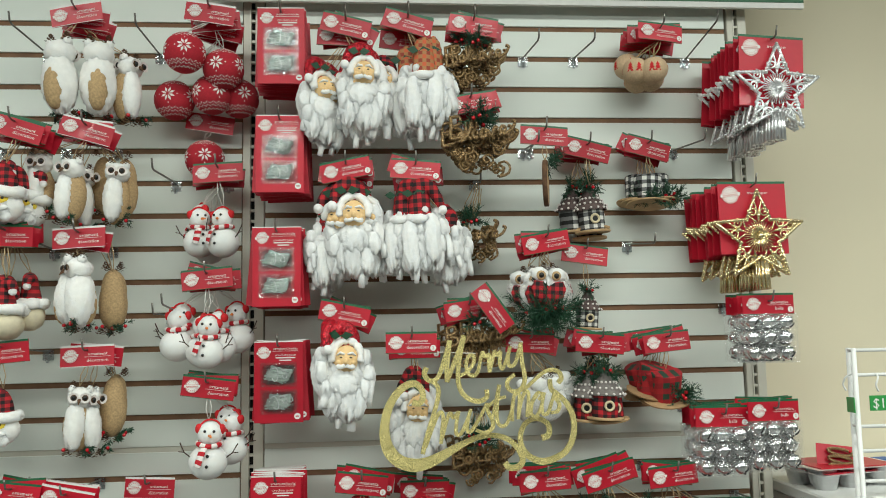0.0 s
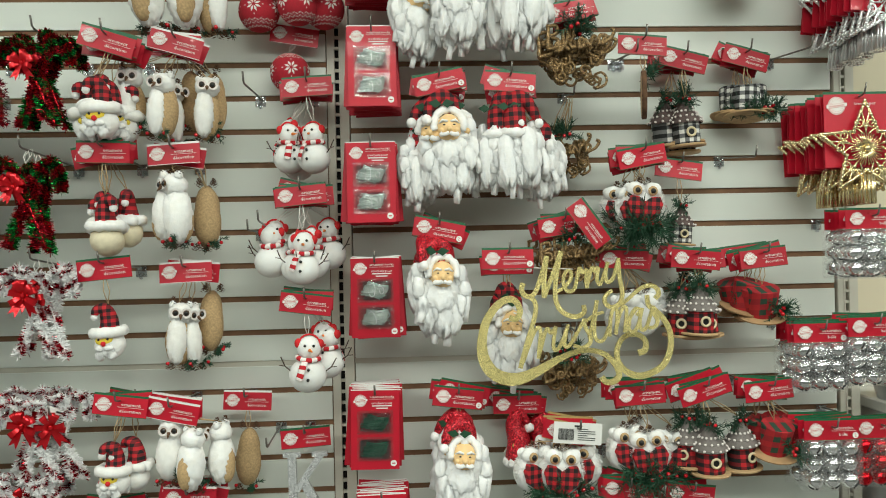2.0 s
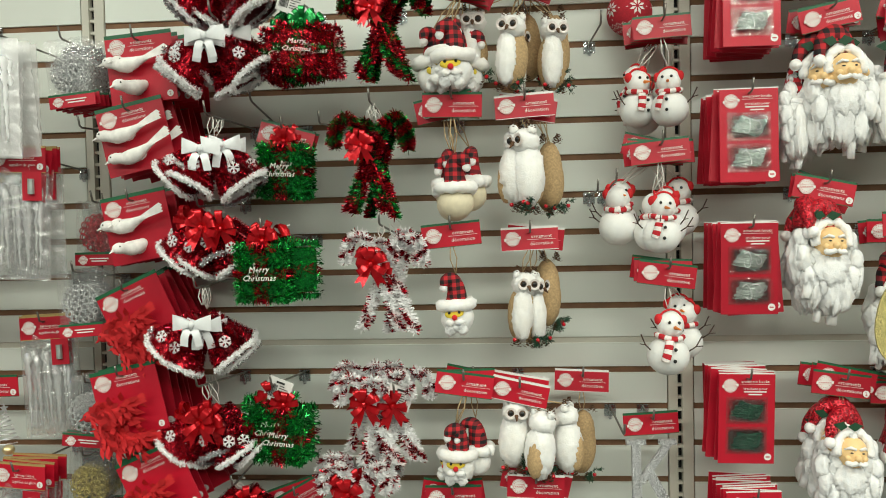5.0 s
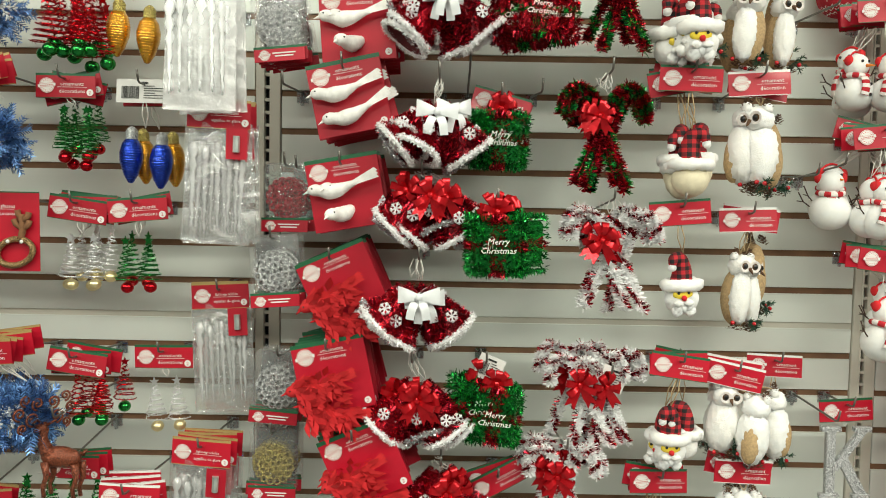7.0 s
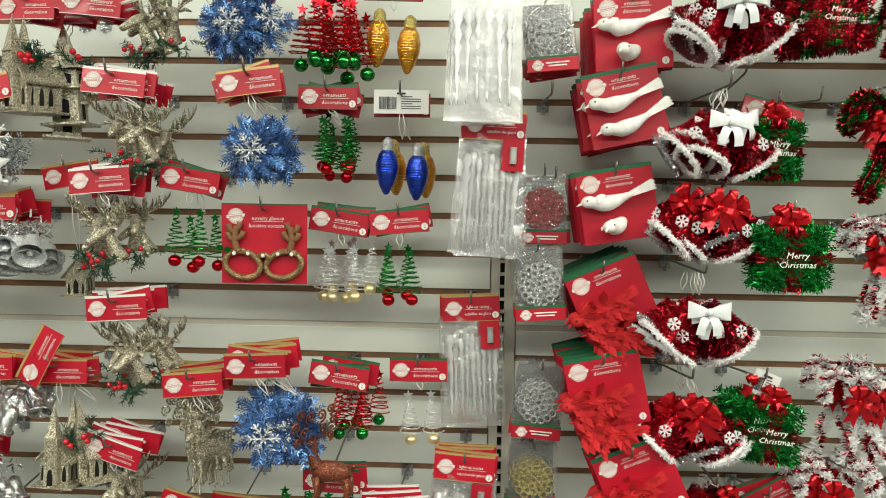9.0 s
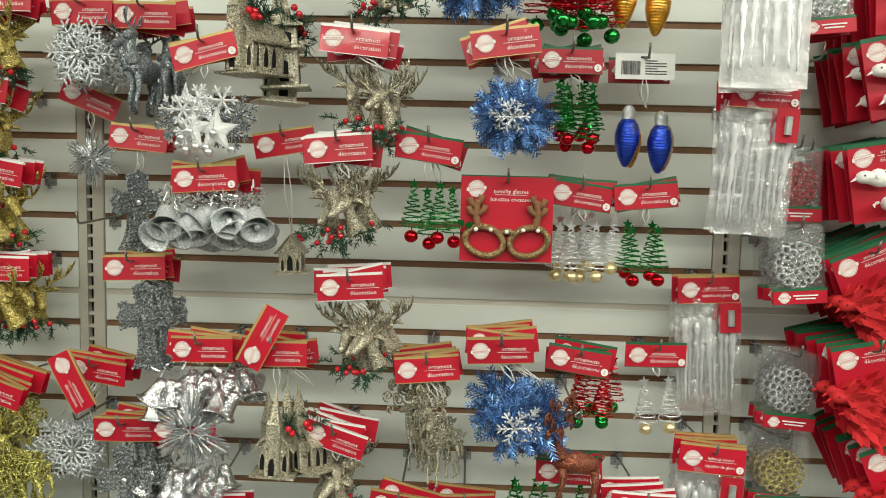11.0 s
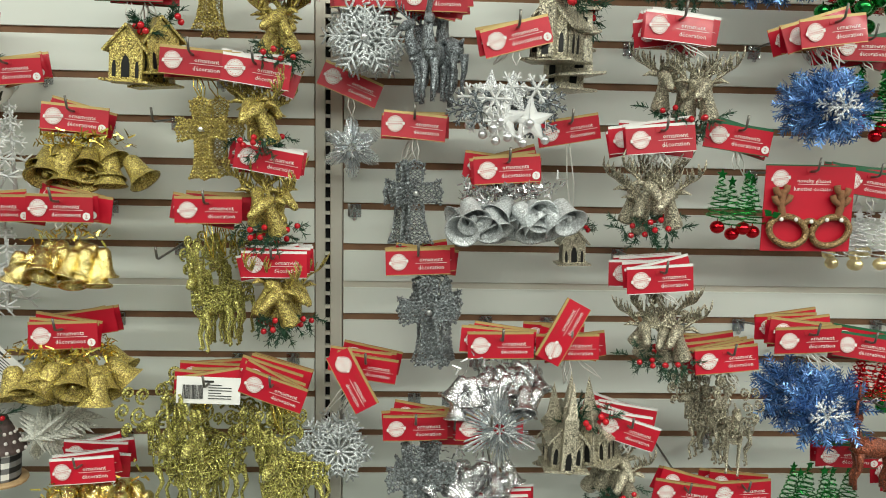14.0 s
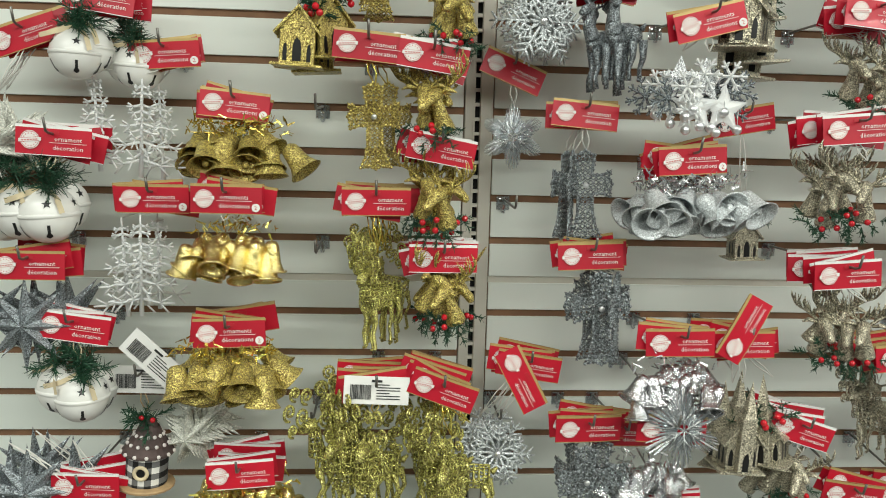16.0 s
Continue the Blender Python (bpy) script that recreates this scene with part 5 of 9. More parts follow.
@kind("red_cone", "curled red sequin hat with white cuff", "hat ornament", 0.055)
def red_cone(rng):
    s = Shape()
    path = glide([(0, 0, -0.04), (0.003, 0, 0.0), (-0.004, 0, 0.04), (0.012, 0, 0.06), (0.026, -0.004, 0.035)], 5)
    s.tube(path, 0.03, 14, radii=[0.028 * (1 - i / len(path)) + 0.004 for i in range(len(path))])
    w = Shape()
    for k in range(14):
        a = 2 * math.pi * k / 14
        w.ball((0.026 * math.cos(a), 0.026 * math.sin(a), -0.042), 0.011, 8, 6, 0, 0.3, k)
    w.ball((0.028, -0.004, 0.028), 0.011, 10, 8, 0, 0.2)
    t = Shape().tube([(0.0 + 0.02 * math.sin(k * 0.9) * (1 - k / 16), -0.02 * (1 - k / 16) - 0.006, -0.034 + k * 0.006) for k in range(15)], 0.002, 5)
    return [("hat", s.mesh("hat", [MAT["red_glit"]]), ""), ("cuff", w.mesh("cuff", [MAT["fur"]]), "white fleece cuff and bobble"), ("braid", t.mesh("braid", [MAT["gold_glit"]]), "gold braid")]


# ---- tinsel ----
def cane_path(e, h=0.165):
    pts = [(e * -0.036, 0.004 * e, -h * 0.52), (e * -0.01, 0.004 * e, -h * 0.1), (e * 0.014, 0.004 * e, h * 0.25), (e * 0.028, 0.004 * e, h * 0.44), (e * 0.046, 0, h * 0.5), (e * 0.062, 0, h * 0.38), (e * 0.066, 0, h * 0.2)]
    return glide(pts, 6)


def canes(rng, base, stripe, bow_mat, share=0.42, size=0.025):
    s = [Shape(), Shape()]
    core = Shape()
    for e in (-1, 1):
        p = cane_path(e)
        for k in range(3100):
            u = rng.random()
            i = min(int(u * (len(p) - 1)), len(p) - 2)
            c = Vector(p[i]).lerp(Vector(p[i + 1]), u * (len(p) - 1) - i)
            d = on_ball(rng)
            d.z *= 0.25
            d.normalize()
            second = ((u * 6 + math.atan2(d.y, d.x + 0.3 * d.z) / (2 * math.pi)) % 1.0) < share
            s[second].strand(c + d * 0.003, c + d * rng.uniform(0.009, 0.0155), 0.0024, 0, on_ball(rng))
        core.tube(p, 0.0035, 8)
    return [("core", core.mesh("core", [MAT[base]]), ""), ("tinsel", s[0].mesh("tinsel", [MAT[base]], False), ""), ("stripe_tinsel", s[1].mesh("stripe_tinsel", [MAT[stripe]], False), ""),
            ("bow", rise(foil_bow(size, MAT[bow_mat], rng), (-0.016, -0.02, 0.034)), "shiny red foil bow")]


def rise(me, at):
    me.transform(Matrix.Translation(at))
    return me


kind("cane_rg", "crossed red and green tinsel canes with red bow", "tinsel ornament", 0.08, "thread")(lambda rng: canes(rng, "tin_red", "tin_green", "ribbon_red"))
kind("cane_w", "crossed white and red tinsel canes with red bow", "tinsel ornament", 0.08, "thread")(lambda rng: canes(rng, "tin_white", "tin_red", "ribbon_red", 0.3, 0.031))


def gift(rng, base, cross, bow_mat):
    s, r = Shape(), Shape()
    q = 0.041
    core = Shape().box(-q * 0.85, q * 0.85, -q * 0.6, q * 0.6, -q * 0.85, q * 0.85, bevel=0.006)
    for k in range(2500):
        ax = rng.choice((0, 0, 0, 1, 2, 2))
        p = Vector((rng.uniform(-q, q), rng.uniform(-q * 0.75, q * 0.75), rng.uniform(-q, q)))
        sg = rng.choice((-1, 1))
        if ax == 0:
            p.y = -q * 0.72 if sg < 0 or rng.random() < 0.6 else q * 0.72
            nrm = Vector((0, math.copysign(1, p.y), 0))
        elif ax == 1:
            p.x = q * sg
            nrm = Vector((sg, 0, 0))
        else:
            p.z = q * sg
            nrm = Vector((0, 0, sg))
        e = (nrm + on_ball(rng) * 0.9).normalized()
        tgt = r if (abs(p.x) < 0.0105 or (abs(p.z) < 0.007 and ax != 2)) else s
        tgt.strand(p - nrm * 0.003, p + e * rng.uniform(0.003, 0.0085), 0.0022, 0, on_ball(rng))
    words = Shape()
    for line, z in (("Merry", 0.004), ("Christmas", -0.009)):
        me = text_mesh("words", line, 0.0125, MAT["white_ink"])
        words.add([(v.co.x + 0.25 * v.co.z, -q * 0.72 - 0.012, v.co.z + z) for v in me.vertices], [tuple(f.vertices) for f in me.polygons])
        bpy.data.meshes.remove(me)
    return [("core", core.mesh("core", [MAT[base]], False), ""), ("tinsel", s.mesh("tinsel", [MAT[base]], False), ""), ("cross_tinsel", r.mesh("cross_tinsel", [MAT[cross]], False), ""),
            ("lettering", words.mesh("lettering", [MAT["white_ink"]], False), "white script lettering"), ("bow", rise(foil_bow(0.026, MAT[bow_mat], rng), (0, -0.012, 0.05)), "shiny foil bow")]


kind("gift_r", "red and green tinsel gift box with green bow", "tinsel ornament", 0.07, "thread")(lambda rng: gift(rng, "tin_red", "tin_green", "ribbon_green"))
kind("gift_g", "green and red tinsel gift box with red bow", "tinsel ornament", 0.07, "thread")(lambda rng: gift(rng, "tin_green", "tin_red", "ribbon_red"))


def flat_bow(size, material, tails=True):
    """A stitched satin bow: two full loops, a knot and two hanging ends."""
    s = Shape()
    n, m = 7, 5
    for e in (-1, 1):
        for front in (-1, 1):
            vs = []
            for i in range(n):
                u = i / (n - 1)
                half = size * (0.13 + 0.3 * u ** 0.8)
                for j in range(m):
                    v = j / (m - 1) * 2 - 1
                    vs.append((e * size * (0.08 + 0.95 * u), front * size * 0.22 * math.sin(math.pi * min(1, 0.08 + 0.92 * u)) * (1 - 0.25 * v * v), half * v + size * 0.08 * u))
            fs = [(i * m + j, i * m + j + 1, (i + 1) * m + j + 1, (i + 1) * m + j) for i in range(n - 1) for j in range(m - 1)]
            s.add(vs, fs)
        if tails:
            band(s, glide([(0, 0.002, 0), (e * size * 0.3, -0.006, -size * 0.55), (e * size * 0.42, -0.002, -size * 1.15)], 5), size * 0.42)
    s.ball((0, -size * 0.12, 0), (size * 0.15, size * 0.14, size * 0.19), 10, 8)
    return s.mesh("bow", [material])


def tinsel_bells(rng, white_bow):
    s, rim, core, patches = Shape(), Shape(), Shape(), []
    for e in (-1, 1):
        m = pose(e * 0.004, 0, 0.036, rng.uniform(-9, 5), e * -42 + rng.uniform(-12, 12), e * 6)
        bell_shape(core, m @ Matrix.Translation((0, 0, -0.094)), 0.044, 0.092, 0, 20, 1)
        for k in range(1900):
            t = rng.random() ** 0.8
            a = rng.uniform(0, 2 * math.pi)
            rad = 0.02 + 0.025 * t ** 1.4
            p = m @ Vector((rad * math.cos(a), rad * math.sin(a), -0.093 * t))
            c = m @ Vector((0, 0, -0.093 * t))
            d = ((p - c).normalized() + on_ball(rng) * 0.9).normalized()
            s.strand(p - d * 0.003, p + d * rng.uniform(0.003, 0.008), 0.0019, 0, on_ball(rng))
        rim.tube([m @ Vector((0.0455 * math.cos(2 * math.pi * k / 24), 0.0455 * math.sin(2 * math.pi * k / 24), -0.094)) for k in range(24)], 0.0036, 6, closed=True)
        for k in range(1500):
            a = rng.uniform(0, 2 * math.pi)
            p = m @ Vector((0.0455 * math.cos(a), 0.0455 * math.sin(a), -0.094))
            d = on_ball(rng)
            rim.strand(p + d * 0.002, p + d * rng.uniform(0.005, 0.0092), 0.0023, 0, on_ball(rng))
        q = m @ Matrix.Rotation(e * 0.3, 4, "Z") @ Matrix.Translation((0.0, -0.042, -0.062))
        patch = Shape()
        for k in range(6):
            a = k * math.pi / 3
            c, z = math.cos(a), math.sin(a)
            patch.tube([q @ Vector((0, -0.008, 0)), q @ Vector((0.012 * c, -0.008, 0.012 * z))], 0.0014, 4)
            for w in (-1, 1):
                patch.tube([q @ Vector((0.007 * c, -0.008, 0.007 * z)), q @ Vector((0.01 * c - 0.004 * w * z, -0.008, 0.01 * z + 0.004 * w * c))], 0.0011, 4)
        patches.append(("snowflake", patch.mesh("snowflake", [MAT["satin"]]), "white snowflake patch"))
    out = [("core", core.mesh("core", [MAT["tin_red"], MAT["dark_red"]]), ""), ("tinsel", s.mesh("tinsel", [MAT["tin_red"]], False), ""), ("rim", rim.mesh("rim", [MAT["tin_silver" if rng.random() < 0.15 else "tin_white"]], False), "pale tinsel rim"),
           *patches,
           ("bow", rise(flat_bow(0.036, MAT["satin"]) if white_bow else foil_bow(0.034, MAT["ribbon_red"], rng), (0, -0.05, 0.03)), "white satin bow" if white_bow else "red foil bow")]
    return out


# Darker red on the inner face of the tinsel bells.
MAT["dark_red"] = grainy("dark_red_bell_inside", (0.12, 0.012, 0.015), 0.7)
kind("bell_bow", "pair of red tinsel bells with white bow", "tinsel ornament", 0.06, "thread")(lambda rng: tinsel_bells(rng, True))
kind("bell_red", "pair of red tinsel bells with red bow", "tinsel ornament", 0.06, "thread")(lambda rng: tinsel_bells(rng, False))


# ---- bulbs, wire trees ----
def bulb_pair(rng, mat, cap):
    out = []
    for j, e in enumerate((-1, 1)):
        prof = [(0.0001, -0.052), (0.005, -0.05), (0.013, -0.036), (0.0205, -0.012), (0.0215, 0.004), (0.017, 0.022), (0.011, 0.03)]
        m = Matrix.Translation((e * 0.028, 0, -0.004 * e))
        fine = [(np.interp(z, [p[1] for p in prof], [p[0] for p in prof]) + 0.00035 * math.sin(q * 2 * math.pi / 5), z) for q, z in enumerate(np.linspace(-0.052, 0.03, 90))]
        s = Shape().lathe(fine, 20, 0, m)
        c = Shape().lathe([(0.0105, 0.028), (0.0115, 0.031), (0.0105, 0.034), (0.0115, 0.037), (0.0105, 0.04), (0.0115, 0.043), (0.009, 0.048), (0.004, 0.053), (0.0001, 0.054)], 18, 0, m)
        out += [("bulb", s.mesh("bulb", [MAT[mat]]), ""), ("cap", c.mesh("cap", [MAT[cap]]), "ribbed metal cap")]
    return out


kind("blue_bulb", "pair of large shiny blue light-bulb ornaments", "bulb ornament", 0.055, "thread")(lambda rng: bulb_pair(rng, "blue_foil", "silver_glit"))
kind("orange_bulb", "pair of large shiny amber light-bulb ornaments", "bulb ornament", 0.055, "thread")(lambda rng: bulb_pair(rng, "amber", "gold_glit"))


def wire_trees(rng, wire, bell, star):
    out = []
    for e in (-1, 1):
        x = e * 0.021
        s, st, b = Shape(), Shape(), Shape()
        turns = 7
        pts = [(x + (0.003 + 0.0175 * k / 70) * math.cos(turns * 2 * math.pi * k / 70), (0.003 + 0.0175 * k / 70) * math.sin(turns * 2 * math.pi * k / 70), 0.034 - 0.062 * k / 70) for k in range(71)]
        s.tube(pts, 0.0011, 5)
        tinsel(s, pts, 0.0042, 420, rng, w=0.0009)
        st.plate([(x + a * 0.0095, 0.042 + c * 0.0095) for a, c in star_outline(5, 1, 0.42)], -0.001, 0.001)
        b.ball((x, 0, -0.042), (0.0115, 0.0115, 0.0105), 14, 10)
        b.lathe([(0.0102, -0.0428), (0.0114, -0.042), (0.0102, -0.0412)], 14, 0, Matrix.Translation((x, 0, 0)))
        b.tube([(x, 0, -0.028), (x, 0, -0.034)], 0.001, 5)
        out += [("wire_tree", s.mesh("wire_tree", [MAT[wire]]), ""), ("star", st.mesh("star", [MAT[star]], False), ""), ("bell", b.mesh("bell", [MAT[bell]]), "small shiny bell")]
    return out


kind("tree_green", "pair of green wire trees with red bells", "tree ornament", 0.05, "thread")(lambda rng: wire_trees(rng, "green_shine", "red_shine", "green_shine"))
kind("tree_red", "pair of red wire trees with green bells", "tree ornament", 0.05, "thread")(lambda rng: wire_trees(rng, "red_shine", "green_shine", "red_shine"))
kind("tree_silver", "pair of silver wire trees with gold bells", "tree ornament", 0.05, "thread")(lambda rng: wire_trees(rng, "silver", "gold", "silver"))


# ---- snowflakes, stars, crosses ----
def flake(rng, mat, arms=12, r=0.062, thick=0.0022, flat=False, centre=None):
    s = Shape()
    for k in range(arms * (1 if flat else 2)):
        a = 2 * math.pi * k / arms + (0 if k < arms else 0.2)
        tilt = 0 if flat else rng.uniform(-0.5, 0.5)
        d = Vector((math.cos(a) * math.cos(tilt), -math.sin(tilt), math.sin(a) * math.cos(tilt)))
        side = Vector((-math.sin(a), 0, math.cos(a)))
        ln = r * (1.0 if k % 2 == 0 else 0.82) * rng.uniform(0.92, 1.0)
        s.tube([(0, 0, 0), d * ln], thick, 5, radii=[thick, thick * 0.6])
        for j in (0.42, 0.6, 0.78):
            for e in (-1, 1):
                o = d * ln * j
                s.tube([o, o + (d * 0.75 + side * e).normalized() * ln * (0.34 - 0.22 * (j - 0.42))], thick * 0.8, 4, radii=[thick * 0.9, thick * 0.7])
    out = [("flake", s.mesh("flake", [MAT[mat]]), "")]
    c = Shape()
    c.ball((0, -0.007, 0), (0.006, 0.004, 0.006), 10, 7)
    if centre:
        for k in range(6):
            a = k * math.pi / 3
            d, sd = Vector((math.cos(a), 0, math.sin(a))), Vector((-math.sin(a), 0, math.cos(a)))
            c.tube([(0, -0.014, 0), Vector((0, -0.014, 0)) + d * 0.024], 0.0013, 5)
            for e in (-1, 1):
                o = Vector((0, -0.014, 0)) + d * 0.014
                c.tube([o, o + (d + sd * e) * 0.006], 0.0011, 4)
    out.append(("centre", c.mesh("centre", [MAT[centre or "silver"]]), "pale centre"))
    return out


def spiky_flake(rng, mat):
    """A round tuft of barbed foil blades."""
    s, c = Shape(), Shape()
    for k in range(70):
        d = on_ball(rng)
        d.y *= 0.55
        d.normalize()
        ln = 0.062 * rng.uniform(0.78, 1.05)
        side = d.cross(on_ball(rng)).normalized()
        up = d.cross(side)
        s.strand((0, 0, 0), d * ln, 0.0024, 0, up)
        for j in range(7):
            o = d * ln * (0.34 + 0.095 * j)
            b = ln * (0.24 - 0.018 * j)
            for e in (-1, 1):
                s.strand(o, o + (d * 0.9 + side * e + up * rng.uniform(-0.3, 0.3)).normalized() * b, 0.0024, 0, up)
    for k in range(6):
        a = k * math.pi / 3
        d, sd = Vector((math.cos(a), 0, math.sin(a))), Vector((-math.sin(a), 0, math.cos(a)))
        o = Vector((0, -0.03, 0))
        c.tube([o, o + d * 0.027], 0.0018, 5)
        for u in (0.01, 0.018):
            for e in (-1, 1):
                c.tube([o + d * u, o + d * u + (d + sd * e) * 0.0065], 0.0016, 4)
    return [("flake", s.mesh("flake", [MAT[mat]], False), ""), ("centre", c.mesh("centre", [MAT["white_glit"]]), "pale glitter centre")]


kind("flake_blue", "blue glitter tinsel snowflake with pale centre", "snowflake ornament", 0.06, "thread")(lambda rng: spiky_flake(rng, "tin_blue"))
kind("flake_silver", "silver glitter branching snowflake with clear centre", "snowflake ornament", 0.06, "thread")(lambda rng: flake(rng, "pale_silver", 12, 0.064, 0.0028, True))


@kind("burst", "silver pleated six-pointed foil star ornament", "snowflake ornament", 0.055, "thread")
def burst(rng):
    s, c = Shape(), Shape()
    n = 132
    for k in range(n):
        a = 2 * math.pi * k / n + math.pi / 2
        point = abs(math.cos(3 * (a - math.pi / 2))) ** 1.6
        ln = 0.058 * (0.56 + 0.44 * point) * rng.uniform(0.94, 1.0)
        d = Vector((math.cos(a), 0, math.sin(a)))
        side = Vector((-math.sin(a), 1.2 if k % 2 else -1.2, math.cos(a)))
        s.strand(d * 0.008 + Vector((0, -0.004, 0)), d * ln + Vector((0, 0.003 * (k % 3) - 0.003, 0)), 0.0036, 0, d.cross(side))
    for k in range(6):
        a = k * math.pi / 3 + math.pi / 2
        c.tube([(0, -0.008, 0), (0.026 * math.cos(a), -0.007, 0.026 * math.sin(a))], 0.0014, 4)
        for w in (-0.35, 0.35):
            c.tube([(0.012 * math.cos(a), -0.0075, 0.012 * math.sin(a)), (0.024 * math.cos(a + w), -0.007, 0.024 * math.sin(a + w))], 0.0012, 4)
    return [("starburst", s.mesh("starburst", [MAT["tin_steel"]], False), ""), ("centre", c.mesh("centre", [MAT["silver_glit"]]), "silver lace centre")]


MAT["tin_steel"] = foil("steel_grey_foil", (0.64, 0.67, 0.69), 0.25, 0.12, 0.8)


MAT["mid_silver"] = glitter("grey_silver_glitter", (0.24, 0.262, 0.27), dark=0.1, scale=760, bright=2.4)
MAT["pale_silver"] = glitter("pale_silver_glitter", (0.68, 0.71, 0.72), 0.5, scale=800, metal=0.25, bright=1.4)


def cross(rng, mat, jewel):
    s = Shape()
    half = [(0.0, 0.079), (0.009, 0.073), (0.017, 0.071), (0.014, 0.054), (0.0125, 0.038), (0.028, 0.037), (0.043, 0.042), (0.041, 0.031), (0.047, 0.021), (0.041, 0.011), (0.043, 0.0), (0.028, 0.005), (0.0125, 0.004), (0.0135, -0.028), (0.018, -0.05), (0.027, -0.069), (0.012, -0.066), (0.0, -0.072)]
    outline = half + [(-x, z) for x, z in half[-2:0:-1]]
    s.tube([(x, 0, z) for x, z in outline], 0.0022, 6, closed=True)
    inner = [(x * 0.8, 0.02 + (z - 0.02) * 0.86) for x, z in outline]
    s.tube([(x, 0, z) for x, z in inner], 0.0016, 5, closed=True)
    def inside(x, z):
        hit = False
        for q in range(len(outline)):
            (ax, az), (bx, bz) = outline[q], outline[q - 1]
            if (az > z) != (bz > z) and x < (bx - ax) * (z - az) / (bz - az) + ax:
                hit = not hit
        return hit
    for row in range(-9, 10):
        for col in range(-6, 7):
            x, z = col * 0.0092 + (0.0046 if row % 2 else 0), row * 0.0082
            if inside(x, z):
                for e in (-1, 1):
                    s.tube([(x - e * 0.0047, -0.001, z - 0.0042), (x, -0.0026 - 0.0006 * e, z), (x + e * 0.0047, -0.001, z + 0.0042)], 0.00125, 4)
                s.ball((x, -0.003, z), 0.0021, 5, 4)
    for q in range(len(outline)):
        (ax, az), (bx, bz) = outline[q - 1], outline[q]
        count = max(1, round(math.hypot(bx - ax, bz - az) / 0.0075))
        for j in range(count):
            s.ball((ax + (bx - ax) * j / count, -0.002, az + (bz - az) * j / count), 0.003, 6, 4)
    return [("frame", s.mesh("frame", [MAT[mat]]), ""), ("jewel", Shape().ball((0, -0.006, 0.02), (0.005, 0.003, 0.005), 10, 7).mesh("jewel", [MAT["silver"]]), "clear jewel")]


kind("cross_silver", "dark silver glitter filigree cross ornament", "cross ornament", 0.074, "thread")(lambda rng: cross(rng, "mid_silver", "silver"))
kind("cross_gold", "gold glitter filigree cross ornament with jewel", "cross ornament", 0.074, "tin_gold")(lambda rng: cross(rng, "gold_glit", "silver"))


def folded_star(s, r, points, deep, slot=0, at=(0, 0, 0), ratio=0.42):
    o = star_outline(points, r, r * ratio)
    v = [(at[0] + x, at[1], at[2] + z) for x, z in o] + [(at[0], at[1] - deep, at[2]), (at[0], at[1] + deep, at[2])]
    n = len(o)
    s.add(v, [(i, (i + 1) % n, n) for i in range(n)] + [((i + 1) % n, i, n + 1) for i in range(n)], slot)


@kind("star_3d", "folded silver glitter star ornament", "star ornament", 0.07, "thread")
def star_3d(rng):
    s = Shape()
    folded_star(s, 0.078, 8, 0.016, ratio=0.32)
    return [("star", s.mesh("star", [MAT["dark_glit"]], False), "")]


@kind("star_pale", "pale folded many-pointed star flower ornament", "star ornament", 0.05, "thread")
def star_pale(rng):
    s = Shape()
    for k in range(5):
        a = k * 0.5
        folded_star(s, 0.05 - 0.006 * k, 7, 0.006, at=(0, -0.008 * k, 0), ratio=0.3)
    return [("star", s.mesh("star", [MAT["champ_pale"]], False), "")]


MAT["gold_deep"] = glitter("deep_gold_glitter", (0.4, 0.27, 0.08), scale=760)
MAT["champ_pale"] = glitter("pale_ivory_glitter", (0.7, 0.7, 0.63), 0.7, metal=0.1, rough=0.5, bright=1.25)


@kind("letter", "silver glitter capital letter K ornament", "letter ornament", 0.07, "thread")
def letter(rng):
    s = Shape()
    s.box(-0.036, -0.018, -0.005, 0.005, -0.068, 0.068, bevel=0.0012)
    for z in (-0.066, 0.066):
        s.box(-0.046, -0.008, -0.0056, 0.0056, z - 0.005, z + 0.005, bevel=0.001)
        s.box(0.016, 0.05, -0.0064, 0.0048, z - 0.005, z + 0.005, bevel=0.001)
    s.ribbon([(-0.02, -0.012), (0.036, 0.066)], 0.014, 0.0096, 0, -0.0009)
    s.ribbon([(-0.004, 0.008), (0.036, -0.066)], 0.019, 0.0112, 0, 0.0006)
    return [("letter", s.mesh("letter", [MAT["silver_glit"]], False), "")]


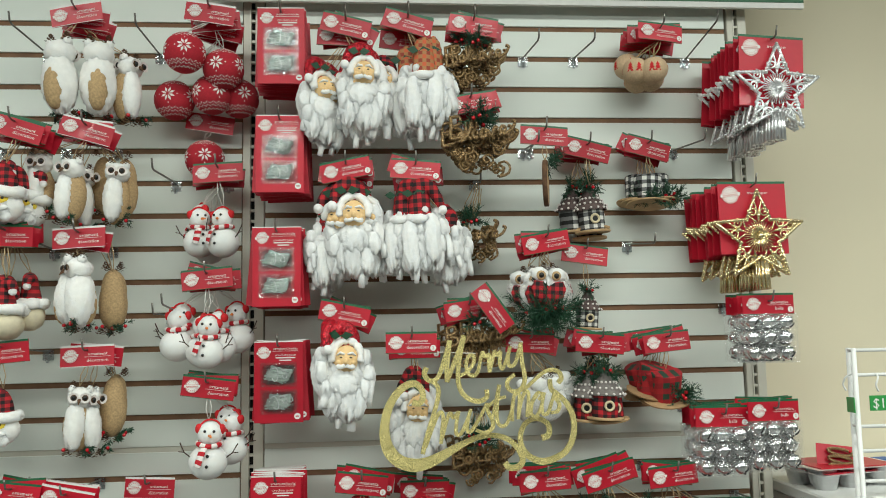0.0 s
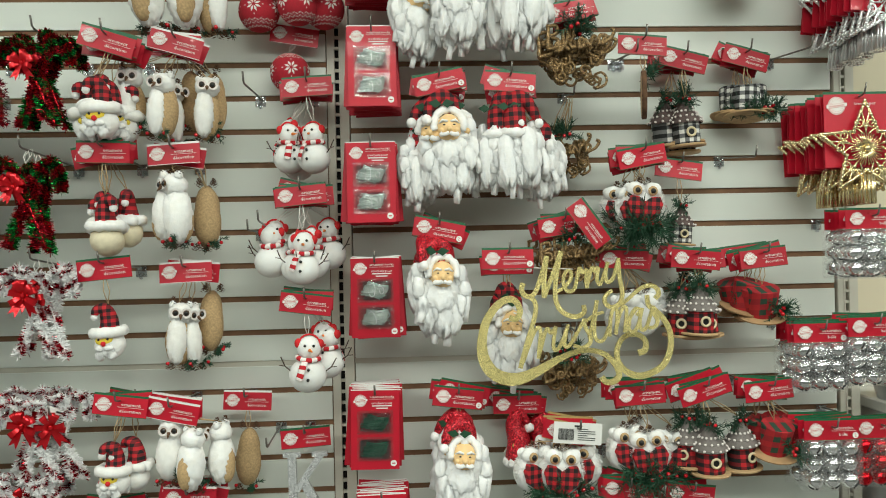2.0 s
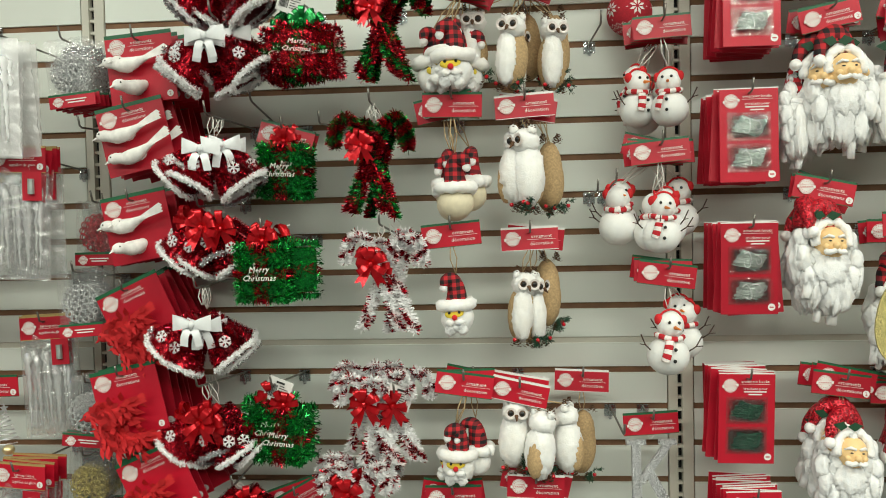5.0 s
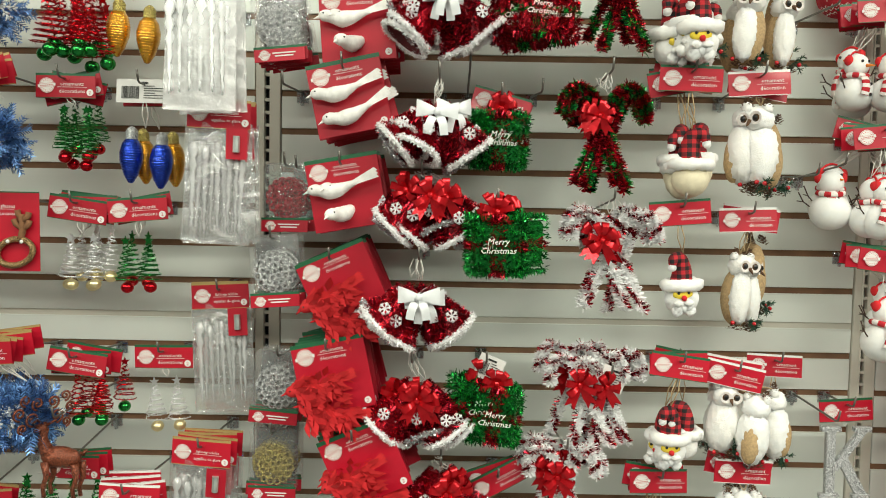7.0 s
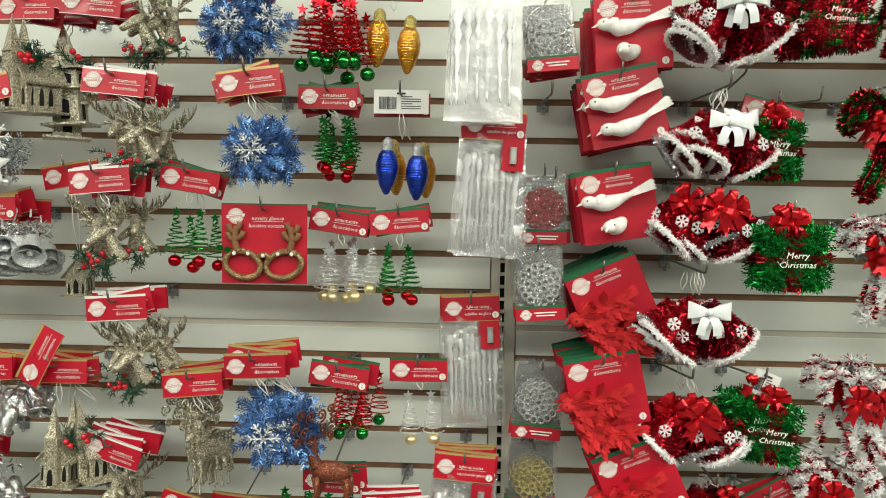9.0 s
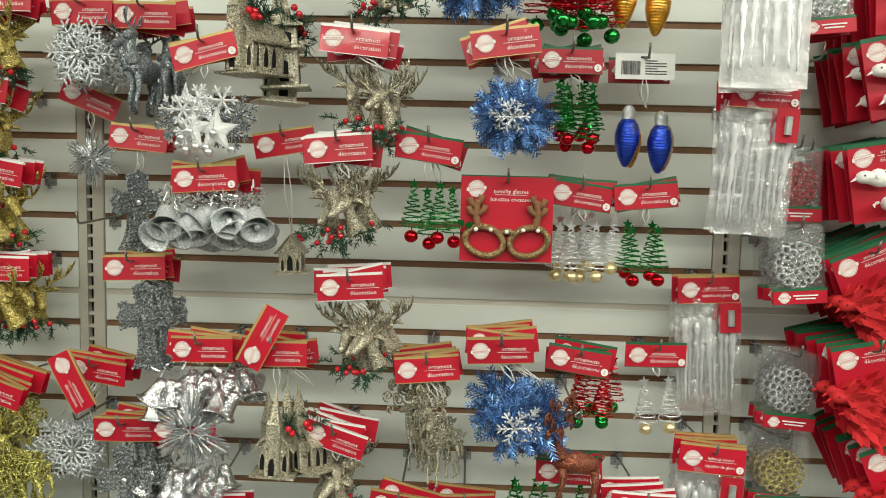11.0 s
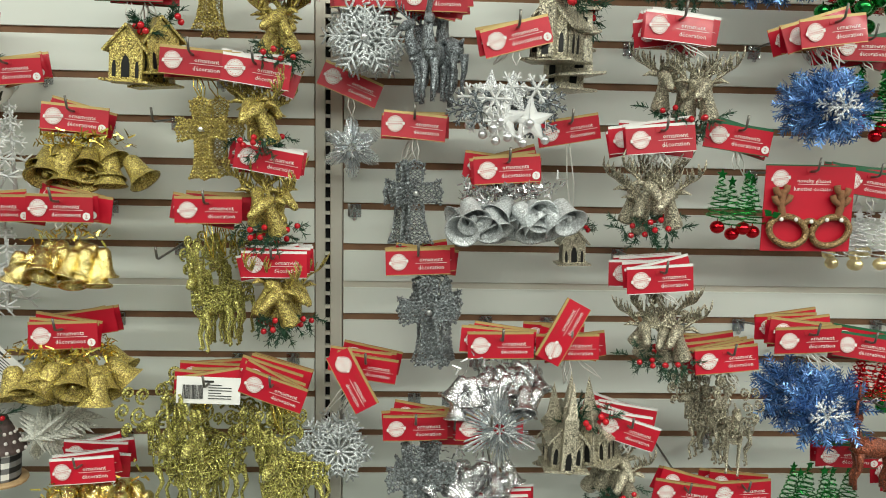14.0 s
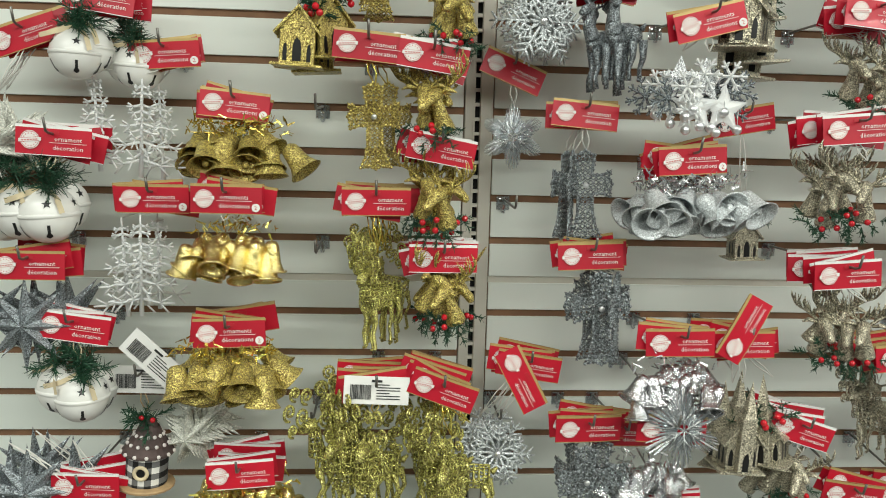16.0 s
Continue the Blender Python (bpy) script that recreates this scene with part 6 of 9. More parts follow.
@kind("star_bell", "silver glitter star and snowflake cluster with bells", "star ornament", 0.06, "thread")
def star_bell(rng):
    s, v, out = Shape(), Shape(), []
    folded_star(v, 0.036, 5, 0.004, at=(0.022, -0.01, -0.018), ratio=0.45)
    folded_star(s, 0.034, 5, 0.004, at=(-0.004, 0.0, 0.02), ratio=0.45)
    for cx, cz in ((-0.03, 0.012), (0.03, 0.028), (-0.02, -0.02)):
        w = Shape()
        for k in range(6):
            a = k * math.pi / 3
            d, sd = Vector((math.cos(a), 0, math.sin(a))), Vector((-math.sin(a), 0, math.cos(a)))
            o = Vector((cx, -0.006, cz))
            w.tube([o, o + d * 0.024], 0.002, 4)
            for e in (-1, 1):
                w.tube([o + d * 0.013, o + d * 0.013 + (d + sd * e) * 0.006], 0.0016, 4)
        out.append(("flake", w.mesh("flake", [MAT["foam"]], False), ""))
    for cx, cz in ((0.05, 0.01), (0.038, -0.016), (-0.05, -0.004)):
        w = Shape()
        for k in range(8):
            a = k * math.pi / 4 + cx * 9
            d, sd = Vector((math.cos(a), 0.2 * math.sin(3 * a), math.sin(a))), Vector((-math.sin(a), 0, math.cos(a)))
            o = Vector((cx, 0.014, cz))
            w.tube([o, o + d * 0.03], 0.0018, 4)
            for u in (0.012, 0.021):
                for e in (-1, 1):
                    w.tube([o + d * u, o + d * u + (d + sd * e) * 0.006], 0.0015, 4)
        out.append(("grey_flake", w.mesh("grey_flake", [MAT["dark_glit"]], False), "dark silver glitter snowflake"))
    for p in ((-0.032, -0.008, -0.03), (0.012, -0.012, -0.05), (0.045, -0.006, -0.045), (-0.01, -0.008, -0.042), (0.02, -0.016, -0.022)):
        b = Shape().ball(p, 0.007, 12, 9)
        b.tube([p, (p[0], p[1], p[2] + 0.03)], 0.0006, 4)
        out.append(("bell", b.mesh("bell", [MAT["silver"]]), "small round silver bell"))
    return out + [("white_star", v.mesh("white_star", [MAT["foam"]], False), ""), ("star", s.mesh("star", [MAT["white_glit"]], False), "")]


# ---- bells ----
MAT["crushed_silver"] = grainy("crinkled_silver_foil", (0.66, 0.66, 0.67), 0.2, 1.0, spread=0.1, bump=1.0, fine=290)
MAT["crushed_gold"] = grainy("crinkled_pale_gold_foil", (0.82, 0.67, 0.28), 0.2, 1.0, spread=0.1, bump=1.0, fine=290)


def bell_cluster(rng, mat, count, wide, leaf, shiny):
    t, bells = Shape(), []
    for k in range(count):
        s = Shape()
        u = (k + 0.5) / count - 0.5
        m = pose(u * wide * 0.8, rng.uniform(-0.014, 0.01) - (0.012 if shiny else 0), 0.006 + rng.uniform(-0.012, 0.008), (-14 if shiny else -30 if mat == "gold_glit" else -50) + rng.uniform(-24, 20), rng.uniform(-34, 34), u * 50 + rng.uniform(-20, 20))
        bell_shape(s, m @ Matrix.Translation((0, 0, -0.045)), 0.0225 if shiny else 0.027, 0.05, 0, 22, 0)
        if shiny:
            s.tube([m @ Vector((0.0228 * math.cos(q * math.pi / 10), 0.0228 * math.sin(q * math.pi / 10), -0.0445)) for q in range(20)], 0.0022, 6, closed=True)
        p = m @ Vector((0, 0, -0.036))
        s.ball(p, 0.006, 8, 6)
        bells.append(("bell", s.mesh("bell", [MAT[mat]]), ""))
    for k in range(26 if shiny else 80):
        x = rng.uniform(-0.34, 0.34) * wide
        p = Vector((x, rng.uniform(-0.02, 0.015), 0.034 + rng.uniform(-0.012, 0.012)))
        t.strand(p, p + on_ball(rng) * rng.uniform(0.008, 0.017), rng.uniform(0.002, 0.0045), 0, on_ball(rng))
    return [*bells, ("tinsel_top", t.mesh("tinsel_top", [MAT[leaf]], False), "loose tinsel strips")]


kind("bells_glit", "cluster of silver glitter bells", "bell ornament", 0.045, "thread")(lambda rng: bell_cluster(rng, "pale_silver", 4, 0.2, "tin_silver", False))
kind("bells_foil", "cluster of shiny silver foil bells", "bell ornament", 0.045, "thread")(lambda rng: bell_cluster(rng, "crushed_silver", 6, 0.2, "tin_silver", True))
kind("bells_gold", "cluster of gold glitter bells with foil strips", "bell ornament", 0.045, "thread")(lambda rng: bell_cluster(rng, "gold_glit", 4, 0.16, "tin_gold", False))
kind("bells_gfoil", "cluster of shiny gold foil bells", "bell ornament", 0.045, "thread")(lambda rng: bell_cluster(rng, "crushed_gold", 6, 0.16, "tin_gold", True))


# ---- deer, houses, trees ----
def antler(s, root, e, size, rng, r=0.0024, slot=0):
    p = [Vector(root), Vector(root) + Vector((e * size * 0.42, 0.004, size * 0.3)), Vector(root) + Vector((e * size * 0.85, 0.0, size * 0.5)), Vector(root) + Vector((e * size * 1.1, -0.004, size * 0.82))]
    path = glide(p, 4)
    s.tube(path, r, 5, slot, radii=[r * (1 - 0.6 * i / len(path)) for i in range(len(path))])
    for i, k in ((2, 0.4), (4, 0.55), (6, 0.55), (8, 0.45), (9, 0.4), (11, 0.35)):
        o = Vector(path[min(i, len(path) - 1)])
        d = Vector((e * rng.uniform(-0.5, 0.7), rng.uniform(-0.6, 0.2), 1)).normalized()
        s.tube([o, o + d * size * k * 0.5, o + (d + Vector((0, -0.2, 0.15))) * size * k * 0.8], r * 0.75, 4, slot, radii=[r * 0.8, r * 0.6, r * 0.2])


def deer_head(rng, mat):
    s = Shape()
    horns = []
    s.tube(glide([(0, 0.02, -0.035), (0, 0.008, -0.01), (0, -0.004, 0.012)], 4), 0.02, 12, radii=[0.0165, 0.016, 0.0145, 0.0125, 0.0112, 0.0102, 0.0098, 0.0095, 0.0092])
    s.tube(glide([(0, 0.008, 0.02), (0, -0.016, 0.012), (0, -0.04, -0.006)], 4), 0.018, 12, radii=[0.0075, 0.0098, 0.011, 0.0106, 0.0094, 0.008, 0.0072, 0.0068, 0.0045])
    for e in (-1, 1):
        s.tube([(e * 0.012, 0.002, 0.02), (e * 0.024, 0.0, 0.024), (e * 0.036, 0.0, 0.02)], 0.006, 8, radii=[0.005, 0.008, 0.002], flat=0.5)
        h = Shape()
        antler(h, (e * 0.008, 0.004, 0.022), e * 0.85, 0.052, rng, 0.003)
        antler(h, (e * 0.009, 0.006, 0.024), e * 0.7, 0.036, rng, 0.0024)
        horns.append(("antler", h.mesh("antler", [MAT[mat]]), ""))
    g = Shape()
    for k in range(5):
        a = math.pi + math.pi * k / 4
        sprig(g, (0.026 * math.cos(a), -0.004, -0.034 + 0.012 * math.sin(a)), 1, 0.026, rng, aim=(math.cos(a), -0.4, -0.3))
    return [("head", s.mesh("head", [MAT[mat]]), ""), *horns, ("wreath", g.mesh("wreath", [MAT["pine"]], False), "green pine collar"),
            *berries(rng, [(0.012, -0.026, -0.036), (-0.01, -0.028, -0.04)], 0.005)]


kind("deer_head", "champagne glitter antlered deer head with berries", "deer ornament", 0.06, "thread")(lambda rng: deer_head(rng, "champ_glit"))
kind("deer_head_g", "gold glitter antlered deer head with berries", "deer ornament", 0.06, "thread")(lambda rng: deer_head(rng, "gold_glit"))


def deer_stand(rng, mat, lattice, curl):
    s = Shape()
    if lattice:
        def coil(a, c, r0, r1, rings, wire):
            a, c = Vector(a), Vector(c)
            d = (c - a).normalized()
            u = d.cross(Vector((0, 1, 0))).normalized()
            v = Vector((0, 1, 0))
            for k in range(rings):
                t = k / (rings - 1)
                r = r0 + (r1 - r0) * t
                o = a.lerp(c, t)
                s.tube([o + u * r * math.cos(q) + v * r * 0.9 * math.sin(q) for q in [2 * math.pi * p / 10 for p in range(10)]], wire, 4, closed=True)
            for p in range(6):
                for tw in (0.9, -0.9):
                    q = 2 * math.pi * p / 6
                    s.tube([a.lerp(c, t) + (u * math.cos(q + tw * t) + v * 0.9 * math.sin(q + tw * t)) * (r0 + (r1 - r0) * t) for t in (0, 0.33, 0.66, 1)], wire * 0.9, 4)
        coil((-0.03, 0, 0.0), (0.03, 0, -0.002), 0.016, 0.017, 9, 0.0014)
        coil((-0.03, 0, 0.006), (-0.034, 0, 0.042), 0.011, 0.007, 5, 0.0013)
        s.tube([(-0.03, 0, 0.048), (-0.045, -0.003, 0.044), (-0.054, -0.004, 0.038)], 0.008, 8, radii=[0.009, 0.008, 0.004])
        for x, y in ((-0.026, -0.01), (-0.02, 0.011), (0.024, -0.01), (0.03, 0.011)):
            s.tube([(x, y, -0.01), (x + 0.006, y, -0.034), (x - 0.003, y, -0.052), (x + 0.002, y, -0.076), (x - 0.003, y, -0.078)], 0.003, 6, radii=[0.005, 0.0032, 0.0026, 0.0026, 0.003])
            s.tube([(p[0], y, p[2]) for p in spiral(x + 0.002, -0.018, 0.008, 1.3, 1.0, 1, 12)], 0.0014, 4)
    else:
        s.ball((-0.002, 0, -0.004), (0.036, 0.016, 0.019), 18, 12, 0, 0.1)
        s.tube(glide([(-0.026, 0, 0.002), (-0.036, 0, 0.024), (-0.034, 0, 0.044)], 4), 0.008, 8, radii=[0.013, 0.012, 0.011, 0.01, 0.009, 0.008, 0.008, 0.008, 0.008])
        s.tube([(-0.03, 0, 0.048), (-0.045, -0.003, 0.044), (-0.054, -0.004, 0.038)], 0.008, 8, radii=[0.009, 0.008, 0.004])
        for x, y in ((-0.026, -0.009), (-0.022, 0.009), (0.026, -0.009), (0.03, 0.009)):
            s.tube([(x, y, -0.012), (x + 0.004, y, -0.038), (x - 0.002, y, -0.056), (x + 0.001, y, -0.074)], 0.005, 7, radii=[0.008, 0.005, 0.0036, 0.004])
    s.tube([(0.034, 0, 0.004), (0.042, 0, 0.012)], 0.004, 6, radii=[0.005, 0.002])
    for e in (-1, 1):
        if curl:
            for cx, cz, r in ((-0.034 + e * 0.022, 0.064, 0.013), (-0.034 + e * 0.046, 0.076, 0.012), (-0.034 + e * 0.014, 0.09, 0.012), (-0.034 + e * 0.04, 0.05, 0.009), (-0.034 + e * 0.036, 0.098, 0.01)):
                s.tube([(-0.034 + (a + 0.034) * 0.55, (a + 0.034) * 0.8, c) for a, _, c in spiral(cx, cz, r, 1.5, 4.7, e)], 0.0021, 5)
            s.tube([(-0.032, 0, 0.05), (-0.032 + e * 0.016, e * 0.004, 0.06)], 0.0022, 5)
        else:
            antler(s, (-0.032, e * 0.005, 0.05), e * 0.8, 0.036, rng)
    return [("figure", s.mesh("figure", [MAT[mat]]), "")]


kind("deer_fil", "champagne glitter wire deer with curled antlers", "deer ornament", 0.08, "thread")(lambda rng: deer_stand(rng, "champ_glit", True, True))
kind("deer_fil_g", "yellow-gold glitter wire deer with curled antlers", "deer ornament", 0.08, "tin_gold")(lambda rng: deer_stand(rng, "green_gold", True, True))
kind("deer_dark", "dark silver glitter standing deer ornament", "deer ornament", 0.07, "thread")(lambda rng: deer_stand(rng, "dark_glit", False, False))
kind("brown_deer", "copper brown glitter standing deer with curled antlers", "deer ornament", 0.08, "thread")(lambda rng: deer_stand(rng, "brown_stat", False, True))


def glitter_house(rng, mat, steeple):
    b, r = Shape(), Shape()
    w, d, h = 0.026, 0.022, 0.05
    b.box(-w, w, -d, d, -0.05, -0.05 + h, bevel=0.001)
    b.add([(-w, -d, 0.0), (w, -d, 0.0), (0, -d, 0.03), (-w, d, 0.0), (w, d, 0.0), (0, d, 0.03)], [(0, 1, 2), (5, 4, 3)])
    base = Shape().box(-w - 0.012, w + 0.012, -d - 0.01, d + 0.01, -0.054, -0.05, bevel=0.001)
    extra = [("base", base.mesh("base", [MAT[mat]], False), "")]
    for e in (-1, 1):
        p = [(0, 0.036), (e * 0.036, -0.006), (e * 0.034, -0.009), (0, 0.031)]
        r.plate(p if e < 0 else p[::-1], -d - 0.006, d + 0.006)
    if steeple:
        t = Shape().box(-0.012, 0.012, -d - 0.014, -d + 0.004, -0.05, 0.04, bevel=0.001)
        extra.append(("tower", t.mesh("tower", [MAT[mat]], False), ""))
        t = Shape().lathe([(0.016, 0.04), (0.012, 0.046), (0.0001, 0.1)], 4, 0, Matrix.Translation((0, -d - 0.005, 0)) @ Matrix.Rotation(radians(45), 4, "Z"))
        extra.append(("spire", t.mesh("spire", [MAT[mat]], False), ""))
    y = -d - (0.0146 if steeple else 0.0006)
    arch = lambda cx, z0, ww, hh: [(cx - ww, z0), (cx + ww, z0), (cx + ww, z0 + hh * 0.6), (cx + ww * 0.6, z0 + hh * 0.9), (cx, z0 + hh), (cx - ww * 0.6, z0 + hh * 0.9), (cx - ww, z0 + hh * 0.6)]
    wins = ((0, 0.0065, 0.034), (-0.0175, 0.003, 0.026), (0.0175, 0.003, 0.026)) if not steeple else ((0, 0.005, 0.03),)
    # No hole is cut: a flat black face stands for the shade inside.
    def opening(corners):
        extra.append(("window", Shape().add(corners, [tuple(range(7))]).mesh("window", [MAT["black"]], False), "black patch painted as the shade in an arched opening"))
    for cx, ww, hh in wins:
        opening([(x, y, z) for x, z in arch(cx, -0.046, ww, hh)])
    if steeple:
        for cx in (-0.019, 0.019):
            opening([(x, -d - 0.0006, z) for x, z in arch(cx, -0.042, 0.0035, 0.028)])
    for e in (-1, 1):
        for cy in (-0.01, 0.004):
            opening([(e * (w + 0.0006), cy + x, z) for x, z in arch(0, -0.042, 0.0035, 0.028)])
    g = Shape()
    sprig(g, (0.02, -0.01, 0.03), 5, 0.03, rng, aim=(0.3, -0.3, 0.2))
    return [("body", b.mesh("body", [MAT[mat]], False), ""), ("roof", r.mesh("roof", [MAT[mat]], False), ""), *extra,
            ("sprig", g.mesh("sprig", [MAT["pine"]], False), "green pine sprig"), *berries(rng, [(0.024, -0.03, 0.034), (0.03, -0.026, 0.026)], 0.0055)]


@kind("lantern", "tall champagne glitter church tower with spire and pine", "house ornament", 0.078, "thread")
def lantern(rng):
    quarter = Matrix.Rotation(radians(45), 4, "Z")
    pieces = (("base", Shape().box(-0.034, 0.034, -0.034, 0.034, -0.074, -0.07, bevel=0.001)), ("body", Shape().box(-0.02, 0.02, -0.02, 0.02, -0.07, -0.02, bevel=0.001)),
              ("eave", Shape().box(-0.03, 0.03, -0.03, 0.03, -0.02, -0.0155, bevel=0.001)), ("belfry", Shape().box(-0.021, 0.021, -0.021, 0.021, -0.0155, 0.01, bevel=0.001)),
              ("roof", Shape().lathe([(0.042, 0.01), (0.042, 0.0135), (0.022, 0.022), (0.0001, 0.022)], 4, 0, quarter)), ("spire", Shape().lathe([(0.018, 0.021), (0.016, 0.034), (0.0175, 0.036), (0.0001, 0.082)], 4, 0, quarter)))
    out = [(name, sh.mesh(name, [MAT["champ_pale2"]], False), "") for name, sh in pieces]
    # Windows are near-black faces on solid walls, painted as inner shade.
    for e in range(4):
        for z0, z1, w, reach in ((-0.064, -0.034, 0.0065, 0.0206), (-0.0115, 0.0055, 0.013, 0.0216)):
            q = Shape().add([(-w, -reach, z0), (w, -reach, z0), (w, -reach, z1 - 0.004), (0, -reach, z1), (-w, -reach, z1 - 0.004)], [(0, 1, 2, 3, 4)]).mesh("window", [MAT["slot"]], False)
            q.transform(Matrix.Rotation(e * math.pi / 2, 4, "Z"))
            out.append(("window", q, "black patch painted as the shade in an arched opening"))
    g = Shape()
    sprig(g, (0.014, -0.01, 0.02), 6, 0.03, rng, aim=(0.4, -0.3, 0.3))
    return out + [("sprig", g.mesh("sprig", [MAT["pine"]], False), "green pine sprig"), *berries(rng, [(0.02, -0.026, 0.034), (0.026, -0.022, 0.026)], 0.005)]


MAT["champ_pale2"] = glitter("pale_champagne_glitter", (0.6, 0.56, 0.44), 0.5, scale=700, bright=1.5)
kind("house_glit", "champagne glitter lantern house ornament", "house ornament", 0.036, "thread")(lambda rng: glitter_house(rng, "champ_glit", False))
kind("church", "champagne glitter church ornament with steeple", "house ornament", 0.09, "thread")(lambda rng: glitter_house(rng, "champ_glit", True))
kind("house_gold", "gold glitter lantern house ornament with pine", "house ornament", 0.036, "thread")(lambda rng: glitter_house(rng, "gold_glit", False))


@kind("tree_white", "white glitter bare branching tree ornament", "tree ornament", 0.085, "thread")
def tree_white(rng):
    s = Shape()
    s.tube([(0, 0, -0.085), (0, 0, 0.085)], 0.003, 6, radii=[0.0042, 0.0015])
    for k in range(13):
        z = -0.055 + 0.0102 * k
        ln = 0.047 * (1 - (z + 0.055) / 0.15) + 0.007
        for j in range(2):
            a = k * 1.1 + j * math.pi + rng.uniform(-0.3, 0.3)
            d = Vector((math.cos(a), math.sin(a) * 0.6, -0.28))
            o = Vector((0, 0, z))
            s.tube([o, o + d * ln * 0.6, o + d * ln + Vector((0, 0, ln * 0.12))], 0.003, 4, radii=[0.0027, 0.0023, 0.0016])
            for e in (-1, 1):
                q = o + d * ln * 0.55
                s.tube([q, q + (d + Vector((0, 0, 0.9 * e))).normalized() * ln * 0.42], 0.0017, 4)
    return [("tree", s.mesh("tree", [MAT["foam"]]), "")]


kind("loose_card", "red header card hanging loose on its hook", "header card", 0.0, "")(lambda rng: [])
NAMES.update({k: v[1].replace(" ", "_") for k, v in KINDS.items()})


# ---- the gold script sign ----
@kind("sign", "large gold glitter Merry Christmas script sign", "script sign", 0.1, "thread")
def script_sign(rng):
    """A cut-out of script letters over a long flourish."""
    s = Shape()
    layers = []

    def draw(pts, w, thick=0.004):
        path = glide([((x - 508) * 0.000455, (412 - z) * 0.000455) for x, z in pts], 6)
        n = len(path)
        if isinstance(w, tuple):
            w = [np.interp(i / (n - 1), np.linspace(0, 1, len(w)), w) * 0.000455 for i in range(n)]
        else:
            w = w * 0.000455
        s.ribbon(path, w, thick, 0, [-0.0009 * len(layers) - 0.003 * i / n for i in range(n)])
        layers.append(1)
    sweep = [(215, 378), (245, 388), (265, 362), (260, 322), (235, 298), (200, 300), (155, 328), (112, 382), (86, 450), (78, 520), (94, 585), (135, 632), (195, 655), (255, 652),
             (315, 632), (375, 606), (440, 580), (505, 564), (570, 566), (630, 592), (670, 640), (684, 688), (660, 716), (620, 714), (603, 690)]
    draw(sweep, (26, 26, 30, 34, 40, 56, 58, 44, 26, 22, 26, 28, 26))
    draw([(782, 602), (814, 592), (820, 552), (790, 520), (745, 515), (705, 540), (684, 590), (690, 640), (722, 682), (772, 705), (832, 698), (890, 668), (928, 605), (936, 530), (915, 465), (880, 420), (850, 390), (848, 345)], (28, 24, 22, 24, 30, 28, 26, 24, 20))
    draw([(885, 366), (903, 345), (892, 315), (858, 303), (815, 315), (765, 350), (725, 376), (690, 384)], (22, 20, 16, 14))
    draw([(294, 231), (282, 258), (294, 286), (319, 294), (344, 276), (371, 221), (396, 161), (411, 121)], (24, 22, 20, 22))
    draw([(411, 121), (396, 188), (384, 251), (379, 306)], (20, 22, 20))
    draw([(379, 306), (419, 226), (451, 164), (478, 106)], (20, 20, 22))
    draw([(478, 106), (451, 188), (434, 264), (431, 321), (444, 364), (476, 394), (518, 406), (551, 391), (553, 358)], (22, 20, 22, 22, 20))
    draw([(436, 286), (471, 271), (503, 241), (513, 208), (496, 196), (478, 218), (473, 258), (488, 288), (513, 286), (528, 261)], (14, 17, 14, 17, 15))
    draw([(528, 261), (541, 221), (553, 191), (563, 211), (583, 204), (575, 244), (575, 284)], (15, 17, 15))
    draw([(575, 284), (593, 231), (608, 194), (618, 211), (635, 198), (625, 244), (633, 274), (650, 251)], (15, 17, 15))
    draw([(650, 251), (670, 206), (682, 176)], (15, 16))
    draw([(682, 176), (665, 231), (670, 266), (695, 254), (715, 208), (730, 164)], (15, 17, 15))
    draw([(730, 164), (727, 251), (732, 321), (715, 366), (680, 381), (650, 361), (652, 328), (687, 304)], (18, 20, 20, 16))
    draw([(314, 294), (334, 321), (332, 364), (309, 426), (279, 496), (252, 564), (237, 606)], (20, 20, 20))
    draw([(252, 581), (287, 508), (319, 448), (339, 434), (344, 461), (332, 516), (322, 571)], (15, 17, 15))
    draw([(322, 571), (344, 511), (366, 456), (379, 444), (389, 464), (416, 438)], (15, 17, 15))
    draw([(416, 438), (399, 496), (396, 536), (416, 536), (444, 491), (471, 434)], (15, 17, 14))
    draw([(471, 434), (451, 488), (446, 528), (468, 526), (506, 476), (546, 416)], (15, 17, 14))
    draw([(546, 416), (546, 454), (563, 494), (558, 528), (523, 544), (483, 528)], (16, 19, 15))
    draw([(558, 501), (583, 426), (610, 341)], (13, 17))
    draw([(610, 341), (590, 426), (583, 496), (598, 524), (625, 514), (650, 464)], (17, 17, 14))
    draw([(553, 428), (588, 406), (633, 396)], (13, 13))
    draw([(650, 508), (657, 451), (672, 396), (690, 386), (692, 414), (677, 501)], (15, 16, 15))
    draw([(677, 501), (697, 431), (720, 388), (735, 388), (732, 426), (717, 496)], (15, 16, 15))
    draw([(717, 496), (737, 476), (749, 431), (777, 396), (797, 406), (777, 426)], (13, 15, 14))
    draw([(777, 401), (747, 436), (737, 481), (757, 498), (782, 466), (807, 396)], (14, 16, 14))
    draw([(807, 396), (789, 456), (792, 491), (814, 486), (837, 438), (856, 391)], (15, 16, 14))
    draw([(856, 391), (856, 426), (869, 456), (856, 484), (824, 488)], (16, 18, 14))
    return [("script", s.mesh("script", [MAT["sign_gold"]], False), "")]


MAT["sign_gold"] = glitter("sign_gold_glitter", (0.6, 0.51, 0.2), 0.4, scale=1100, metal=0.4, bright=1.5)
NAMES["sign"] = "script_sign"


